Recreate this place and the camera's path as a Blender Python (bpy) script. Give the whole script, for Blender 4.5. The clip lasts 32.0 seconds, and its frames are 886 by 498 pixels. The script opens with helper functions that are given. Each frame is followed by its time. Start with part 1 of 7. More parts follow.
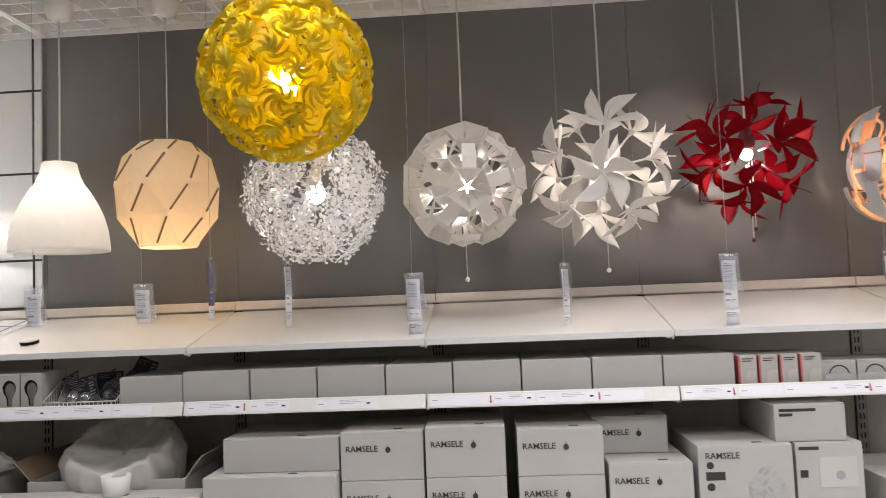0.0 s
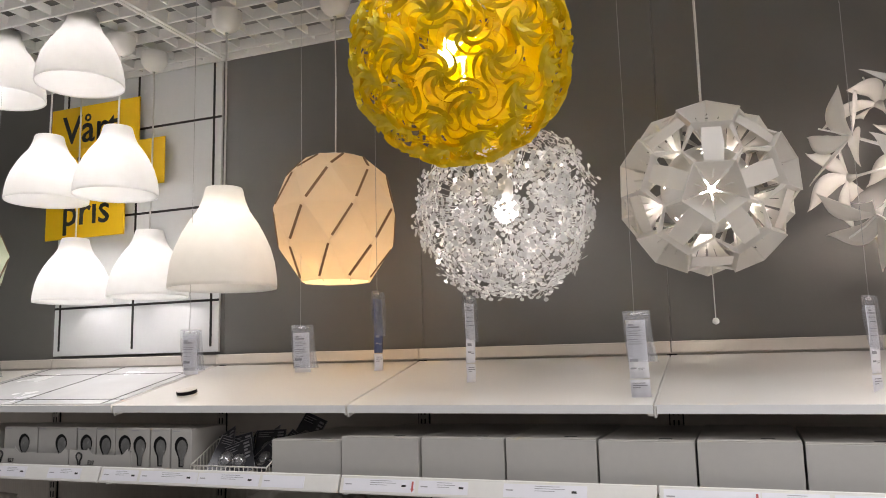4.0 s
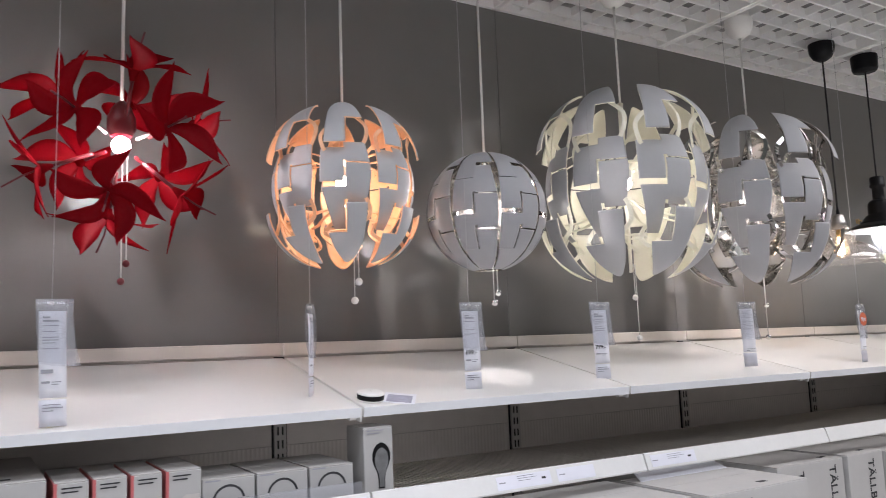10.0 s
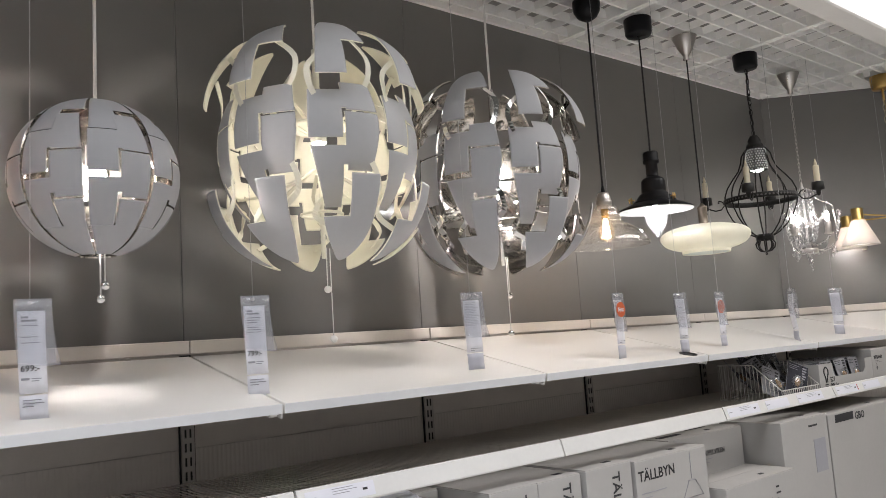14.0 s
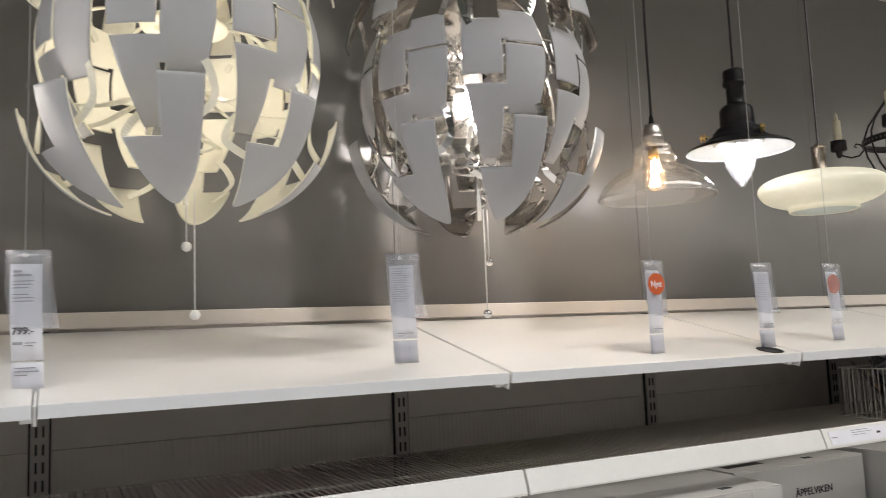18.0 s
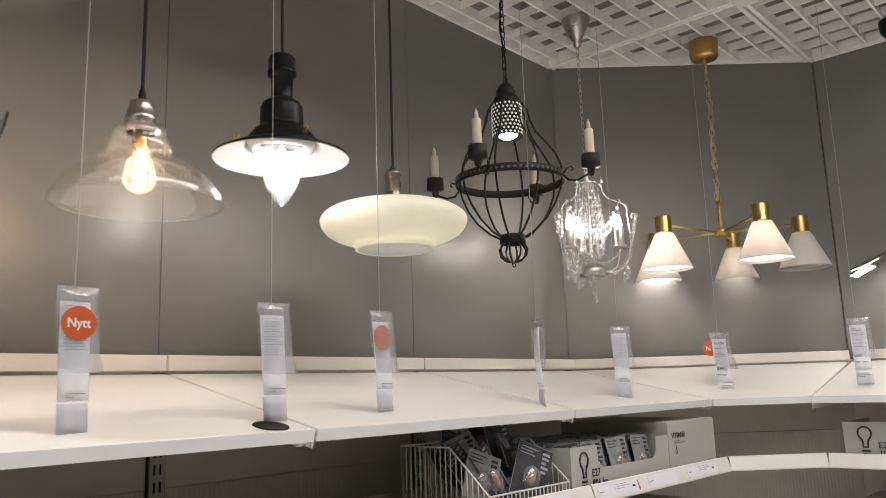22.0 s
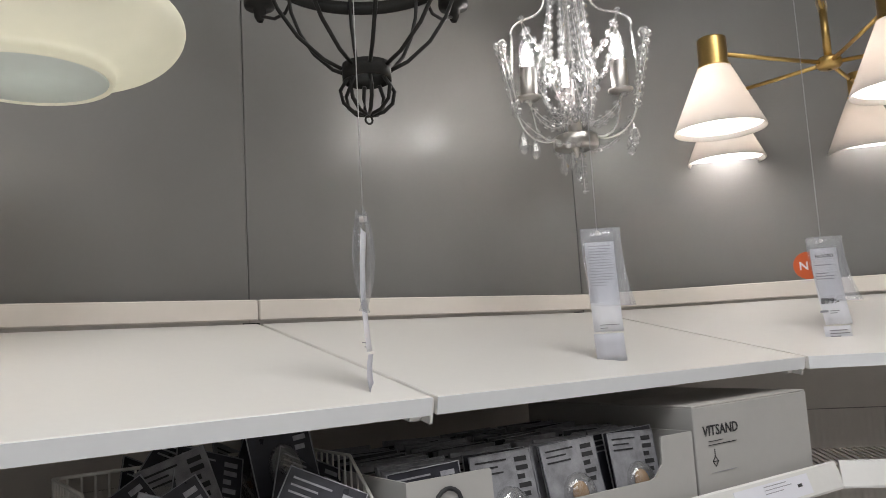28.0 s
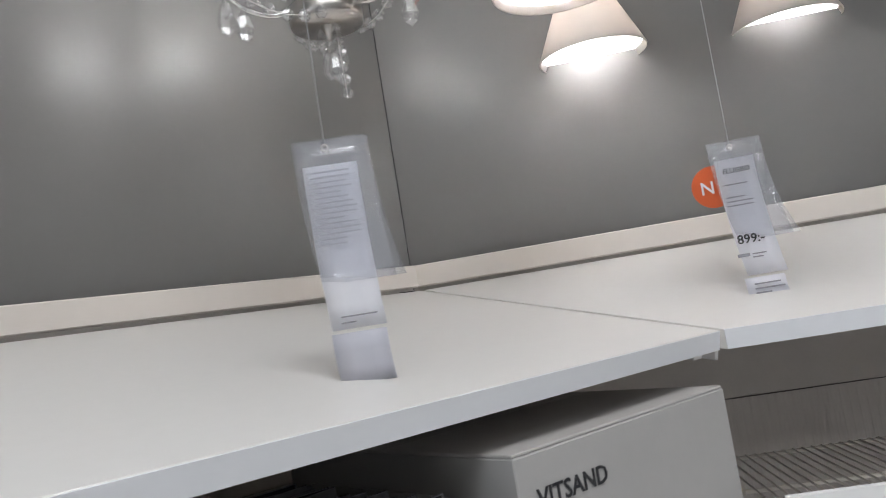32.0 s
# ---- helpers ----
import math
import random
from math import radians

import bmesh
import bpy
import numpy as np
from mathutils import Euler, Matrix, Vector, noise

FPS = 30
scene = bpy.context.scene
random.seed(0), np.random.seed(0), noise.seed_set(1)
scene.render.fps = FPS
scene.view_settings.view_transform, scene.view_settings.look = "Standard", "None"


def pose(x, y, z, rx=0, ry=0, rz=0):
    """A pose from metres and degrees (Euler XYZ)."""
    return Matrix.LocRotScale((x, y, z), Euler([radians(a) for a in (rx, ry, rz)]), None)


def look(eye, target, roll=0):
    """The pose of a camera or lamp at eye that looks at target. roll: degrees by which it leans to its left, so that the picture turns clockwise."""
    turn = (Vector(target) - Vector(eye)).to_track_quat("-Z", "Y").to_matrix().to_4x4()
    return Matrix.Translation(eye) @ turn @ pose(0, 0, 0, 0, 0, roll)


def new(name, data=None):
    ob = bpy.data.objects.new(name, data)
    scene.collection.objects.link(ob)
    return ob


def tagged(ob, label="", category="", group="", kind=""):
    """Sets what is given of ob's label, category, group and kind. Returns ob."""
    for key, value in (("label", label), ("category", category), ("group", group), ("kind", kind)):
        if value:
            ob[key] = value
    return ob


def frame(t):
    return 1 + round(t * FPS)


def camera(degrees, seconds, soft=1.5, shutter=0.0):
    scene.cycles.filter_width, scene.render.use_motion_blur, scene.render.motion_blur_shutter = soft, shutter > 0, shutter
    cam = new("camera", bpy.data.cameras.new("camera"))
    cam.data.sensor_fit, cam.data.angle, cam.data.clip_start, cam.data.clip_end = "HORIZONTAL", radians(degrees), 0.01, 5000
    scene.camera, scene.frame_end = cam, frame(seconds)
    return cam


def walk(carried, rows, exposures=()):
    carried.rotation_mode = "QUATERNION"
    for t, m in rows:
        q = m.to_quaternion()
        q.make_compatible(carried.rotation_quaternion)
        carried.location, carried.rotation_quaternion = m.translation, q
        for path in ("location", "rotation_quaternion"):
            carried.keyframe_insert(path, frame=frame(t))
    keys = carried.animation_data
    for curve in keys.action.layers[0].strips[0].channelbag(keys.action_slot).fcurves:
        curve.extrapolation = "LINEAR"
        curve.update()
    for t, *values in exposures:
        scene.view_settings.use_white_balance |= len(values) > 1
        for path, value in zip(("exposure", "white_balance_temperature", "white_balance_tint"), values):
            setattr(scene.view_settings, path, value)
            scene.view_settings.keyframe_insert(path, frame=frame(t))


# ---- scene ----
# camera and its walk
cam = camera(59.2, 32.0, soft=0.8, shutter=0.3)
ROWS = [
    (0.0, 0.0039, 0.0021, 1.5901, 3.784, 2.287, 3.824),
    (0.5, 0.0141, 0.1186, 1.6011, 4.217, 2.042, 7.723),
    (1.0, 0.0109, 0.2437, 1.6010, 4.541, 1.497, 12.022),
    (1.5, -0.0046, 0.3428, 1.5901, 4.664, 0.942, 15.301),
    (2.0, -0.0437, 0.4487, 1.5819, 5.374, 0.466, 18.425),
    (2.5, -0.0834, 0.5315, 1.5804, 6.173, 0.670, 20.659),
    (4.5, 0.0264, 0.7065, 1.5891, 9.163, 1.675, 20.763),
    (5.0, 0.0780, 0.7296, 1.5928, 10.834, 2.011, 16.184),
    (5.5, 0.1163, 0.7412, 1.5936, 12.064, 2.307, 11.815),
    (6.0, 0.1582, 0.7486, 1.5917, 12.494, 2.512, 6.016),
    (6.5, 0.1932, 0.7615, 1.5816, 12.282, 2.496, -0.048),
    (7.0, 0.2387, 0.7841, 1.5710, 11.450, 2.199, -7.331),
    (7.5, 0.2818, 0.8195, 1.5560, 10.648, 1.773, -13.554),
    (8.0, 0.3375, 0.8772, 1.5761, 9.702, 1.314, -19.762),
    (8.5, 0.3893, 0.9162, 1.5878, 9.025, 1.385, -23.790),
    (9.0, 0.4509, 0.9603, 1.5945, 8.139, 1.685, -27.388),
    (9.5, 0.5302, 0.9790, 1.5870, 7.629, 2.050, -29.397),
    (10.0, 0.6275, 0.9792, 1.5946, 7.089, 2.084, -31.147),
    (10.5, 0.7187, 0.9785, 1.5967, 6.849, 2.098, -32.597),
    (11.0, 0.8117, 0.9852, 1.5937, 6.699, 2.312, -34.376),
    (11.5, 0.8913, 1.0009, 1.5811, 6.678, 2.687, -35.897),
    (12.0, 1.0067, 1.0453, 1.5825, 6.686, 3.131, -37.317),
    (12.5, 1.0895, 1.0634, 1.5856, 6.684, 3.436, -38.308),
    (13.0, 1.1877, 1.0618, 1.5814, 6.682, 3.661, -39.078),
    (13.5, 1.2902, 1.0542, 1.5802, 6.578, 3.750, -39.348),
    (15.5, 1.6506, 1.1349, 1.5801, 6.703, 3.218, -35.877),
    (16.0, 1.7496, 1.2068, 1.5823, 6.850, 2.808, -32.367),
    (16.5, 1.8511, 1.2384, 1.5640, 6.874, 2.667, -29.669),
    (17.0, 1.9881, 1.2587, 1.5570, 6.428, 2.236, -26.980),
    (17.5, 2.0872, 1.2665, 1.5566, 6.253, 2.095, -25.292),
    (18.0, 2.1943, 1.2726, 1.5490, 6.067, 2.274, -26.344),
    (18.5, 2.2958, 1.3169, 1.5364, 6.129, 2.230, -30.724),
    (19.0, 2.4085, 1.3704, 1.5568, 7.291, 2.536, -36.563),
    (19.5, 2.4994, 1.4056, 1.5695, 8.764, 2.922, -40.403),
    (20.0, 2.5803, 1.4312, 1.5602, 10.436, 3.179, -43.073),
    (20.5, 2.6573, 1.4340, 1.5632, 11.279, 2.887, -44.237),
    (21.0, 2.7539, 1.4380, 1.5555, 11.542, 2.326, -45.340),
    (21.5, 2.8283, 1.4569, 1.5472, 11.015, 1.905, -46.524),
    (22.0, 2.9147, 1.4883, 1.5255, 10.248, 1.894, -47.788),
    (22.5, 3.0012, 1.5451, 1.5183, 9.658, 2.132, -48.890),
    (23.0, 3.0957, 1.6074, 1.5280, 9.058, 2.411, -50.082),
    (23.5, 3.1795, 1.6455, 1.5225, 8.778, 2.740, -50.985),
    (24.0, 3.2930, 1.6755, 1.5203, 8.919, 3.039, -51.777),
    (24.5, 3.4027, 1.6791, 1.5344, 9.155, 2.816, -51.751),
    (25.0, 3.5184, 1.6949, 1.5216, 8.602, 2.523, -51.605),
    (25.5, 3.6150, 1.7106, 1.5139, 7.398, 2.250, -51.329),
    (27.5, 3.9766, 1.7875, 1.5148, 7.266, 3.387, -39.834),
    (28.0, 4.0450, 1.8092, 1.5293, 6.822, 3.322, -35.898),
    (28.5, 4.1106, 1.8205, 1.5199, 6.678, 3.325, -32.995),
    (29.0, 4.1674, 1.8458, 1.5083, 6.374, 3.368, -32.791),
    (29.5, 4.2358, 1.8915, 1.4956, 6.320, 3.882, -34.438),
    (30.0, 4.2935, 1.9500, 1.5100, 6.400, 4.960, -36.690),
    (30.5, 4.3686, 2.0165, 1.5050, 6.140, 7.000, -38.760),
    (31.0, 4.4350, 2.0520, 1.5030, 5.813, 8.954, -40.362),
    (31.5, 4.5080, 2.0816, 1.5080, 5.350, 9.650, -39.800),
    (32.0, 4.5990, 2.0960, 1.5250, 5.289, 9.161, -39.981),
]
EXPOSURES = [(0.0, 0.1, 6850, 15), (2.5, -0.03, 6850, 15), (6.0, 0.04, 6580, 15), (7.0, 0.12, 6280, 15), (8.0, 0.13, 6050, 16), (10.0, 0.08, 6150, 16), (13.0, 0.05, 6400, 14), (18.0, 0.06, 6550, 11), (20.0, 0.02, 6850, 12), (22.0, 0.12, 6800, 13), (23.5, 0.07, 6750, 13), (25.0, 0.0, 6700, 12), (28.0, 0.0, 6350, 11), (30.0, 0.02, 6000, 11), (32.0, 0.0, 6000, 11)]
walk(cam, [(t, pose(x, y, z, 90 + pitch, roll, yaw)) for t, x, y, z, pitch, roll, yaw in ROWS], EXPOSURES)

# dim surroundings: the shop hall beyond the alcove
world = bpy.data.worlds.new("world")
scene.world = world
world.use_nodes = True
world.node_tree.nodes["Background"].inputs[0].default_value = (0.9, 0.95, 1.0, 1)
world.node_tree.nodes["Background"].inputs[1].default_value = 0.02

HALL_LIGHT = 13.0      # watts of a ceiling light near the display
FLOOR_LIGHT = 120.0     # watts of a narrow downlight over the aisle
BULB = 1.7            # common factor of all bulbs
COOL, NEUTRAL = (0.94, 0.97, 1.0), (1.0, 0.98, 0.94)
for lx, ly, watts, cone, tint in ((-3.0, 1.8, HALL_LIGHT * 1.4, 180, COOL), (-0.6, 1.75, HALL_LIGHT * 2.3, 180, COOL), (1.4, 1.9, HALL_LIGHT * 1.7, 180, COOL), (4.0, 1.35, HALL_LIGHT * 1.65, 180, NEUTRAL), (5.2, 1.35, HALL_LIGHT * 3.1, 180, NEUTRAL), (-2.4, -0.5, FLOOR_LIGHT * 0.15, 125, COOL), (1.1, -0.5, FLOOR_LIGHT * 1.05, 125, COOL), (4.0, -0.5, FLOOR_LIGHT * 0.25, 125, NEUTRAL)):
    la = bpy.data.lights.new("hall_light", "AREA")
    la.shape, la.size, la.size_y, la.energy, la.color = "RECTANGLE", 1.8, 0.9, watts, tint
    la.spread = math.radians(cone)
    lo = new("hall_light", la)
    lo.matrix_world = look((lx, ly, 3.36), (lx, ly + 0.1, 0))

# ---- materials ----
def material(name, color, rough=0.5, metal=0.0, vary=0.08, scale=6.0, bump=0.0, bump_scale=200.0, spec=0.5, coat=0.0, rough_vary=0.03):
    """A painted, printed or metal surface with variation at two scales and a fine relief."""
    m = bpy.data.materials.new(name)
    m.use_nodes = True
    nt = m.node_tree
    b = nt.nodes["Principled BSDF"]
    b.inputs["Metallic"].default_value = metal
    b.inputs["Specular IOR Level"].default_value = spec
    b.inputs["Coat Weight"].default_value = coat
    co = nt.nodes.new("ShaderNodeTexCoord")
    info = nt.nodes.new("ShaderNodeObjectInfo")
    add = nt.nodes.new("ShaderNodeVectorMath")
    add.operation = "ADD"
    nt.links.new(co.outputs["Object"], add.inputs[0])
    nt.links.new(info.outputs["Random"], add.inputs[1])
    n1, n2 = nt.nodes.new("ShaderNodeTexNoise"), nt.nodes.new("ShaderNodeTexNoise")
    n1.inputs["Scale"].default_value, n1.inputs["Detail"].default_value = scale, 5
    n2.inputs["Scale"].default_value, n2.inputs["Detail"].default_value = scale * 14, 3
    for n in (n1, n2):
        nt.links.new(add.outputs[0], n.inputs["Vector"])
    mix = nt.nodes.new("ShaderNodeMath")
    mix.operation = "MULTIPLY_ADD"
    mix.inputs[1].default_value = 0.4
    nt.links.new(n2.outputs[0], mix.inputs[0])
    nt.links.new(n1.outputs[0], mix.inputs[2])
    ramp = nt.nodes.new("ShaderNodeMapRange")
    ramp.inputs["From Min"].default_value, ramp.inputs["From Max"].default_value = 0.4, 1.0
    ramp.inputs["To Min"].default_value, ramp.inputs["To Max"].default_value = 1 - vary, 1 + vary
    nt.links.new(mix.outputs[0], ramp.inputs["Value"])
    col = nt.nodes.new("ShaderNodeVectorMath")
    col.operation = "SCALE"
    col.inputs[0].default_value = color
    nt.links.new(ramp.outputs[0], col.inputs["Scale"])
    nt.links.new(col.outputs[0], b.inputs["Base Color"])
    rr = nt.nodes.new("ShaderNodeMapRange")
    rr.inputs["From Min"].default_value, rr.inputs["From Max"].default_value = 0.3, 0.7
    rr.inputs["To Min"].default_value, rr.inputs["To Max"].default_value = max(0.02, rough - rough_vary), min(1, rough + rough_vary)
    nt.links.new(n1.outputs[0], rr.inputs["Value"])
    nt.links.new(rr.outputs[0], b.inputs["Roughness"])
    if bump:
        n3 = nt.nodes.new("ShaderNodeTexNoise")
        n3.inputs["Scale"].default_value = bump_scale
        nt.links.new(add.outputs[0], n3.inputs["Vector"])
        bu = nt.nodes.new("ShaderNodeBump")
        bu.inputs["Strength"].default_value, bu.inputs["Distance"].default_value = bump, 0.001
        nt.links.new(n3.outputs[0], bu.inputs["Height"])
        nt.links.new(bu.outputs[0], b.inputs["Normal"])
    return m


def translucent(name, color, through_color, share=0.5, rough=0.6, gloss=0.06, clear=0.0):
    """Thin paper, fabric or plastic that lets light through; clear: share that is simply see-through."""
    m = bpy.data.materials.new(name)
    m.use_nodes = True
    nt = m.node_tree
    nt.nodes.remove(nt.nodes["Principled BSDF"])
    out = nt.nodes["Material Output"]
    d, t, g = nt.nodes.new("ShaderNodeBsdfDiffuse"), nt.nodes.new("ShaderNodeBsdfTranslucent"), nt.nodes.new("ShaderNodeBsdfGlossy")
    n = nt.nodes.new("ShaderNodeTexNoise")
    n.inputs["Scale"].default_value, n.inputs["Detail"].default_value = 30, 4
    co = nt.nodes.new("ShaderNodeTexCoord")
    nt.links.new(co.outputs["Object"], n.inputs["Vector"])
    ra = nt.nodes.new("ShaderNodeMapRange")
    ra.inputs["To Min"].default_value, ra.inputs["To Max"].default_value = 0.95, 1.03
    nt.links.new(n.outputs[0], ra.inputs["Value"])
    for node, c in ((d, color), (t, through_color)):
        sc = nt.nodes.new("ShaderNodeVectorMath")
        sc.operation = "SCALE"
        sc.inputs[0].default_value = c
        nt.links.new(ra.outputs[0], sc.inputs["Scale"])
        nt.links.new(sc.outputs[0], node.inputs["Color"])
    g.inputs["Roughness"].default_value = rough
    m1, m2 = nt.nodes.new("ShaderNodeMixShader"), nt.nodes.new("ShaderNodeMixShader")
    m1.inputs[0].default_value, m2.inputs[0].default_value = share, gloss
    nt.links.new(d.outputs[0], m1.inputs[1]), nt.links.new(t.outputs[0], m1.inputs[2])
    nt.links.new(m1.outputs[0], m2.inputs[1]), nt.links.new(g.outputs[0], m2.inputs[2])
    nt.links.new(m2.outputs[0], out.inputs["Surface"])
    if clear:
        c, m3 = nt.nodes.new("ShaderNodeBsdfTransparent"), nt.nodes.new("ShaderNodeMixShader")
        c.inputs[0].default_value, m3.inputs[0].default_value = (*through_color, 1), clear
        nt.links.new(m2.outputs[0], m3.inputs[1]), nt.links.new(c.outputs[0], m3.inputs[2])
        nt.links.new(m3.outputs[0], out.inputs["Surface"])
    return m


def glowing(name, color, strength):
    m = bpy.data.materials.new(name)
    m.use_nodes = True
    b = m.node_tree.nodes["Principled BSDF"]
    b.inputs["Base Color"].default_value = (0.9, 0.9, 0.9, 1)
    b.inputs["Emission Color"].default_value = (*color, 1)
    b.inputs["Emission Strength"].default_value = strength * BULB
    return m


def glass(name, color=(1, 1, 1), rough=0.02, ior=1.45, clear=0.0):
    """Glass; clear: share that is simply see-through (thin film, plastic pockets)."""
    m = bpy.data.materials.new(name)
    m.use_nodes = True
    nt = m.node_tree
    b = nt.nodes["Principled BSDF"]
    b.inputs["Base Color"].default_value = (*color, 1)
    b.inputs["Roughness"].default_value, b.inputs["IOR"].default_value = rough, ior
    b.inputs["Transmission Weight"].default_value = 1
    if clear:
        t, mx = nt.nodes.new("ShaderNodeBsdfTransparent"), nt.nodes.new("ShaderNodeMixShader")
        t.inputs[0].default_value = (*color, 1)
        mx.inputs[0].default_value = clear
        nt.links.new(b.outputs[0], mx.inputs[1]), nt.links.new(t.outputs[0], mx.inputs[2])
        nt.links.new(mx.outputs[0], nt.nodes["Material Output"].inputs["Surface"])
    return m


def film(name, color, gloss=0.1, haze=0.25, rough=0.15, edge=0.6):
    """Thin clear plastic or thin blown glass: see-through, a little hazy, with a shine that grows at the edges."""
    m = bpy.data.materials.new(name)
    m.use_nodes = True
    nt = m.node_tree
    nt.nodes.remove(nt.nodes["Principled BSDF"])
    t, d, g = nt.nodes.new("ShaderNodeBsdfTransparent"), nt.nodes.new("ShaderNodeBsdfDiffuse"), nt.nodes.new("ShaderNodeBsdfGlossy")
    t.inputs[0].default_value, d.inputs[0].default_value = (*color, 1), (0.85, 0.86, 0.9, 1)
    g.inputs["Roughness"].default_value = rough
    lw = nt.nodes.new("ShaderNodeLayerWeight")
    lw.inputs[0].default_value = 0.35
    mm = nt.nodes.new("ShaderNodeMath")
    mm.operation = "MULTIPLY_ADD"
    mm.inputs[1].default_value, mm.inputs[2].default_value = edge, gloss
    nt.links.new(lw.outputs["Facing"], mm.inputs[0])
    a, b = nt.nodes.new("ShaderNodeMixShader"), nt.nodes.new("ShaderNodeMixShader")
    a.inputs[0].default_value = haze
    nt.links.new(t.outputs[0], a.inputs[1]), nt.links.new(d.outputs[0], a.inputs[2])
    nt.links.new(mm.outputs[0], b.inputs[0])
    nt.links.new(a.outputs[0], b.inputs[1]), nt.links.new(g.outputs[0], b.inputs[2])
    nt.links.new(b.outputs[0], nt.nodes["Material Output"].inputs["Surface"])
    return m


GREY_WALL = material("grey_lacquered_panel", (0.19, 0.184, 0.177), 0.32, vary=0.03, scale=9, rough_vary=0.03, spec=0.38)
GREY_LOW = material("grey_beige_back_panel", (0.6, 0.555, 0.515), 0.5, vary=0.05, scale=20)
CREAM = material("cream_strip", (0.78, 0.72, 0.66), 0.4, vary=0.04, scale=4)
WHITE_BOARD = material("white_laminate", (0.74, 0.72, 0.69), 0.3, vary=0.012, scale=70, rough_vary=0.0)
WHITE_EDGE = material("white_edge_band", (0.76, 0.77, 0.79), 0.4, vary=0.03)
WHITE_METAL = material("white_powder_coat", (0.74, 0.73, 0.71), 0.45, vary=0.05, bump=0.1)
WIRE = material("pale_coated_wire", (0.76, 0.71, 0.64), 0.45)
RASTER = material("white_raster_plastic", (0.9, 0.89, 0.87), 0.5, vary=0.04)
SOFFIT = material("pale_soffit", (0.5, 0.49, 0.475), 0.8, vary=0.06, scale=1.5)
# grey that paints the shade of the space above the raster
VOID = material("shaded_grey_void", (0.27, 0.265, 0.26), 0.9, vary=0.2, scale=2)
DARK_CEIL = material("dark_hall_ceiling", (0.10, 0.11, 0.10), 0.9, vary=0.2, scale=1)
FLOOR = material("pale_polished_floor", (0.52, 0.50, 0.475), 0.4, vary=0.12, scale=1.4, bump=0.1, bump_scale=60)
HALL_WALL = material("white_hall_wall", (0.74, 0.74, 0.73), 0.7, vary=0.1, scale=1)
STEEL_DARK = material("grey_slotted_steel", (0.5, 0.47, 0.44), 0.45, metal=0.1)
BLACK = material("black_shadow_slot", (0.02, 0.02, 0.02), 0.7)
JOINT = material("dark_grey_joint", (0.09, 0.09, 0.088), 0.7)
BLACK_PAINT = material("black_paint", (0.008, 0.008, 0.009), 0.34, vary=0.2, spec=0.14)
INK = material("black_print", (0.025, 0.025, 0.028), 0.6)
GREY_INK = material("grey_print", (0.33, 0.33, 0.36), 0.6)
RED_INK = material("red_print", (0.5, 0.12, 0.12), 0.6)
ORANGE = material("orange_sticker", (0.56, 0.1, 0.022), 0.45)
CARTON = material("white_carton", (0.42, 0.41, 0.395), 0.6, vary=0.05, scale=4, bump=0.08, bump_scale=250)
CARTON_TOP = material("grey_white_carton_flap", (0.45, 0.43, 0.41), 0.65, vary=0.08, scale=4)
PAPER = material("label_paper", (0.8, 0.8, 0.85), 0.5, vary=0.02, scale=40)
PAPER_BLUE = material("dark_blue_label", (0.07, 0.09, 0.19), 0.5, vary=0.2, scale=60)
YELLOW_SIGN = material("yellow_sign", (0.85, 0.52, 0.005), 0.5, vary=0.03)
TILE_BOARD = material("white_gloss_board", (0.78, 0.79, 0.8), 0.25, vary=0.03)
BLACK_LINE = material("black_tape", (0.02, 0.02, 0.02), 0.4)
WHITE_PLASTIC = material("white_plastic", (0.78, 0.77, 0.74), 0.4, vary=0.03)
WHITE_CORD = material("white_cord", (0.72, 0.71, 0.69), 0.55)
BLACK_CORD = material("black_textile_cord", (0.015, 0.015, 0.016), 0.8)
THREAD = material("nylon_thread", (0.4, 0.4, 0.4), 0.35)
BRASS = material("brushed_brass", (0.62, 0.42, 0.15), 0.3, metal=1, vary=0.12, scale=20)
NICKEL = material("brushed_nickel", (0.55, 0.52, 0.49), 0.3, metal=1, vary=0.1, scale=20)
CHROME = material("chrome", (0.78, 0.77, 0.75), 0.08, metal=1, vary=0.03)
COPPER_IN = material("copper_peach_lacquer", (0.86, 0.52, 0.31), 0.4, metal=0.1, vary=0.06)
CREAM_IN = material("pale_cream_plastic", (0.84, 0.81, 0.68), 0.4, vary=0.04)
CHROME_IN = material("mirror_foil", (0.55, 0.52, 0.48), 0.12, metal=1, vary=0.1, scale=25, bump=0.5, bump_scale=40)
MATT_SHELL = material("matt_pale_grey_plastic", (0.38, 0.38, 0.39), 0.55, vary=0.04, scale=5)
SHELL_WHITE = material("matt_white_plastic_shell", (0.44, 0.44, 0.445), 0.5, vary=0.04, scale=5)
RED_PETAL = translucent("dark_red_plastic", (0.17, 0.002, 0.005), (0.36, 0.003, 0.008), 0.2, 0.45, 0.004)
WHITE_PETAL = translucent("white_plastic_petal", (0.7, 0.68, 0.65), (0.85, 0.78, 0.66), 0.2, 0.4, 0.05)
WHITE_FACET = translucent("white_plastic_facet", (0.84, 0.82, 0.79), (0.88, 0.84, 0.77), 0.34, 0.4, 0.05)
YELLOW_PETAL = translucent("yellow_plastic", (0.92, 0.74, 0.004), (1.0, 0.88, 0.03), 0.68, 0.4, 0.05, 0.22)
# same yellow plastic, darkened so that the outer blades look unlit
YELLOW_SHADED = translucent("shaded_yellow_plastic", (0.62, 0.46, 0.003), (0.82, 0.62, 0.004), 0.08, 0.4, 0.05)
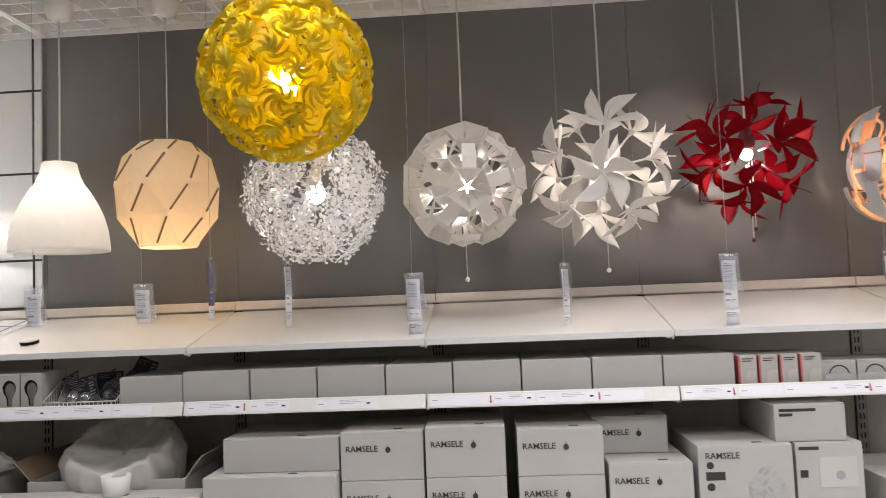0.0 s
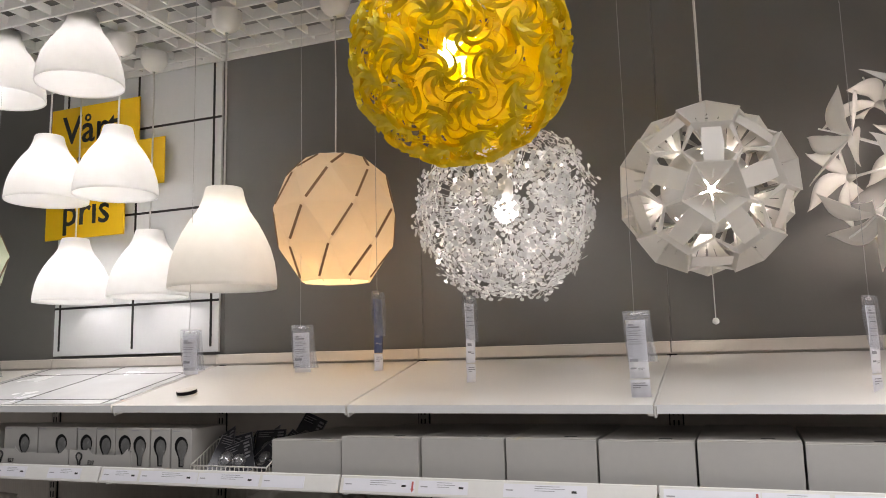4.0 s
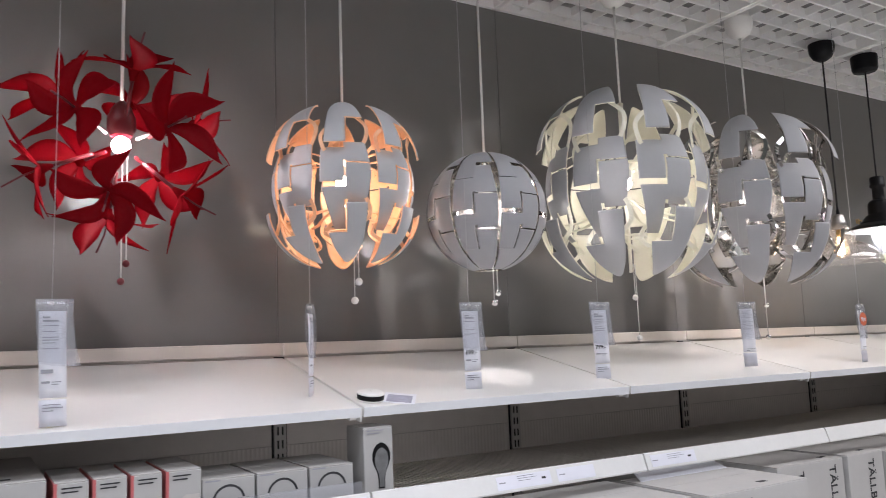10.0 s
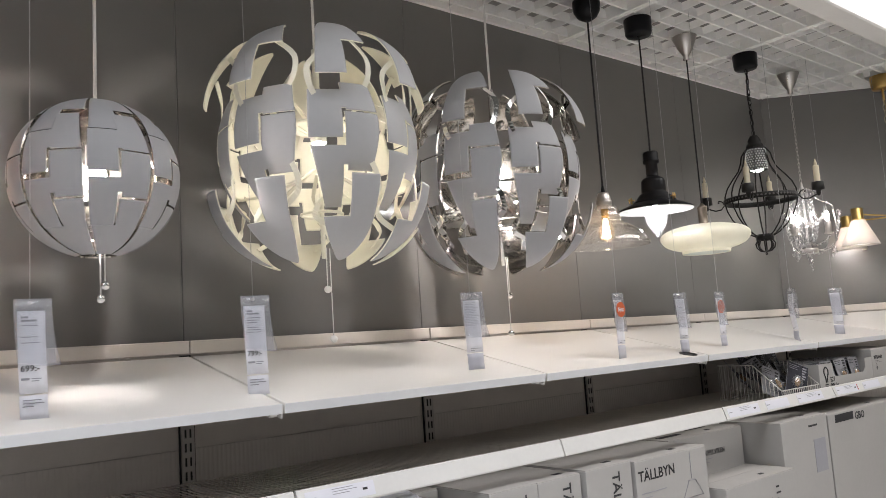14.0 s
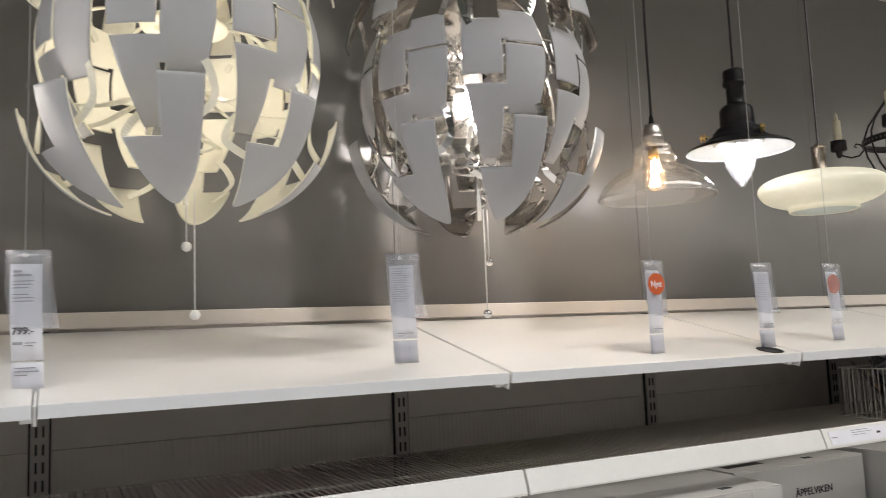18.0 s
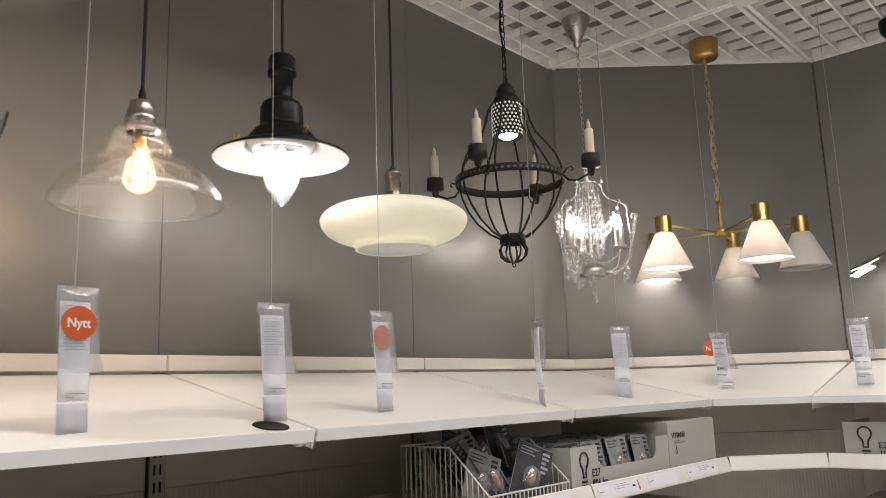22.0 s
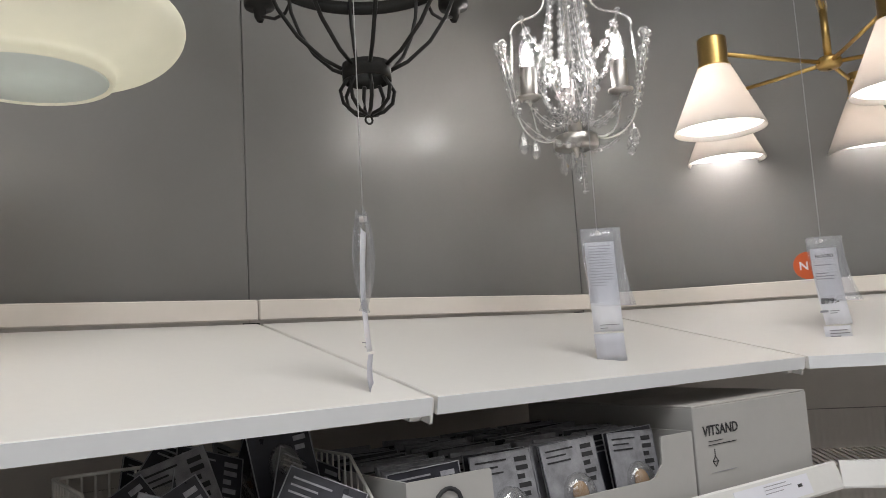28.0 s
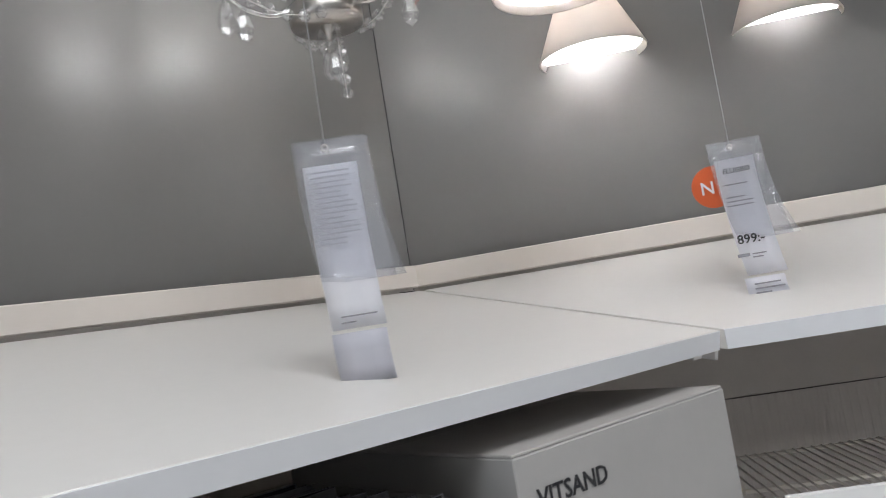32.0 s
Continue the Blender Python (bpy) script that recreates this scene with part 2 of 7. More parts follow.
PAPER_FLOWER = translucent("white_paper_flower", (0.84, 0.84, 0.84), (0.9, 0.9, 0.9), 0.5, 0.2, 0.24)
CREAM_PAPER = translucent("cream_paper_shade", (0.8, 0.73, 0.62), (0.95, 0.85, 0.68), 0.55, 0.7, 0.02)
GREENISH_PAPER = translucent("pale_green_paper_shade", (0.75, 0.78, 0.68), (0.75, 0.8, 0.66), 0.5, 0.7, 0.02)
OPAL_PLASTIC = translucent("opal_white_plastic", (0.82, 0.82, 0.81), (0.95, 0.945, 0.93), 0.72, 0.3, 0.05)
OPAL_GLASS = translucent("opal_cream_glass", (0.8, 0.78, 0.69), (0.86, 0.84, 0.73), 0.38, 0.1, 0.08)
FABRIC = translucent("white_fabric_shade", (0.66, 0.63, 0.6), (0.7, 0.63, 0.57), 0.34, 0.8, 0.0)
CANDLE = translucent("ivory_candle_sleeve", (0.7, 0.64, 0.5), (0.7, 0.6, 0.4), 0.3, 0.5, 0.03)
CLEAR_FILM = film("clear_plastic_pocket", (0.96, 0.965, 0.98), 0.03, 0.1, 0.2, 0.22)
SHADE_GLASS = film("thin_clear_glass", (0.99, 0.988, 0.982), 0.03, 0.02, 0.03, 0.4)
BULB_GLASS = film("amber_bulb_glass", (1.0, 0.9, 0.75), 0.05, 0.05, 0.03)
CRYSTAL = film("cut_crystal", (1.0, 1.0, 1.0), 0.14, 0.08, 0.03, 0.55)
BAG = film("crumpled_clear_bag", (0.9, 0.9, 0.9), 0.1, 0.1, 0.12)
FILAMENT = glowing("glowing_filament", (1.0, 0.76, 0.52), 210)
LED_PLATE = glowing("led_plate", (1.0, 0.97, 0.92), 14)
TAG_PAPER = translucent("thin_slip_paper", (0.93, 0.93, 0.97), (0.93, 0.93, 0.97), 0.3, 0.6, 0.03)
TAG_SLIP = translucent("pale_lower_card", (0.85, 0.85, 0.9), (0.85, 0.85, 0.9), 0.3, 0.6, 0.03)
# the lower card again, greyed to paint it in shade
TAG_SHADED = translucent("shaded_lower_card", (0.66, 0.66, 0.72), (0.66, 0.66, 0.72), 0.25, 0.6, 0.03)
TAG_INK = material("pale_grey_print", (0.56, 0.56, 0.6), 0.6)

# ---- mesh helpers ----
TAU = 2 * math.pi


def shape(verts, faces, mats=None, smooth=False):
    """Plain geometry: vertices, faces, the material slot of each face."""
    return {"v": [tuple(p) for p in verts], "f": [tuple(q) for q in faces], "m": list(mats) if mats else [0] * len(faces), "s": smooth}


def join(*shapes):
    v, f, m = [], [], []
    smooth = []
    for s in shapes:
        k = len(v)
        v += s["v"]
        f += [tuple(i + k for i in q) for q in s["f"]]
        m += s["m"]
        smooth += [s["s"]] * len(s["f"]) if isinstance(s["s"], bool) else s["s"]
    return {"v": v, "f": f, "m": m, "s": smooth}


def moved(s, mat):
    return {"v": [tuple(mat @ Vector(p)) for p in s["v"]], "f": s["f"], "m": s["m"], "s": s["s"]}


def slot(s, k):
    return {**s, "m": [k] * len(s["f"])}


def mesh_of(name, s, *mats):
    me = bpy.data.meshes.new(name)
    me.from_pydata(s["v"], [], s["f"])
    for m in mats:
        me.materials.append(m)
    me.polygons.foreach_set("material_index", s["m"])
    sm = s["s"]
    me.polygons.foreach_set("use_smooth", [sm] * len(s["f"]) if isinstance(sm, bool) else sm)
    me.update()
    return me


def part(name, s, mats, parent=None, label="", at=None):
    """One mesh object, under a thing or a part."""
    if not isinstance(mats, (tuple, list)):
        mats = (mats,)
    me = s if isinstance(s, bpy.types.Mesh) else mesh_of(name, s, *mats)
    ob = new(name, me)
    if at is not None:
        ob.matrix_basis = at
    if parent is not None:
        ob.parent = parent
    if label:
        ob["label"] = label
    return ob


def thing(name, at, label, category, group="", kind=""):
    ob = new(name)
    ob.empty_display_size = 0.05
    ob.matrix_basis = at
    return tagged(ob, label, category, group, kind)


def block(x0, x1, y0, y1, z0, z1, bev=0.0):
    """A box, with its edges chamfered by bev."""
    if not bev:
        v = [(x, y, z) for x in (x0, x1) for y in (y0, y1) for z in (z0, z1)]
        f = [(0, 1, 3, 2), (4, 6, 7, 5), (0, 4, 5, 1), (2, 3, 7, 6), (0, 2, 6, 4), (1, 5, 7, 3)]
        return shape(v, f)
    b = min(bev, (x1 - x0) * 0.45, (y1 - y0) * 0.45, (z1 - z0) * 0.45)
    v, f, idx = [], [], {}
    cx, cy, cz = ((x0, x1), (y0, y1), (z0, z1))
    for i in (0, 1):
        for j in (0, 1):
            for k in (0, 1):
                p = (cx[i], cy[j], cz[k])
                d = (b if i == 0 else -b, b if j == 0 else -b, b if k == 0 else -b)
                for a in range(3):
                    idx[i, j, k, a] = len(v)
                    v.append(tuple(p[c] + (0 if c == a else d[c]) for c in range(3)))
    def q(*keys):
        f.append(tuple(idx[k] for k in keys))
    for s in (0, 1):
        o = [(0, 0), (1, 0), (1, 1), (0, 1)]
        for a in range(3):
            ks = []
            for (p, r) in o:
                c = [0, 0, 0]
                c[a], c[(a + 1) % 3], c[(a + 2) % 3] = s, p, r
                ks.append((*c, a))
            q(*(ks if s else ks[::-1]))
    for a in range(3):
        b1, b2 = (a + 1) % 3, (a + 2) % 3
        for p in (0, 1):
            for r in (0, 1):
                c0, c1 = [0, 0, 0], [0, 0, 0]
                c0[a], c1[a] = 0, 1
                c0[b1] = c1[b1] = p
                c0[b2] = c1[b2] = r
                ks = [(*c0, b1), (*c1, b1), (*c1, b2), (*c0, b2)]
                q(*(ks if p == r else ks[::-1]))
    for i in (0, 1):
        for j in (0, 1):
            for k in (0, 1):
                ks = [(i, j, k, 0), (i, j, k, 1), (i, j, k, 2)]
                q(*(ks if (i + j + k) % 2 else ks[::-1]))
    return shape(v, f)


def lathe(profile, n=32, closed=False, smooth=True, cap=False):
    """Turns (radius, z) rows round the z axis; closed: the profile is a loop (a shell with thickness)."""
    v, f, rows = [], [], len(profile)
    for r, z in profile:
        for i in range(n):
            a = TAU * i / n
            v.append((r * math.cos(a), r * math.sin(a), z))
    for j in range(rows if closed else rows - 1):
        for i in range(n):
            a, b = j * n + i, j * n + (i + 1) % n
            c, d = ((j + 1) % rows) * n + (i + 1) % n, ((j + 1) % rows) * n + i
            f.append((a, b, c, d))
    if cap:
        f.append(tuple(range(n))[::-1])
        f.append(tuple((rows - 1) * n + i for i in range(n)))
    return shape(v, f, smooth=smooth)


def shell(profile, thick, n=40, smooth=True):
    """A turned shell with thickness: the outer profile and one set in by thick."""
    inner = []
    for i, (r, z) in enumerate(profile):
        a, b = profile[max(i - 1, 0)], profile[min(i + 1, len(profile) - 1)]
        tx, tz = b[0] - a[0], b[1] - a[1]
        l = math.hypot(tx, tz) or 1
        inner.append((max(0.0005, r - thick * abs(tz / l) - 0), z - thick * (tx / l) * (1 if tz > 0 else -1) * (-1 if tz > 0 else 1) * 0 + 0))
    return lathe(profile + inner[::-1], n, closed=True, smooth=smooth)


def tube(points, r, n=8, closed=False, taper=None):
    """A round rod through points."""
    P = [Vector(p) for p in points]
    v, f, m = [], [], len(P)
    up = Vector((0.123, 0.456, 0.88)).normalized()
    for i, p in enumerate(P):
        if closed:
            d = P[(i + 1) % m] - P[i - 1]
        else:
            d = P[min(i + 1, m - 1)] - P[max(i - 1, 0)]
        d.normalize()
        x = d.cross(up)
        if x.length < 0.05:
            x = d.cross(Vector((1, 0, 0)))
        x.normalize()
        y = d.cross(x)
        rr = r if taper is None else r + (taper - r) * i / (m - 1)
        for k in range(n):
            a = TAU * k / n
            v.append(p + x * (rr * math.cos(a)) + y * (rr * math.sin(a)))
    for i in range(m if closed else m - 1):
        for k in range(n):
            a, b = i * n + k, i * n + (k + 1) % n
            j = (i + 1) % m
            f.append((a, b, j * n + (k + 1) % n, j * n + k))
    if not closed:
        f.append(tuple(range(n))[::-1])
        f.append(tuple((m - 1) * n + k for k in range(n)))
    return shape(v, f, smooth=True)


def ball(r, at=(0, 0, 0), n=14, squash=1.0):
    rows = max(6, n // 2)
    prof = [(max(1e-4, r * math.sin(math.pi * i / rows)), -r * squash * math.cos(math.pi * i / rows)) for i in range(rows + 1)]
    return moved(lathe(prof, n), Matrix.Translation(at))


def slab(outline, z0, z1):
    """An outline (x, y) raised from z0 to z1."""
    n = len(outline)
    v = [(x, y, z0) for x, y in outline] + [(x, y, z1) for x, y in outline]
    f = [tuple(range(n))[::-1], tuple(range(n, 2 * n))] + [(i, (i + 1) % n, n + (i + 1) % n, n + i) for i in range(n)]
    return shape(v, f)


def patch(grid, thick, inner_slot=1):
    """A thin curved sheet through a grid of points with normals: rows of (point, normal); outside slot 0, inside and rim inner_slot."""
    R, C = len(grid), len(grid[0])
    v = [p for row in grid for p, n in row] + [p - n * thick for row in grid for p, n in row]
    f, m, k = [], [], R * C
    for i in range(R - 1):
        for j in range(C - 1):
            a, b, c, d = i * C + j, i * C + j + 1, (i + 1) * C + j + 1, (i + 1) * C + j
            f += [(a, b, c, d), (a + k, d + k, c + k, b + k)]
            m += [0, inner_slot]
    edge = [j for j in range(C)] + [i * C + C - 1 for i in range(1, R)] + [(R - 1) * C + j for j in range(C - 2, -1, -1)] + [i * C for i in range(R - 2, 0, -1)]
    for a, b in zip(edge, edge[1:] + edge[:1]):
        f.append((b, a, a + k, b + k))
        m.append(inner_slot)
    return shape(v, f, m, smooth=False)


def text_shape(body, size, depth=0.0006, bold=0.012):
    """Lettering in the built-in font as raised geometry, its lower left corner at 0."""
    cu = bpy.data.curves.new("lettering", "FONT")
    cu.body, cu.size, cu.extrude, cu.resolution_u = body, size, depth / 2, 2
    cu.offset = size * bold
    ob = bpy.data.objects.new("lettering", cu)
    me = bpy.data.meshes.new_from_object(ob)
    s = shape([v.co[:] for v in me.vertices], [p.vertices[:] for p in me.polygons])
    bpy.data.objects.remove(ob)
    bpy.data.meshes.remove(me)
    bpy.data.curves.remove(cu)
    return s


def directions(n, jitter=0.0, rng=random):
    """n directions spread evenly over a sphere."""
    out = []
    for i in range(n):
        z = 1 - 2 * (i + 0.5) / n
        a = i * 2.399963 + rng.uniform(-jitter, jitter)
        r = math.sqrt(max(0, 1 - z * z))
        out.append(Vector((r * math.cos(a), r * math.sin(a), z)))
    return out


def facing(d, roll=0.0):
    """A turn that lays local z along d."""
    return Vector(d).to_track_quat("Z", "Y").to_matrix().to_4x4() @ Matrix.Rotation(roll, 4, "Z")


# ---- the setting ----
BAY, SEAM0 = 0.8, -1.03            # bay width, x of one seam
WALL_Y, CEIL_Z = 3.10, 2.758       # face of the back wall, underside of the raster ceiling
BACK_Y, BACK_Z, FRONT_Y, FRONT_Z = 3.055, 1.578, 2.556, 1.468   # the slanting display shelf
SHELF2_Z = 1.268                   # second shelf
RAIL_Y = 2.525
FIRST, LAST = -4, 7                # bays along the back wall
CORNER_K, CORNER_L = Vector((5.39, 3.10, 0)), Vector((6.08, 2.33, 0))


def seam(k):
    return SEAM0 + BAY * k


floor = part("floor", block(-7, 8.2, -5, 4.2, -0.1, 0), FLOOR)
tagged(floor, "polished grey concrete shop floor", "floor", kind="structure")


def ribbed(width, pitch=0.0125, deep=0.0006):
    """A panel with upright ribs pressed into its face."""
    n = int((width - 0.05) / pitch)
    x0 = (width - n * pitch) / 2
    line = [(0.0005, 0.0)]
    for i in range(n):
        x = x0 + i * pitch
        line += [(x, 0.0), (x + 0.0022, deep), (x + pitch * 0.55, deep), (x + pitch * 0.55 + 0.0022, 0.0)]
    line += [(width - 0.0005, 0.0), (width - 0.0005, 0.02), (0.0005, 0.02)]
    v = [(x, y, z) for z in (0.1, 1.337) for x, y in line]
    k = len(line)
    return shape(v, [(i, (i + 1) % k, k + (i + 1) % k, k + i) for i in range(k)])


def wall_panels(name, width, n, m, label, reach=0.0):
    """A wall of upright panels: lower ones in beige grey, upper ones in dark grey, over a dark core."""
    w = thing(name, m, label, "wall", kind="structure")
    part("wall_core", block(0, width * n + reach, 0.02, 0.14, 0, 3.6), JOINT, w)
    up = mesh_of("panel", block(0.0005, width - 0.0005, 0, 0.02, 1.592, CEIL_Z + 0.03, 0.0012), GREY_WALL)
    top = mesh_of("panel", block(0.0005, width - 0.0005, 0, 0.02, CEIL_Z + 0.033, 3.6), SOFFIT)
    lo = mesh_of("panel", block(0.0005, width - 0.0005, 0, 0.02, 1.3384, 1.588, 0.0008), GREY_LOW)
    lo2 = mesh_of("panel", ribbed(width), GREY_LOW)
    for i in range(n):
        for me in (up, top, lo, lo2):
            last = (width + reach) / width if i == n - 1 else 1.0
            part("panel", me, (), w, at=Matrix.Translation((i * width, 0, 0)) @ Matrix.Diagonal((last, 1, 1, 1)))
    return w


NB = LAST - FIRST + 1
wall_panels("wall_north", BAY, NB, pose(seam(FIRST), WALL_Y, 0), "dark grey lacquered back wall of upright panels with thin joints", CORNER_K.x - seam(LAST + 1) + 0.0009)
kl = CORNER_L - CORNER_K
wall_panels("wall_northeast", kl.length, 1, pose(CORNER_K.x, CORNER_K.y, 0, 0, 0, math.degrees(math.atan2(kl.y, kl.x))), "dark grey lacquered panel closing the corner at an angle")
wall_panels("wall_east", BAY, 8, pose(CORNER_L.x + 0.001, CORNER_L.y - 0.001, 0, 0, 0, -90), "dark grey lacquered side wall of upright panels")
for nm, bx, lab in (("wall_west", (-7, -6.86, -5, 4.2, 0, 3.6), "plain white hall wall"), ("wall_south", (-7, 8.2, -5, -4.86, 0, 3.6), "plain white hall wall"), ("wall_hall_east", (8.06, 8.2, -5, 4.2, 0, 3.6), "plain white hall wall"), ("wall_hall_north", (-7, seam(FIRST) - 0.001, 3.12, 3.24, 0, 3.6), "plain grey wall")):
    tagged(part(nm, block(*bx), HALL_WALL), lab, "wall", kind="structure")
tagged(part("ceiling_hall", block(-7, 8.2, -5, 4.2, 3.6, 3.7), DARK_CEIL), "dark upper ceiling of the shop hall", "ceiling", kind="structure")

# egg-crate raster ceiling over the display, one mesh
EDGE_Y = 2.345


def raster(poly, step=0.0988, t=0.0042, h=0.04, rim=0.016):
    """An egg-crate panel inside a convex outline (x, y): a rim and two sets of thin fins clipped to it."""
    out = []
    P = [Vector((*p, 0)) for p in poly]
    c = sum(P, Vector()) / len(P)
    for a, b in zip(P, P[1:] + P[:1]):
        d = (b - a).normalized()
        n = Vector((-d.y, d.x, 0))
        if n.dot(c - a) < 0:
            n = -n
        q = [a + n * 0.002, b + n * 0.002, b + n * rim, a + n * rim]
        out.append(slab([(p.x, p.y) for p in q], CEIL_Z - 0.004, CEIL_Z + h + 0.006))
    for axis in (0, 1):
        lo, hi = min(p[axis] for p in P), max(p[axis] for p in P)
        k = 1
        while lo + k * step < hi - 0.02:
            s = lo + k * step
            cut = []
            for a, b in zip(P, P[1:] + P[:1]):
                if (a[axis] - s) * (b[axis] - s) < 0:
                    u = (s - a[axis]) / (b[axis] - a[axis])
                    cut.append(a[1 - axis] + u * (b[1 - axis] - a[1 - axis]))
            if len(cut) == 2 and abs(cut[0] - cut[1]) > 0.05:
                e0, e1 = min(cut) + 0.01, max(cut) - 0.01
                z0 = CEIL_Z + (0.009 if axis == 0 else 0.001)
                z1, b = CEIL_Z + h + 0.001 * axis, t * (0.55 if axis == 0 else 1.0)
                # fins are wedge-shaped: wider at the foot; those across the ceiling end a little higher
                if axis == 0:
                    v = [(s - t / 3, e0, z1), (s + t / 3, e0, z1), (s + b, e0, z0), (s - b, e0, z0), (s - t / 3, e1, z1), (s + t / 3, e1, z1), (s + b, e1, z0), (s - b, e1, z0)]
                else:
                    v = [(e0, s - t / 3, z1), (e0, s + t / 3, z1), (e0, s + b, z0), (e0, s - b, z0), (e1, s - t / 3, z1), (e1, s + t / 3, z1), (e1, s + b, z0), (e1, s - b, z0)]
                out.append(shape(v, [(0, 1, 2, 3), (7, 6, 5, 4), (0, 4, 5, 1), (1, 5, 6, 2), (2, 6, 7, 3), (3, 7, 4, 0)]))
            k += 1
    return join(*out)


panels = [raster([(seam(k), EDGE_Y), (seam(k + 1), EDGE_Y), (seam(k + 1), WALL_Y - 0.002), (seam(k), WALL_Y - 0.002)]) for k in range(FIRST, LAST + 1)]
panels.append(raster([(5.372, EDGE_Y), (CORNER_L.x - 0.012, EDGE_Y - 0.005), (5.372, WALL_Y - 0.012)]))
for k in range(5):
    y1 = EDGE_Y - 0.008 - BAY * k
    panels.append(raster([(5.372, y1 - BAY), (CORNER_L.x + 0.012, y1 - BAY), (CORNER_L.x + 0.012, y1), (5.372, y1)]))
tagged(part("ceiling_raster", join(*panels), RASTER), "white plastic egg-crate raster ceiling in square panels", "ceiling", kind="structure")
# closing sheet whose grey stands in for the shaded space over the fins
tagged(part("ceiling_soffit", join(block(seam(FIRST), 6.1, EDGE_Y, WALL_Y, 2.94, 2.97), block(5.37, 6.1, -1.8, EDGE_Y - 0.002, 2.94, 2.97)), VOID), "grey sheet painted as the shaded void above the raster panels", "ceiling", kind="structure")
tagged(part("ceiling_beam", join(block(seam(FIRST), 5.368, EDGE_Y - 0.10, EDGE_Y - 0.004, CEIL_Z - 0.03, 3.0, 0.006), block(5.27, 5.366, -1.8, EDGE_Y - 0.104, CEIL_Z - 0.03, 3.0, 0.006)), WHITE_METAL), "white steel fascia beam along the raster edge", "ceiling", kind="structure")

# strips above the shelf
strip_me = mesh_of("strip", block(0.0015, BAY - 0.0015, -0.012, 0.0, 1.584, 1.619, 0.002), CREAM)
strips = thing("trim", pose(0, WALL_Y - 0.03, 0), "cream-white boards along the foot of the grey wall", "trim", kind="structure")
for k in range(FIRST, LAST + 1):
    part("strip", strip_me, (), strips, at=Matrix.Translation((seam(k), 0, 0)))
kd = kl.normalized()
kn = Vector((-kd.y, kd.x, 0)) * -1
p0 = CORNER_K + kn * 0.03
part("strip", block(0.01, kl.length - 0.016, -0.012, 0, 1.584, 1.619, 0.002), CREAM, strips, at=Matrix.Translation((0, -WALL_Y + 0.03, 0)) @ pose(p0.x, p0.y, 0, 0, 0, math.degrees(math.atan2(kd.y, kd.x))))
for k in range(4):
    part("strip", strip_me, (), strips, at=Matrix.Translation((0, -WALL_Y + 0.03, 0)) @ pose(CORNER_L.x - 0.012, CORNER_L.y - 0.02 - BAY * k, 0, 0, 0, -90))

# slotted uprights
slots = [block(-0.017, -0.0145, 0, 0.012, 0.05, 1.57), block(0.0145, 0.017, 0, 0.012, 0.05, 1.57), block(-0.017, 0.017, 0.009, 0.0118, 0.05, 1.57)]
z = 0.9
dark = []
while z < 1.55:
    for sx in (-0.0065, 0.0065):
        dark.append(block(sx - 0.0022, sx + 0.0022, -0.0008, 0.0016, z, z + 0.022))
    z += 0.036
    dark.append(block(-0.0145, 0.0145, 0.004, 0.0082, z - 0.011, z - 0.003))
upright_me = mesh_of("upright", join(block(-0.0145, 0.0145, 0.001, 0.009, 0.05, 1.57), *slots[:2], *[slot(d, 1) for d in dark], slot(block(-0.021, -0.0172, 0.006, 0.011, 0.05, 1.57), 1), slot(block(0.0172, 0.021, 0.006, 0.011, 0.05, 1.57), 1)), STEEL_DARK, BLACK)
for k in range(FIRST, LAST + 2):
    u = part("upright", upright_me, (), at=pose(seam(k), WALL_Y - 0.0125, 0))
    tagged(u, "grey slotted steel shelf upright against the back panels", "upright", "slotted uprights")
for k in range(1, 4):
    u = part("upright", upright_me, (), at=pose(CORNER_L.x + 0.006, CORNER_L.y - 0.03 - BAY * (k - 1), 0, 0, 0, -90))
    tagged(u, "grey slotted steel shelf upright against the back panels", "upright", "slotted uprights")

# slanting top shelves
SLOPE = math.degrees(math.atan2(BACK_Z - FRONT_Z, BACK_Y - FRONT_Y))
DEPTH = math.hypot(BACK_Y - FRONT_Y, BACK_Z - FRONT_Z)
board_me = mesh_of("board", block(0.004, BAY - 0.004, 0, DEPTH, -0.022, 0, 0.0012), WHITE_BOARD)
edge_me = mesh_of("edge_band", block(0.004, BAY - 0.004, -0.0012, 0.0002, -0.0215, -0.0006), WHITE_EDGE)
bracket = join(block(-0.0028, 0.0028, 0.004, DEPTH + 0.02, -0.034, -0.004, 0.001), block(-0.02, -0.0034, 0.02, 0.05, -0.034, -0.0225, 0.001), block(-0.012, -0.0034, 0.012, DEPTH, -0.027, -0.0225))
bracket_me = mesh_of("bracket", bracket, WHITE_METAL)
for k in range(FIRST, LAST + 1):
    s = thing("display_shelf", pose(seam(k), FRONT_Y, FRONT_Z, SLOPE), "white laminate display shelf board sloping forward on steel brackets", "shelf", "sloping display shelves")
    part("board", board_me, (), s)
    part("edge_band", edge_me, (), s, "bluish white front edge band")
    part("bracket", bracket_me, (), s, at=Matrix.Translation((BAY, 0, 0)))


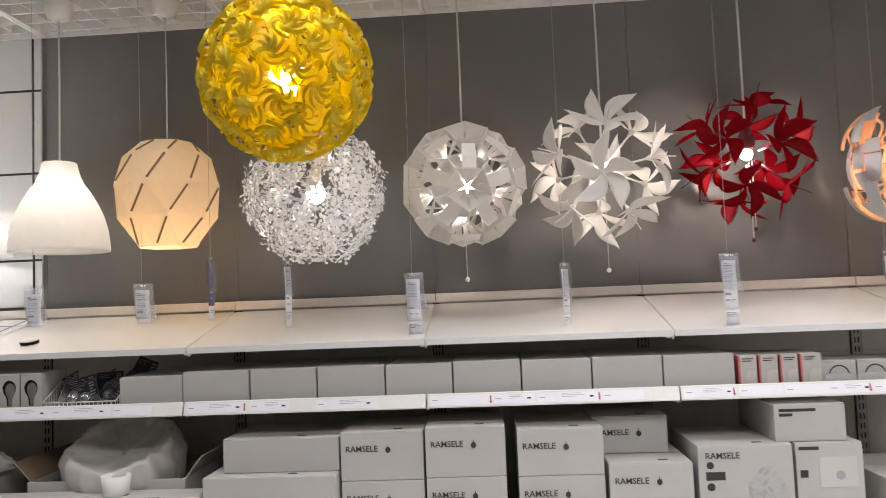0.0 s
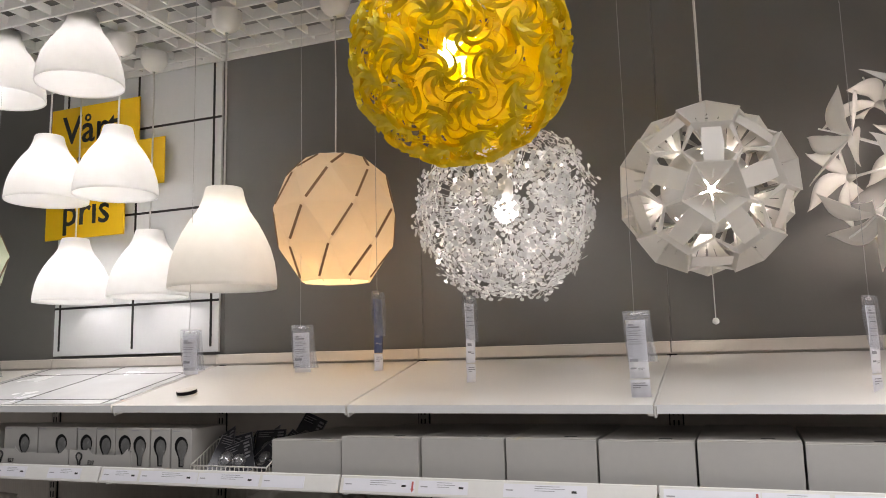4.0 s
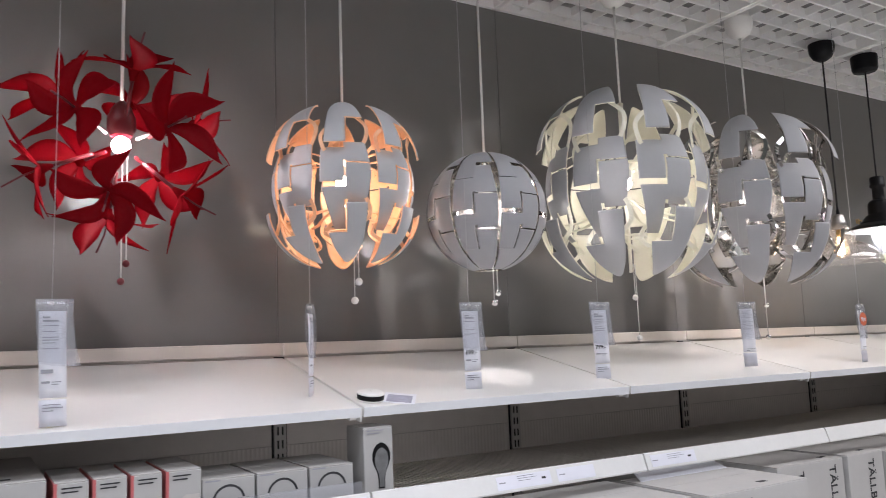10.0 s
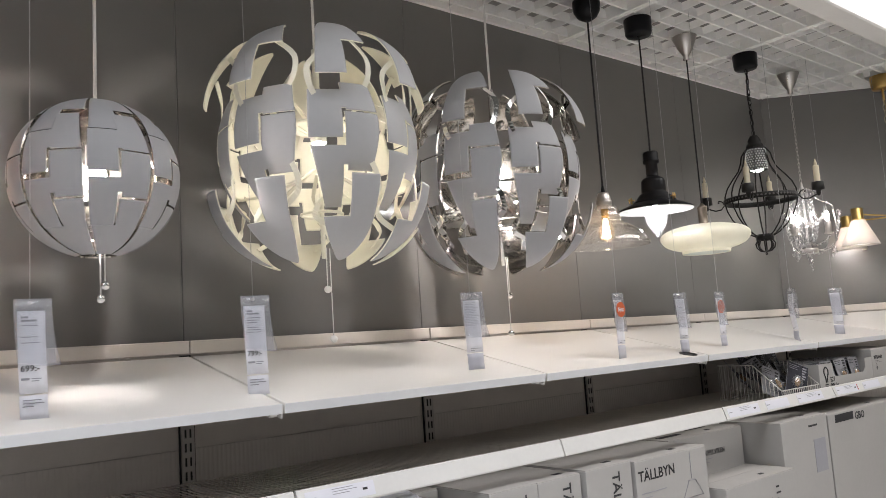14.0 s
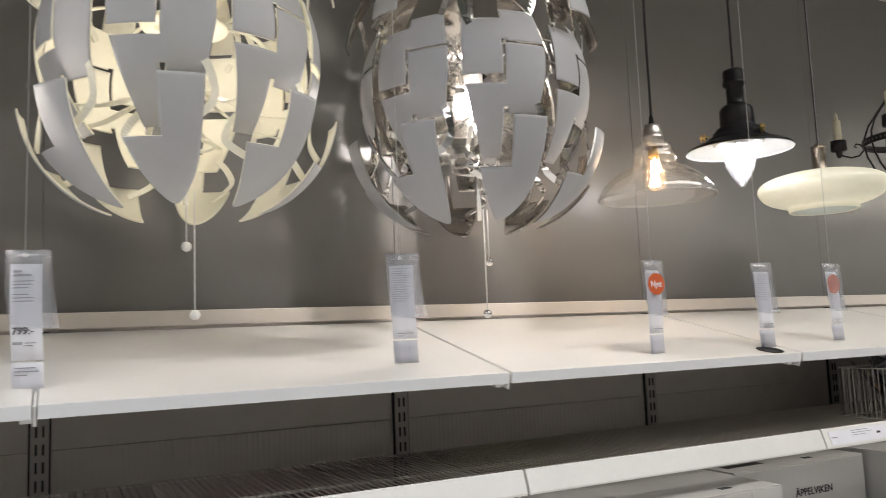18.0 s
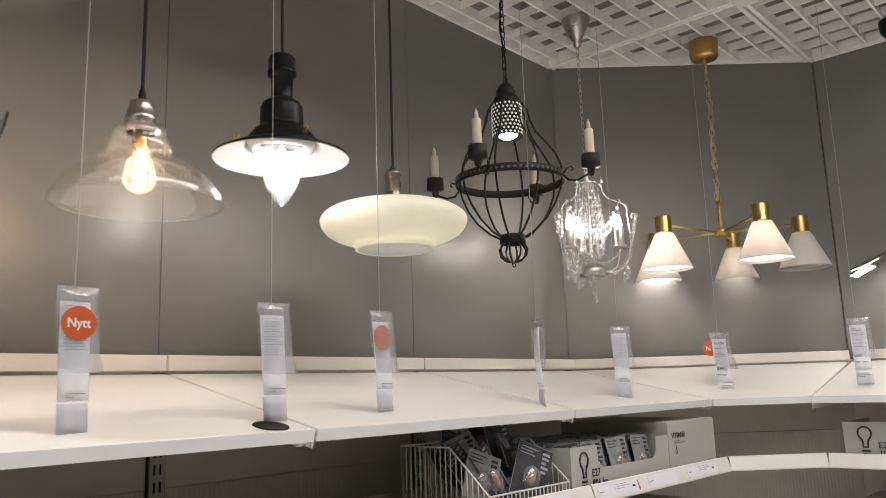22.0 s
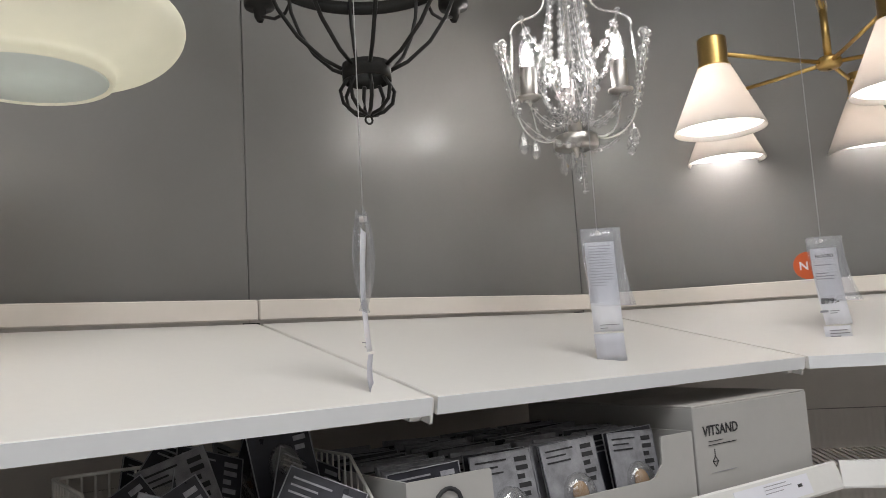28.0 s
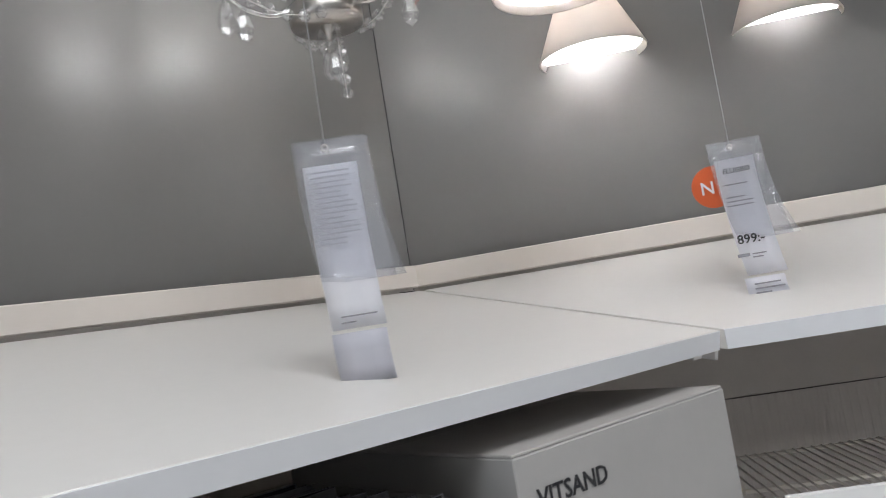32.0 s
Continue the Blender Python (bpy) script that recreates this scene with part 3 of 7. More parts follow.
def tilted_board(pts, name, label):
    """A sloping board given by its back and front corners (plan), 22 mm thick."""
    (b0, b1, f1, f0) = [Vector(p) for p in pts]
    zs = (BACK_Z, BACK_Z, FRONT_Z, FRONT_Z)
    top = [Vector((p.x, p.y, zz)) for p, zz in zip((b0, b1, f1, f0), zs)]
    v = top + [p - Vector((0, 0, 0.022)) for p in top]
    sh = shape(v, [(0, 3, 2, 1), (4, 5, 6, 7), (0, 1, 5, 4), (1, 2, 6, 5), (2, 3, 7, 6), (3, 0, 4, 7)], [0] * 6)
    t = thing(name, pose(0, 0, 0), label, "shelf", "sloping display shelves")
    part("board", sh, WHITE_BOARD, t)
    a, b = top[3], top[2]
    o = (a - top[0] + b - top[1]).normalized() * 0.0014
    ea = [a, b, b - Vector((0, 0, 0.0215)), a - Vector((0, 0, 0.0215))]
    part("edge_band", shape(ea + [q + o for q in ea], [(0, 1, 2, 3), (7, 6, 5, 4), (0, 4, 5, 1), (1, 5, 6, 2), (2, 6, 7, 3), (3, 7, 4, 0)]), WHITE_EDGE, t, "bluish white front edge band")
    return t


tilted_board(((5.376, 3.055), (6.035, 2.318), (5.595, 2.326), (5.376, 2.556)), "display_shelf", "white laminate corner shelf board sloping forward")
for k in range(3):
    y = 2.308 - BAY * k
    t = tilted_board(((6.04, y), (6.04, y - BAY + 0.008), (5.548, y - BAY + 0.008), (5.548, y)), "display_shelf", "white laminate display shelf board sloping forward on the side wall")
    part("bracket", block(5.56, 6.06, y + 0.002, y + 0.007, 1.43, 1.466), WHITE_METAL, t)

# second shelf: wire deck with a price rail
rail_prof = [(0.0, 0.022), (0.004, 0.024), (0.007, 0.02), (-0.006, -0.018), (-0.012, -0.02), (-0.013, -0.016)]


def rail(width):
    v = [(x, y, z) for x in (0.003, width - 0.003) for y, z in rail_prof]
    n = len(rail_prof)
    f = [(i, (i + 1) % n, n + (i + 1) % n, n + i) for i in range(n)] + [tuple(range(n))[::-1], tuple(range(n, 2 * n))]
    return shape(v, f)


def deck(shelf, width, depth):
    """Cross rods and closely set wires, each a part of the shelf."""
    for y, z in ((0.03, -0.012), (depth * 0.5, -0.014), (depth, -0.012)):
        part("rod", tube([(0.004, y, z), (width - 0.004, y, z)], 0.003, 6), WIRE, shelf)
    me = wire_of(depth)
    x = 0.012
    while x < width - 0.005:
        part("wire", me, (), shelf, at=Matrix.Translation((x, 0, 0)))
        x += 0.0135


WIRES = {}


def wire_of(depth):
    if depth not in WIRES:
        WIRES[depth] = mesh_of("wire", tube([(0, 0.008, 0.016), (0, 0.016, -0.008), (0, depth, -0.009)], 0.0016, 4), WIRE)
    return WIRES[depth]


rail_me = mesh_of("price_rail", rail(BAY), WHITE_METAL)
arm_me = mesh_of("bracket", block(-0.0025, 0.0025, 0.02, 0.56, -0.03, -0.0165), WHITE_METAL)
shelf2 = {}
for k in range(FIRST, LAST + 1):
    s = thing("wire_shelf", pose(seam(k), RAIL_Y, SHELF2_Z), "pale wire shelf with a white price rail along its front", "shelf", "wire shelves")
    part("price_rail", rail_me, (), s, "white price rail")
    deck(s, BAY, 0.53)
    part("bracket", arm_me, (), s)
    shelf2[k] = s
for k, (m, w, d) in enumerate(((pose(5.37, 2.523, SHELF2_Z, 0, 0, -46.5), 0.315, 0.36), (pose(5.583, 2.292, SHELF2_Z, 0, 0, -90), 0.8, 0.5), (pose(5.583, 1.49, SHELF2_Z, 0, 0, -90), 0.8, 0.5))):
    s = thing("wire_shelf", m, "pale wire corner shelf with a white price rail" if k == 0 else "pale wire shelf with a white price rail on the side wall", "shelf", "wire shelves")
    part("price_rail", rail(w), WHITE_METAL, s, "white price rail")
    deck(s, w, d)

# storage shelf below
for k in range(FIRST, LAST + 1):
    s = thing("storage_shelf", pose(seam(k), 2.42, 0.72), "white steel storage shelf for boxed lamps", "shelf", "storage shelves")
    part("board", block(0.003, BAY - 0.003, 0, 0.66, -0.03, 0, 0.003), WHITE_METAL, s)
    part("plinth", block(0.003, BAY - 0.003, 0.03, 0.05, -0.72, -0.031), WHITE_METAL, s)

# ---- hanging lamps ----
def canopy_cup(r=0.05, h=0.075):
    """A ceiling cup, its rim up at z 0."""
    return lathe([(r * 0.99, 0), (r, -h * 0.25), (r * 0.93, -h * 0.55), (r * 0.7, -h * 0.82), (r * 0.3, -h), (0.006, -h)], 24)


def hang(lamp, at, top, style="cup", cord=WHITE_CORD, cup=WHITE_PLASTIC, r=0.0032, cup_r=0.05):
    """Canopy and cord for a lamp whose centre is at; top: height over the centre at which the cord ends."""
    rise = CEIL_Z - at[2] - 0.006
    if style == "cup":
        c = canopy_cup(cup_r, cup_r * 1.45)
    elif style == "cone":
        c = lathe([(0.05, 0), (0.049, -0.006), (0.030, -0.05), (0.016, -0.075), (0.012, -0.08), (0.012, -0.098), (0.005, -0.1)], 24)
    else:
        c = lathe([(0.052, 0), (0.053, -0.008), (0.05, -0.058), (0.046, -0.066), (0.006, -0.068)], 24)
    part("canopy", c, cup, lamp, "ceiling canopy", Matrix.Translation((0, 0, rise)))
    if cord is not None:
        part("cord", tube([(0, 0, rise - 0.05), (0.0015, 0.001, (rise + top) / 2), (0, 0, top)], r, 8), cord, lamp)
    return rise


def bulb(lamp, mat, z=0.0, r=0.03, at=None):
    b = part("bulb", ball(r, n=16), mat, lamp, "glowing bulb", at or Matrix.Translation((0, 0, z)))
    part("socket", lathe([(0.0195, r * 0.75), (0.0205, r * 0.8), (0.0205, r + 0.045), (0.016, r + 0.055), (0.004, r + 0.057)], 18), WHITE_PLASTIC, lamp, "white lamp socket", at or Matrix.Translation((0, 0, z)))
    return b


def pull(lamp, rows, mat=WHITE_PLASTIC, r=0.0085, cord=WHITE_CORD):
    """Pull cords with a ball: rows of x, y, top, bottom."""
    for x, y, z0, z1 in rows:
        c = part("pull_cord", tube([(x, y, z0), (x, y, z1)], 0.0013, 6), cord, lamp)
        part("ball", ball(r, (x, y, z1), 12), mat, c, "small ball at the end of the pull cord")


def bell_lamp(at, size, label, glow, power_r=0.03, shade=None, group="", squash=1.0):
    """A bell-shaped opal plastic pendant; size: its diameter."""
    k = size / 0.182
    prof = [(0.092, 0.0), (0.0925, 0.006), (0.0915, 0.02), (0.088, 0.045), (0.081, 0.07), (0.07, 0.095), (0.057, 0.118), (0.045, 0.135), (0.0385, 0.15), (0.035, 0.162), (0.0325, 0.174), (0.031, 0.177)]
    prof = [(r * k, z * k * squash) for r, z in prof]
    k = k * squash
    inner = [(r - 0.003, z) for r, z in prof[::-1]]
    lamp = thing("pendant_lamp", pose(*at), label, "lamp", group)
    part("shade", lathe(prof + [(0.008, 0.1775 * k), (0.008, 0.174 * k)] + inner, 48, closed=True), shade or OPAL_PLASTIC, lamp, "opal white bell shade")
    hang(lamp, at, 0.177 * k)
    b = part("bulb", ball(power_r, n=16), glow, lamp, "glowing bulb", Matrix.Translation((0, 0, (0.075 if size < 0.3 else 0.105) * k)))
    part("socket", lathe([(0.02, (0.1 if size < 0.3 else 0.125) * k), (0.02, 0.172 * k), (0.004, 0.174 * k)], 18), WHITE_PLASTIC, lamp, "white lamp socket")
    return lamp


def facet_lamp(at, label, shade, glow, size=0.388, group=""):
    """A folded-paper globe: ten-sided rings of triangular facets, with brown strips painted as shaded slits along some
    folds.
    """
    k = size / 2
    rings = [(0.49, 1.0, 0.0), (0.80, 0.74, 0.5), (1.0, 0.16, 0.0), (0.90, -0.42, 0.5), (0.55, -0.97, 0.0)]
    n = 8
    v, f = [], []
    for r, z, off in rings:
        for i in range(n):
            a = TAU * (i + off) / n
            v.append(Vector((r * k * math.cos(a), r * k * math.sin(a), z * k)))
    slits = []
    for j in range(len(rings) - 1):
        for i in range(n):
            a, b = j * n + i, j * n + (i + 1) % n
            if rings[j][2] == 0:
                c, d = (j + 1) * n + i, (j + 1) * n + (i - 1) % n
                f += [(a, b, c), (a, c, d)]
                slits.append((a, d))
            else:
                c, d = (j + 1) * n + (i + 1) % n, (j + 1) * n + (i + 2) % n
                f += [(a, c, b), (b, c, d)]
                slits.append((b, c))
    lamp = thing("pendant_lamp", pose(*at), label, "lamp", group)
    inner = [p * 0.985 for p in v]
    m = len(v)
    g = f + [tuple(i + m for i in q[::-1]) for q in f]
    for base in (0, (len(rings) - 1) * n):
        for i in range(n):
            a, b = base + i, base + (i + 1) % n
            g.append((a, b, b + m, a + m))
    part("shade", shape(v + inner, g), shade, lamp, "folded paper shade")
    # thin brown strips on the paper; their colour paints the shade of the folds
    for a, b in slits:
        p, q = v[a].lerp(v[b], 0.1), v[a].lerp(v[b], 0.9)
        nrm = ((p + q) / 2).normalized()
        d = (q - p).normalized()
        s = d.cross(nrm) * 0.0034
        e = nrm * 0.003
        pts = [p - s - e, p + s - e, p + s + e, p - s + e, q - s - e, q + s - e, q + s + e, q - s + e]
        part("slit", shape(pts, [(0, 1, 2, 3), (7, 6, 5, 4), (0, 4, 5, 1), (1, 5, 6, 2), (2, 6, 7, 3), (3, 7, 4, 0)]), FOLD_SHADE, lamp, "brown strip painted as the shade in a fold")
    hang(lamp, at, 0.99 * k, r=0.002)
    part("top_ring", tube([(0.46 * k * math.cos(TAU * i / 16), 0.46 * k * math.sin(TAU * i / 16), 0.99 * k) for i in range(16)], 0.0025, 6, closed=True), WHITE_METAL, lamp)
    bulb(lamp, glow, -0.3 * size, 0.03)
    return lamp


# shade of the folds, put into a brown colour
FOLD_SHADE = material("brown_fold_shadow", (0.24, 0.16, 0.1), 0.8)


def weld(s, eps=1e-4):
    """Joins vertices that lie in one place, so that the pieces hang together."""
    seen, order, v = {}, [], []
    for p in s["v"]:
        key = tuple(round(c / eps) for c in p)
        if key not in seen:
            seen[key] = len(v)
            v.append(p)
        order.append(seen[key])
    f, m, sm = [], [], []
    flags = s["s"] if not isinstance(s["s"], bool) else [s["s"]] * len(s["f"])
    for q, k, g in zip(s["f"], s["m"], flags):
        r = []
        for i in q:
            if order[i] not in r:
                r.append(order[i])
        if len(r) > 2:
            f.append(tuple(r))
            m.append(k)
            sm.append(g)
    return {"v": v, "f": f, "m": m, "s": sm}


def star(axis, roll=0.0):
    """Twelve even directions, one of them along axis."""
    m = facing(axis, roll)
    out = [Vector((0, 0, 1))]
    for ring, off in ((63.435, 0), (116.565, 36)):
        for i in range(5):
            a, b = math.radians(72 * i + off), math.radians(ring)
            out.append(Vector((math.sin(b) * math.cos(a), math.sin(b) * math.sin(a), math.cos(b))))
    out.append(Vector((0, 0, -1)))
    return [(m @ d).normalized() for d in out]


def leaf(length, width, curl, hook, thick=0.0016, rows=15, cup=0.06):
    """A pointed S-shaped petal along x from the origin: a narrow foot, a broad belly on one side, the tip swung to the other; it curls down (z) towards its tip."""
    grid = []

    def middle(u):
        return Vector((length * u, hook * 0.5 * math.sin(1.42 * math.pi * u ** 1.15), curl * (u * u * 1.5 - 0.5 * u)))

    for i in range(rows):
        u = i / (rows - 1)
        w = width * (0.2 * (1 - u) ** 2 + math.sin(math.pi * min(1.0, (0.02 + 0.98 * u) ** 1.0)) ** 1.35 * 1.04)
        if i == rows - 1:
            w = 0.0006
        run = middle(min(1.0, u + 0.01)) - middle(max(0.0, u - 0.01))
        side = Vector((-run.y, run.x, 0)).normalized()
        row = []
        for t in (-1, -0.5, 0, 0.5, 1):
            p = middle(u) + side * (t * w * 0.5) + Vector((0, 0, cup * width * (t * t - 0.4) * math.sin(math.pi * u) * 1.6))
            row.append((p, Vector((-2 * curl * u / length, 0, 1)).normalized()))
        grid.append(row)
    return {**patch(grid, thick, 0), "s": True}


def flower_lamp(at, R, label, petal, stem, glow, seed, axis=(0, -1, 0), roll=0.0, bulb_r=0.03, pulls=(), tilt=(14, 34), broad=0.345):
    """A ball of open five-petalled lily flowers on stalks round a bright bulb."""
    rng = random.Random(seed)
    lamp = thing("pendant_lamp", pose(*at), label, "lamp")
    L = 0.7 * R
    st = mesh_of("stalk", tube([(0, 0, 0.06), (0, 0, L)], 0.0042, 7, taper=0.0034), stem)
    hub = mesh_of("calyx", lathe([(0.004, -0.022), (0.008, -0.01), (0.0125, 0.002), (0.008, 0.005), (0.001, 0.006)], 12), petal)
    pin = mesh_of("stamen", tube([(0, 0, 0), (0.003, 0, 0.04), (0.014, 0, 0.085)], 0.0022, 6), stem)
    base = 0.53 * R
    kinds = []
    for q in range(6):
        ln = base * (0.94 + 0.03 * q)
        kinds.append(mesh_of("petal", leaf(ln, ln * broad * rng.uniform(0.94, 1.08), ln * (-0.3 + 0.07 * q), ln * rng.uniform(0.2, 0.32)), petal))
    for i, d in enumerate(star(axis, roll)):
        s = part("stalk", st, (), lamp, at=facing(d, rng.uniform(0, TAU)))
        part("calyx", hub, (), s, at=Matrix.Translation((0, 0, L)))
        for a in (0,):
            part("stamen", pin, (), s, at=Matrix.Translation((0, 0, L)) @ Matrix.Rotation(a, 4, "Z"))
        for j in range(5):
            a = TAU * (j + rng.uniform(-0.06, 0.06)) / 5
            up = math.radians(rng.uniform(*tilt))
            m = Matrix.Translation((0, 0, L)) @ Matrix.Rotation(a, 4, "Z") @ Matrix.Rotation(-up, 4, "Y") @ Matrix.Rotation(rng.uniform(-0.3, 0.3), 4, "X")
            part("petal", kinds[rng.randrange(6)], (), s, at=m)
    part("core", lathe([(0.022, 0.02), (0.03, 0.035), (0.03, 0.06), (0.02, 0.085), (0.006, 0.1)], 20), stem, lamp)
    part("bulb", ball(bulb_r, n=16), glow, lamp, "bright bulb")
    hang(lamp, at, 0.09, r=0.0036)
    if pulls:
        pull(lamp, pulls, stem if petal is RED_PETAL else WHITE_PLASTIC, 0.008)
    return lamp


def paper_flower_lamp(at, R):
    """A globe of wire stems, each ending in a daisy of round-tipped paper petals."""
    rng = random.Random(4)
    lamp = thing("pendant_lamp", pose(*at), "white globe pendant of paper flowers on wire stems", "lamp")
    sprays = []
    for q in range(5):
        ps = [lathe([(0.0004, 0.0012), (0.006, 0.001), (0.0105, -0.0004), (0.0105, -0.001)], 12)]
        count = 13 + q % 3
        for i in range(count):
            reach, o = rng.uniform(0.023, 0.036), rng.uniform(0.0056, 0.0072)
            arm = shape([(0.008, -0.0014, 0), (0.008, 0.0014, 0), (reach, 0.0009, 0), (reach, -0.0009, 0)], [(0, 3, 2, 1)])
            disc = slab([(reach + o * math.cos(TAU * t / 9), o * math.sin(TAU * t / 9)) for t in range(9)], 0, 0.0006)
            turn_ = Matrix.Rotation(TAU * (i + rng.uniform(-0.2, 0.2)) / count, 4, "Z") @ Matrix.Rotation(-rng.uniform(-0.15, 0.6), 4, "Y")
            ps += [moved(arm, turn_), moved(disc, turn_)]
        sprays.append(mesh_of("paper_flower", join(*ps), PAPER_FLOWER))
    stem = mesh_of("stem", tube([(0, 0, 0.55 * R), (0, 0, R * 0.95)], 0.0008, 4), WHITE_METAL)
    for i, d in enumerate(directions(172, 0.15, rng)):
        m = facing(d, rng.uniform(0, TAU))
        s = part("stem", stem, (), lamp, at=m)
        part("paper_flower", sprays[i % 5], (), s, at=Matrix.Translation((0, 0, R * rng.uniform(0.84, 0.97))) @ Matrix.Rotation(rng.uniform(-0.35, 0.35), 4, "X"))
    bulb(lamp, GLOW_MASK, 0, 0.034)
    part("hub", ball(0.04, (0, 0, 0.0), 16), SHADE_GLASS, lamp)
    hang(lamp, at, 0.09, r=0.002)
    return lamp


def pinwheel_lamp(at, R):
    """A yellow globe: broad lit blades beneath, and rosettes of narrow ribbed hooked blades standing out of them."""
    rng = random.Random(9)
    lamp = thing("pendant_lamp", pose(*at), "bright yellow plastic globe pendant of overlapping pinwheel rosettes", "lamp")

    def rosette(nb, reach, wide, swirl, lift, lean):
        """nb hooked blades, each finely ribbed across, leaning up along one side."""
        ps = []
        for i in range(nb):
            grid = []
            for j in range(15):
                u = j / 14
                a = swirl * u ** 1.8
                rad = reach * (0.05 + 0.95 * u) if j else 0.0
                w = wide * (math.sin(math.pi * min(1.0, 0.05 + 0.95 * u ** 0.9)) ** 0.8 + 0.05) if j else 0.0
                c = Vector((rad * math.cos(a), rad * math.sin(a), lift * math.sin(u * 2.3)))
                nrm = Vector((math.cos(a + 1.45), math.sin(a + 1.45), 0))
                rib = 0.0006 * (j % 2)
                grid.append([(c + nrm * (t * w) + Vector((0, 0, lean * t * min(1, 3 * u) + rib)), Vector((0, 0, 1))) for t in (-1, 0, 1)])
            ps.append(moved({**patch(grid, 0.0009, 0), "s": False}, Matrix.Rotation(TAU * i / nb, 4, "Z")))
        ps.append(lathe([(0.0003, 0.004), (0.005, 0.003), (0.0065, -0.001)], 10))
        return weld(join(*ps))
    # outer blades take the darkened yellow, their shade being in the colour
    outer = [mesh_of("rosette", rosette(7, 0.063 + 0.003 * q, 0.0072, 1.5 + 0.15 * q, 0.025, 0.006), YELLOW_SHADED) for q in range(3)]
    under = [mesh_of("under_rosette", rosette(6, 0.076, 0.022, 0.5 + 0.2 * q, 0.002, 0.003), YELLOW_PETAL) for q in range(2)]
    for i, d in enumerate(directions(76, 0.05, rng)):
        part("rosette", outer[i % 3], (), lamp, at=facing(d, rng.uniform(0, TAU)) @ Matrix.Translation((0, 0, R * rng.uniform(0.925, 0.95))) @ Matrix.Rotation(rng.uniform(-0.16, 0.16), 4, "X"))
    for i, d in enumerate(directions(46, 0.1, rng)):
        part("under_rosette", under[i % 2], (), lamp, at=facing(d, rng.uniform(0, TAU)) @ Matrix.Translation((0, 0, R * rng.uniform(0.85, 0.89))) @ Matrix.Rotation(rng.uniform(-0.08, 0.08), 4, "X"))
    inner = []
    for d in directions(46):
        inner.append(tube([d * 0.05, d * R * 0.9], 0.0012, 4))
    part("frame", join(*inner), YELLOW_PETAL, lamp)
    part("diffuser", lathe([(0.0004, -0.06), (0.03, -0.055), (0.052, -0.03), (0.058, 0.0), (0.052, 0.03), (0.03, 0.055)], 24), DIFFUSER, lamp, "inner white diffuser")
    part("bulb", ball(0.03, n=16), GLOW_YEL, lamp, "glowing bulb")
    hang(lamp, at, 0.05, r=0.002)
    return lamp


def sheet(loops, push, mats=None):
    """Flat plates given by corner loops, made thick along push."""
    v, f = [], []
    for lp in loops:
        P = [Vector(p) for p in lp]
        k, c = len(v), len(P)
        v += P + [p + push for p in P]
        f += [tuple(range(k, k + c)), tuple(range(k + 2 * c - 1, k + c - 1, -1))]
        f += [(k + (i + 1) % c, k + i, k + c + i, k + c + (i + 1) % c) for i in range(c)]
    return shape(v, f)


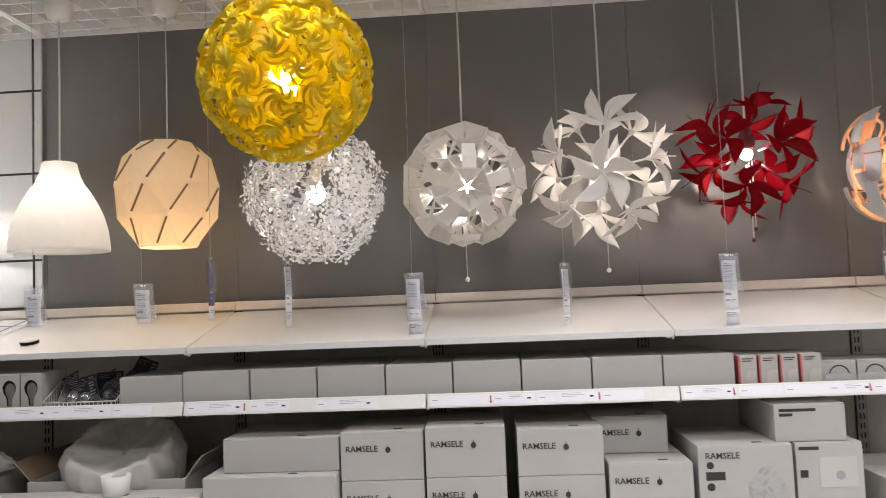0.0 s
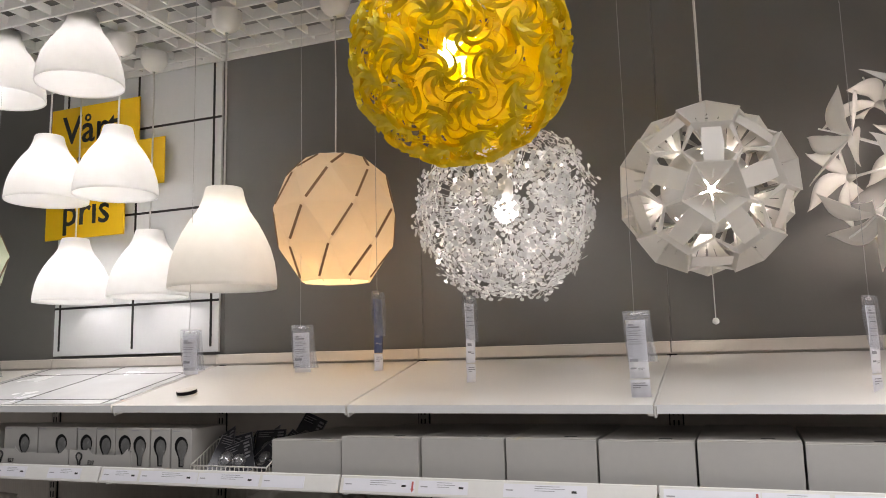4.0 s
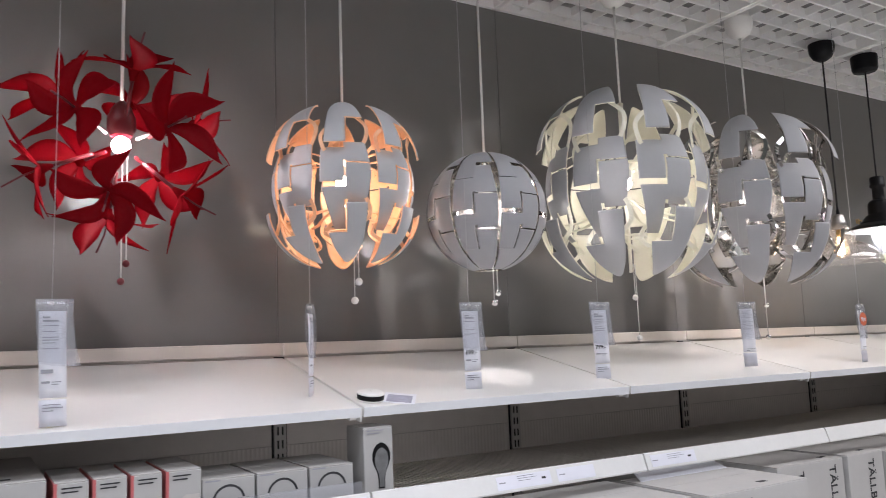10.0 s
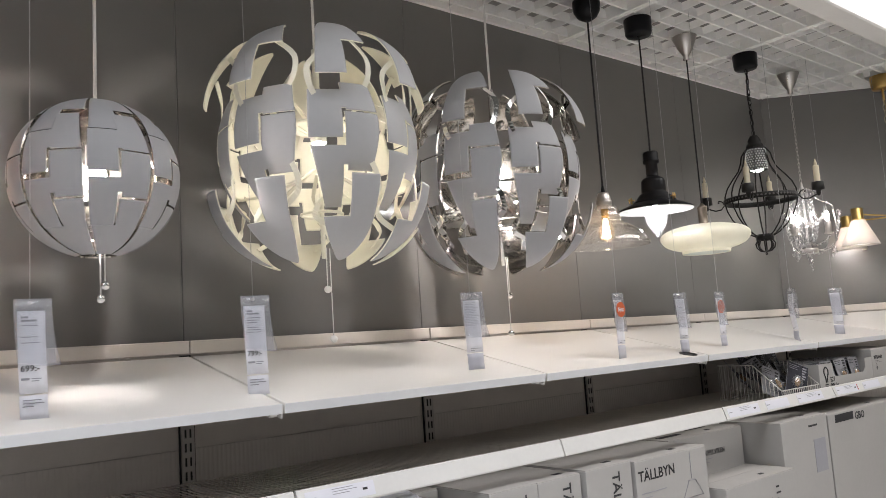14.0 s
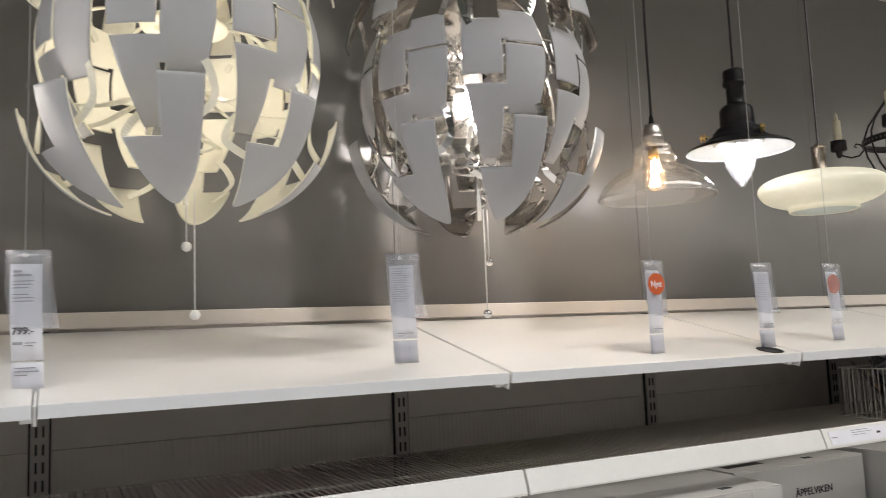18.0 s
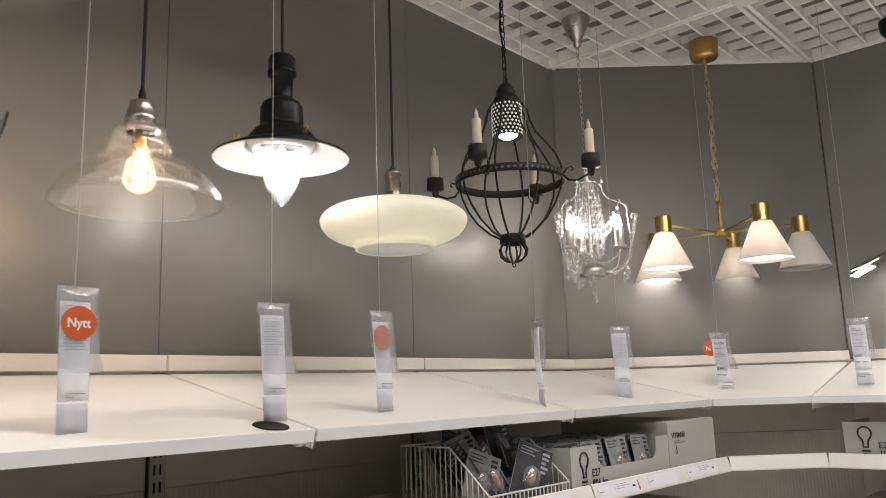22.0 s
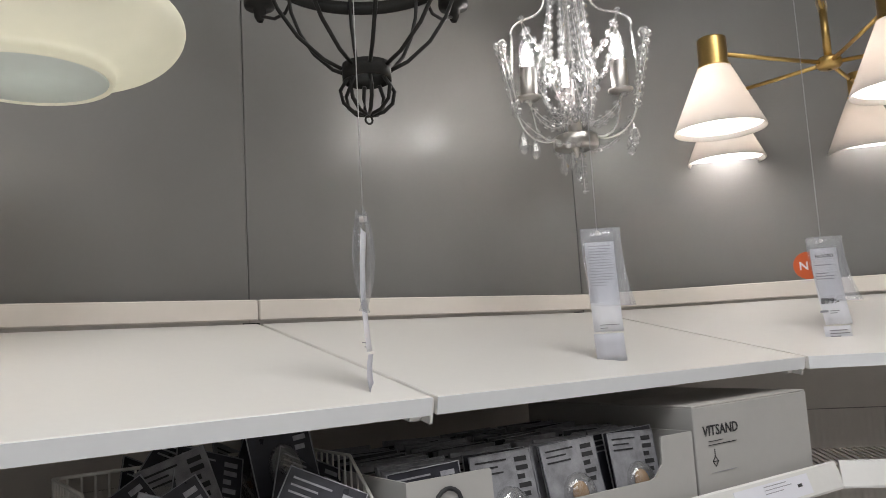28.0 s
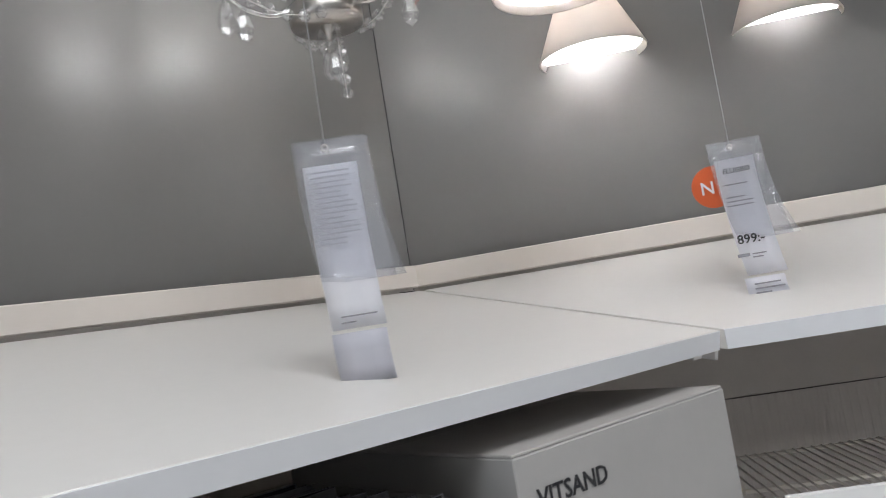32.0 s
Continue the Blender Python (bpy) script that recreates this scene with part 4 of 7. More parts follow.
def funnel_lamp(at, R, axis):
    """A white globe of twelve five-sided funnels, flat plates from cap to cap and bent webs between the plates, open in between."""
    lamp = thing("pendant_lamp", pose(*at), "white plastic globe pendant of slotted five-sided funnels joined by panels", "lamp")
    tan = math.tan(math.radians(36))
    ap, zr, za = 0.295 * R, 0.965 * R, 0.5 * R
    half = ap * tan

    def on_face(x, y):
        """A point of one slanting face of a funnel."""
        return Vector((x, y, za + (zr - za) * x / ap))

    def strip(x0, x1, f0, f1):
        return [on_face(x0, x0 * tan * f0), on_face(x0, x0 * tan * f1), on_face(x1, x1 * tan * f1), on_face(x1, x1 * tan * f0)]
    # a face with open seams to its neighbours and a short slot along its middle
    seam_ = 0.87
    plates = [strip(0.14 * ap, 0.42 * ap, -seam_, seam_), strip(0.42 * ap, 0.72 * ap, -seam_, -0.045), strip(0.42 * ap, 0.72 * ap, 0.045, seam_), strip(0.72 * ap, ap, -0.97, 0.97)]
    cap_me = mesh_of("cap_face", sheet(plates, Vector((0, 0, -0.0016))), WHITE_FACET)
    rim_me = mesh_of("rim", sheet([[(ap, -half, zr), (ap, half, zr), (ap - 0.02 * R, half * 0.94, zr - 0.1 * R), (ap - 0.02 * R, -half * 0.94, zr - 0.1 * R)]], Vector((-0.0016, 0, 0))), WHITE_FACET)
    # the flat plate between two neighbouring caps, a little below their rims
    tilt = math.radians(31.717)
    axis_m = Vector((math.sin(tilt), 0, math.cos(tilt)))
    side_m = Vector((math.cos(tilt), 0, -math.sin(tilt)))
    end = Vector((ap + 0.01 * R, 0, zr - 0.06 * R))
    reach, level = abs(end.dot(side_m)), end.dot(axis_m)
    w0, w1 = half * 0.47, half * 0.54

    def spot(u, y, drop=0.0):
        return side_m * (u * reach) + axis_m * (level - drop) + Vector((0, y, 0))
    panel_me = mesh_of("panel", sheet([[spot(-1, -w0), spot(0, -w1, -0.012 * R), spot(0, w1, -0.012 * R), spot(-1, w0)], [spot(0, -w1, -0.012 * R), spot(1, -w0), spot(1, w0), spot(0, w1, -0.012 * R)]], axis_m * -0.0016), WHITE_FACET)
    dirs = star(axis, 0.0)
    up = Vector((0.03, 0, 1))
    a0 = Vector(axis).normalized()
    # turn the star about its axis until one panel points up
    best = max((e for e in dirs if 0.3 < e.dot(a0) < 0.9), key=lambda e: e.dot(up))
    px = (best - a0 * best.dot(a0)).normalized()
    pu = (up - a0 * up.dot(a0)).normalized()
    ang = math.atan2(px.cross(pu).dot(a0), px.dot(pu))
    dirs = [(Matrix.Rotation(ang, 3, a0) @ e).normalized() for e in dirs]
    web_me = None
    for k, dd in enumerate(dirs):
        near = [e for e in dirs if 0.3 < e.dot(dd) < 0.9]
        x = (near[0] - dd * near[0].dot(dd)).normalized()
        m0 = Matrix((x, dd.cross(x), dd)).transposed().to_4x4()
        cap = part("cap", lathe([(0.008, za + 0.012), (0.0095, za + 0.012), (0.0095, za + 0.015), (0.008, za + 0.015)], 10, closed=True), WHITE_FACET, lamp, at=m0)
        for i in range(5):
            t = Matrix.Rotation(TAU * i / 5, 4, "Z")
            part("cap_face", cap_me, (), cap, at=t)
            part("rim", rim_me, (), cap, at=t)
        for e in near:
            if dirs.index(e) > k:
                x = (e - dd * e.dot(dd)).normalized()
                pm = Matrix((x, dd.cross(x), dd)).transposed().to_4x4()
                part("panel", panel_me, (), lamp, at=pm)
                for g in near:
                    # one web for each trio of caps: three folded arms that meet a little below the surface
                    if dirs.index(g) > dirs.index(e) and 0.3 < g.dot(e) < 0.9:
                        c = (dd + e + g).normalized()
                        x3 = (dd - c * dd.dot(c)).normalized()
                        m3 = Matrix((x3, c.cross(x3), c)).transposed().to_4x4()
                        if web_me is None:
                            v = m3.to_3x3().transposed() @ (dd * (zr - 0.03 * R) + (c - dd * c.dot(dd)).normalized() * (ap / math.cos(math.radians(36))))
                            o, mid_, h0 = Vector((v.x * 1.04, 0, v.z)), Vector((0, 0, v.z - 0.075 * R)), 0.038 * R
                            arms = []
                            for q in range(3):
                                rot = Matrix.Rotation(TAU * q / 3, 3, "Z")
                                for sgn in (-1, 1):
                                    arms.append([rot @ o, rot @ mid_, rot @ (mid_ + Vector((0, sgn * h0 * 0.3, -0.02 * R))), rot @ (o + Vector((-0.03 * R, sgn * h0, -0.03 * R)))])
                            web_me = mesh_of("web", weld(sheet(arms, Vector((0, 0, -0.0014)))), WHITE_FACET)
                        part("web", web_me, (), lamp, at=m3)
    # the collar that the pull cord runs through, in the lowest panel
    low = min(((p + q).normalized() for p in dirs for q in dirs if 0.3 < p.dot(q) < 0.9), key=lambda e: e.z)
    part("collar", lathe([(0.005, level - 0.004), (0.012, level - 0.003), (0.012, level + 0.004), (0.005, level + 0.005)], 10, closed=True), WHITE_PLASTIC, lamp, "collar of the pull cord", facing(low))
    # added light blocker: keeps the gaps dark, slits light only the funnel seams
    core = ball(0.52 * R, n=170)
    frames_ = []
    for e in dirs:
        x = next(g for g in dirs if 0.3 < g.dot(e) < 0.9)
        x = (x - e * x.dot(e)).normalized()
        frames_.append((e, x, e.cross(x)))

    def open_(q):
        """Whether a face of the core lies in the hole or the five slits under a funnel."""
        p = (sum((Vector(core["v"][i]) for i in q), Vector()) / len(q)).normalized()
        e, x, y = max(frames_, key=lambda f: f[0].dot(p))
        off = math.degrees(math.acos(min(1.0, p.dot(e))))
        if off < 3.0:
            return True
        az = math.degrees(math.atan2(p.dot(y), p.dot(x))) % 72 - 36
        return off < 13.5 and abs(math.radians(az)) * off < 1.7
    core["f"] = [q for q in core["f"] if not open_(q)]
    part("core", {**core, "m": [0] * len(core["f"])}, WHITE_PLASTIC, lamp, "added opaque ball that lets bulb light out only through slits")
    bulb(lamp, GLOW_WHITE2, 0, 0.03)
    hang(lamp, at, 0.085, r=0.0034)
    pull(lamp, [(0.0, -0.02, -0.2, -0.335)])
    return lamp


def gore(keep, R, lift, out, n, lat0, lat1, warp=None, across=20, step=2.5, thick=0.0042):
    """One of n gores of a globe, as a thin shell with the cells that keep(u, latitude) allows; outside slot 0, inside and rim slot 1."""
    rows_ = max(2, round((lat1 - lat0) / step))
    pts, nrm = [], []
    for i in range(rows_ + 1):
        lat = lat0 + (lat1 - lat0) * i / rows_
        for j in range(across + 1):
            u = j / across
            if warp:
                u = warp(u, lat)
            p, l = (u - 0.5) * TAU / n, math.radians(lat)
            d = Vector((math.cos(p) * math.cos(l), math.sin(p) * math.cos(l), math.sin(l)))
            pts.append(d * R + Vector((out, 0, lift)))
            nrm.append(d)
    C, k = across + 1, len(pts)
    v = pts + [p - d * thick for p, d in zip(pts, nrm)]
    f, m, sm, edges = [], [], [], {}
    for i in range(rows_):
        for j in range(across):
            lat = lat0 + (lat1 - lat0) * (i + 0.5) / rows_
            if not keep((j + 0.5) / across, lat):
                continue
            q = (i * C + j, i * C + j + 1, (i + 1) * C + j + 1, (i + 1) * C + j)
            f += [q, tuple(x + k for x in q[::-1])]
            m += [0, 1]
            sm += [True, True]
            for a, b in zip(q, q[1:] + q[:1]):
                edges[a, b] = True
    for a, b in list(edges):
        if (b, a) not in edges:
            f.append((b, a, a + k, b + k))
            m.append(1)
            sm.append(False)
    used = sorted({i for q in f for i in q})
    pos = {old: i for i, old in enumerate(used)}
    return {"v": [tuple(v[i]) for i in used], "f": [tuple(pos[i] for i in q) for q in f], "m": m, "s": sm}


def band(points, w, t):
    """A flat curved strip through points, w wide and t thick, flat towards the lamp's middle."""
    P = [Vector(p) for p in points]
    v, f = [], []
    for i, p in enumerate(P):
        d = (P[min(i + 1, len(P) - 1)] - P[max(i - 1, 0)]).normalized()
        nr = p.normalized()
        s_ = d.cross(nr).normalized() * (w / 2)
        e = s_.cross(d).normalized() * (t / 2)
        v += [p - s_ - e, p + s_ - e, p + s_ + e, p - s_ + e]
    for i in range(len(P) - 1):
        for j in range(4):
            f.append((4 * i + j, 4 * i + (j + 1) % 4, 4 * i + 4 + (j + 1) % 4, 4 * i + 4 + j))
    f += [(3, 2, 1, 0), tuple(4 * (len(P) - 1) + j for j in range(4))]
    return shape(v, f)


def shell_lamp(at, R, spread, label, outside, inside, strut, glow, n=8, turn=0.0, pulls=(), ball_mat=None, mid=0.97):
    """A globe of n gores, each cut by stepped lines into an upper petal, two middle pieces and a lower petal; spread: how far the petals are drawn out (0: shut)."""
    lamp = thing("pendant_lamp", pose(*at, 0, 0, turn), label, "lamp")
    out, lift, P = 0.27 * spread * R, 0.34 * spread * R, 0.82 * R if spread else R
    TIP, STEP, HEAD = (74.0, 34.0, 7.0) if spread else (77.0, 43.5, 24.5)

    def low_warp(u, l):
        """A petal that narrows in a curve towards a rounded tip."""
        k = max(0.0, (abs(l) - STEP + 4) / (TIP - STEP + 4))
        half = 0.43 * math.sqrt(max(0.0, 1 - k ** 2.6)) if spread else 0.46
        return 0.5 + 0.08 * k + (u - 0.5) * 2 * half

    def low_keep(u, l):
        return l < -STEP or (u > 0.5 and l < -HEAD)

    def flip(f):
        """The same, turned half round in its own plane."""
        return lambda u, l: 1 - f(1 - u, -l)

    def mid_warp(u, l):
        lo = (0.065 if spread else 0.03) + max(0.0, (-6 - l) / 38) * 0.17 * (1 if spread else 0)
        hi = (0.935 if spread else 0.97) - max(0.0, (l - 4) / 22) * 0.06 - (max(0.0, (-l - 2) / 24) * 0.08 if spread else 0.0)
        return lo + u * (hi - lo)
    top_l, top_r = (21.0, 26.0) if spread else (24.0, 39.0)

    def up_mid(u, l):
        return (l < (top_l if u < 0.5 else top_r)) and (l > -6.0 if u < 0.47 else l > 8.6 if u > 0.53 else l > 10.0)

    def low_mid(u, l):
        if l < (-44 if u < 0.46 else -23.0 if u > 0.54 else -20.0):
            return False
        return l < -9.5 if u < 0.5 else l < 7.6
    dn = gore(low_keep, P, -lift, out, n, -TIP, -HEAD, low_warp, 24, 1.5, 0.0034)
    up = gore(lambda u, l: low_keep(1 - u, -l), P, lift, out, n, HEAD, TIP, flip(low_warp), 24, 1.5, 0.0034)
    mu = gore(up_mid, R * mid, 0, 0, n, -6, top_r, mid_warp, 30, 1.0, 0.0034)
    ml = gore(low_mid, R * mid, 0, 0, n, -44, 8, mid_warp, 30, 1.0, 0.0034)
    ru, rd = mesh_of("upper_petal", up, outside, inside), mesh_of("lower_petal", dn, outside, inside)
    ra, rb = mesh_of("middle_shell", mu, outside, inside), mesh_of("middle_shell", ml, outside, inside)

    def on(lat, u, r=0.975, s=0.0):
        p, l, q = (u - 0.5) * TAU / n, math.radians(lat), R + (P - R) * abs(s)
        return Vector((math.cos(p) * math.cos(l) * q * r + out * abs(s), math.sin(p) * math.cos(l) * q * r, math.sin(l) * q * r + lift * s))
    def bowed(pts):
        """More points on a smooth run through the given ones."""
        q = [Vector(p) for p in pts]
        res = []
        for i in range(len(q) - 1):
            a_, b_, c_, d_ = q[max(i - 1, 0)], q[i], q[i + 1], q[min(i + 2, len(q) - 1)]
            for j in range(5):
                x = j / 5
                res.append(0.5 * (2 * b_ + (c_ - a_) * x + (2 * a_ - 5 * b_ + 4 * c_ - d_) * x * x + (3 * b_ - a_ - 3 * c_ + d_) * x ** 3))
        return res + [q[-1]]
    w = 0.05 * R
    # each petal hangs on two bowed arms; a link runs on from the middle shell to the spine
    arms = [band(bowed([on(14, 0.22, 0.93), on(18, 0.08, 0.95, 0.25), on(24, 0.0, 0.955, 0.6), on(28, 0.2, 0.95, 1)]), w, 0.003),
            band(bowed([on(20, 0.75, 0.93), on(27, 0.93, 0.95, 0.25), on(35, 1.0, 0.955, 0.6), on(42, 0.7, 0.95, 1)]), w, 0.003),
            band(bowed([on(-14, 0.78, 0.93), on(-18, 0.92, 0.95, -0.25), on(-24, 1.0, 0.955, -0.6), on(-28, 0.8, 0.95, -1)]), w, 0.003),
            band(bowed([on(-38, 0.25, 0.93), on(-40, 0.08, 0.95, -0.25), on(-42, 0.0, 0.955, -0.6), on(-44, 0.3, 0.95, -1)]), w, 0.003)]
    inner = [band(bowed([(0.03, 0, 0.05), (R * 0.4, 0.02 * R, 0.36 * R), tuple(on(30, 0.5, 0.74)), tuple(on(16, 0.5, 0.92))]), w * 0.8, 0.003),
             band(bowed([(0.03, 0, -0.05), (R * 0.4, -0.02 * R, -0.36 * R), tuple(on(-36, 0.3, 0.74)), tuple(on(-30, 0.25, 0.92))]), w * 0.8, 0.003)]
    rs = [mesh_of("strut", a, strut) for a in arms + inner]
    for i in range(n):
        m = Matrix.Rotation(TAU * i / n, 4, "Z")
        a = part("upper_petal", ru, (), lamp, at=m)
        b = part("lower_petal", rd, (), lamp, at=m)
        part("middle_shell", ra, (), lamp, at=m)
        part("middle_shell", rb, (), lamp, at=m)
        if spread:
            for j, r_ in enumerate(rs):
                part("strut", r_, (), a if j in (0, 1, 4) else b)
    part("spine", tube([(0, 0, 0.06), (0, 0, R * (0.75 + 0.3 * spread))], 0.009, 10), strut, lamp)
    part("hub", lathe([(0.01, 0.075), (0.3 * R, 0.062), (0.31 * R, 0.066), (0.3 * R, 0.07), (0.012, 0.085)], 32), strut, lamp, "round hub above the bulb")
    part("lower_rod", tube([(0, 0, -0.05), (0, 0, -R * (0.85 + 0.2 * spread))], 0.006, 8), strut, lamp)
    part("lower_ring", tube([(0.2 * R * math.cos(TAU * i / 24), 0.2 * R * math.sin(TAU * i / 24), -0.62 * R) for i in range(24)], 0.004, 6, closed=True), strut, lamp, "ring that spreads the lower petals")
    bulb(lamp, glow, 0.01, 0.02)
    hang(lamp, at, R * (0.7 + 0.3 * spread), r=0.0036)
    if pulls:
        pull(lamp, pulls, ball_mat or WHITE_PLASTIC, 0.0095)
    return lamp


DIFFUSER = translucent("white_diffuser", (0.85, 0.84, 0.8), (0.95, 0.92, 0.85), 0.6, 0.5, 0.02)
GLOW_YEL = glowing("bulb_in_yellow_globe", (1.0, 0.92, 0.8), 420)
GLOW_MASK = glowing("bulb_in_paper_globe", (1.0, 0.97, 0.94), 32)
GLOW_WHITE2 = glowing("bulb_in_panel_globe", (1.0, 0.93, 0.84), 330)
GLOW_LILY = glowing("bulb_in_lily_globe", (1.0, 0.9, 0.82), 48)
GLOW_RED = glowing("bulb_in_red_globe", (1.0, 0.88, 0.86), 150)
GLOW_COPPER = glowing("bulb_in_copper_globe", (1.0, 0.84, 0.64), 52)
GLOW_SHELL = glowing("bulb_in_shell_globe", (1.0, 0.92, 0.82), 50)
GLOW_SHELL2 = glowing("bulb_in_mirror_globe", (1.0, 0.95, 0.9), 330)
GLOW_MELODI = glowing("bulb_in_bell", (0.98, 0.98, 1.0), 38)
GLOW_MELODI_DIM = glowing("bulb_in_large_bell", (1.0, 0.92, 0.8), 22)
GLOW_PAPER = glowing("bulb_in_paper_shade", (1.0, 0.72, 0.42), 32)

# cascade of small bell lamps by the white board
for (x, y, z) in ((-2.03, 2.92, 1.83), (-2.39, 2.925, 1.828), (-2.03, 2.75, 2.174), (-2.35, 2.75, 2.182), (-2.055, 2.60, 2.527), (-2.415, 2.60, 2.532)):
    bell_lamp((x, y, z), 0.278, "small opal white plastic bell pendant, lit, in a hanging cascade", GLOW_MELODI, 0.028, group="bell lamp cascade", squash=0.9)
bell_lamp((-1.569, 2.74, 1.822), 0.336, "large opal white plastic bell pendant, dimly lit", GLOW_MELODI_DIM, 0.03)
facet_lamp((-1.178, 2.775, 2.012), "cream folded-paper globe pendant, lit warm", CREAM_PAPER, GLOW_PAPER, 0.389)
facet_lamp((-2.74, 2.70, 1.98), "pale greenish folded-paper globe pendant", GREENISH_PAPER, glowing("bulb_in_green_paper", (1.0, 0.95, 0.8), 10), 0.36)
pinwheel_lamp((-0.622, 2.40, 2.318), 0.254)
paper_flower_lamp((-0.615, 2.72, 1.985), 0.252)
funnel_lamp((-0.089, 2.745, 1.995), 0.219, (0.122, -0.973, -0.194))
flower_lamp((0.402, 2.765, 2.03), 0.262, "white pendant of large open lily flowers on stalks", WHITE_PETAL, WHITE_PLASTIC, GLOW_LILY, 3, (-0.122, -0.97, -0.211), 0.2, 0.026, [(0.0, -0.03, -0.02, -0.358)])
flower_lamp((0.9, 2.76, 2.055), 0.235, "dark red pendant of lily flowers on stalks", RED_PETAL, material("dark_red_stalk", (0.12, 0.006, 0.01), 0.4), GLOW_RED, 8, (-0.231, -0.625, -0.745), 0.7, 0.02, [(0.0, -0.02, -0.02, -0.30), (0.01, -0.02, -0.02, -0.262)])
shell_lamp((1.425, 2.755, 1.998), 0.183, 0.85, "white shell globe pendant with copper inside, half open", SHELL_WHITE, COPPER_IN, COPPER_IN, GLOW_COPPER, turn=22.5, pulls=[(-0.0, -0.03, -0.15, -0.285), (0.016, -0.03, -0.15, -0.238)])
shell_lamp((1.86, 2.757, 1.962), 0.168, 0.0, "pale grey shell globe pendant with mirror inside, shut", MATT_SHELL, CHROME_IN, CHROME, GLOW_SHELL2, pulls=[(0.0, -0.02, -0.15, -0.254), (0.006, -0.03, -0.15, -0.228)], ball_mat=CHROME, mid=1.0)
shell_lamp((2.41, 2.765, 2.078), 0.262, 1.0, "large white shell globe pendant with cream inside, open", SHELL_WHITE, CREAM_IN, CREAM_IN, GLOW_SHELL, turn=28.4, pulls=[(0.012, -0.01, -0.25, -0.48), (-0.006, -0.01, -0.25, -0.355)])
shell_lamp((3.03, 2.757, 2.064), 0.262, 1.0, "large pale grey shell globe pendant with mirror inside, open", MATT_SHELL, CHROME_IN, CHROME, GLOW_SHELL2, turn=30.5, pulls=[(0.0, -0.01, -0.25, -0.48), (0.017, -0.01, -0.25, -0.366)], ball_mat=CHROME)


def glass_pendant(at):
    """A clear blown-glass shade with a filament bulb; at: the middle of its rim."""
    lamp = thing("pendant_lamp", pose(*at), "clear blown-glass pendant with a filament bulb", "lamp")
    prof = [(0.145, 0.0), (0.1455, 0.004), (0.142, 0.014), (0.128, 0.036), (0.108, 0.054), (0.086, 0.068), (0.066, 0.078), (0.055, 0.083), (0.052, 0.088), (0.055, 0.094), (0.054, 0.104), (0.05, 0.112), (0.047, 0.118), (0.048, 0.124), (0.044, 0.134), (0.034, 0.142), (0.026, 0.146)]
    part("shade", lathe(prof + [(r - 0.003, z - 0.0015) for r, z in prof[::-1]], 56, closed=True), SHADE_GLASS, lamp, "clear glass shade")
    part("rim", tube([(0.1445 * math.cos(TAU * i / 56), 0.1445 * math.sin(TAU * i / 56), 0.001) for i in range(56)], 0.0022, 6, closed=True), SHADE_GLASS, lamp)
    part("holder", lathe([(0.024, 0.128), (0.027, 0.15), (0.0275, 0.158), (0.0245, 0.16), (0.0235, 0.172), (0.02, 0.178), (0.0195, 0.186), (0.008, 0.19)], 24), NICKEL, lamp, "nickel lamp holder")
    part("grip", lathe([(0.008, 0.186), (0.0065, 0.2), (0.004, 0.212)], 12), BLACK_PAINT, lamp)
    hang(lamp, at, 0.205, "cup", BLACK_CORD, BLACK_PAINT, 0.0034)
    b = part("bulb", lathe([(0.0004, 0.016), (0.012, 0.0175), (0.024, 0.026), (0.0295, 0.04), (0.028, 0.056), (0.021, 0.078), (0.0155, 0.098), (0.0135, 0.11)], 28), BULB_GLASS, lamp, "amber filament bulb")
    for i in range(5):
        a = TAU * i / 5
        part("filament", tube([(0.005 * math.cos(a), 0.005 * math.sin(a), 0.095), (0.011 * math.cos(a), 0.011 * math.sin(a), 0.032)], 0.0011, 6), FILAMENT, b)
    part("bulb_base", lathe([(0.0135, 0.106), (0.0137, 0.132), (0.005, 0.135)], 16), BRASS, b)
    return lamp


glass_pendant((3.545, 2.762, 1.862))


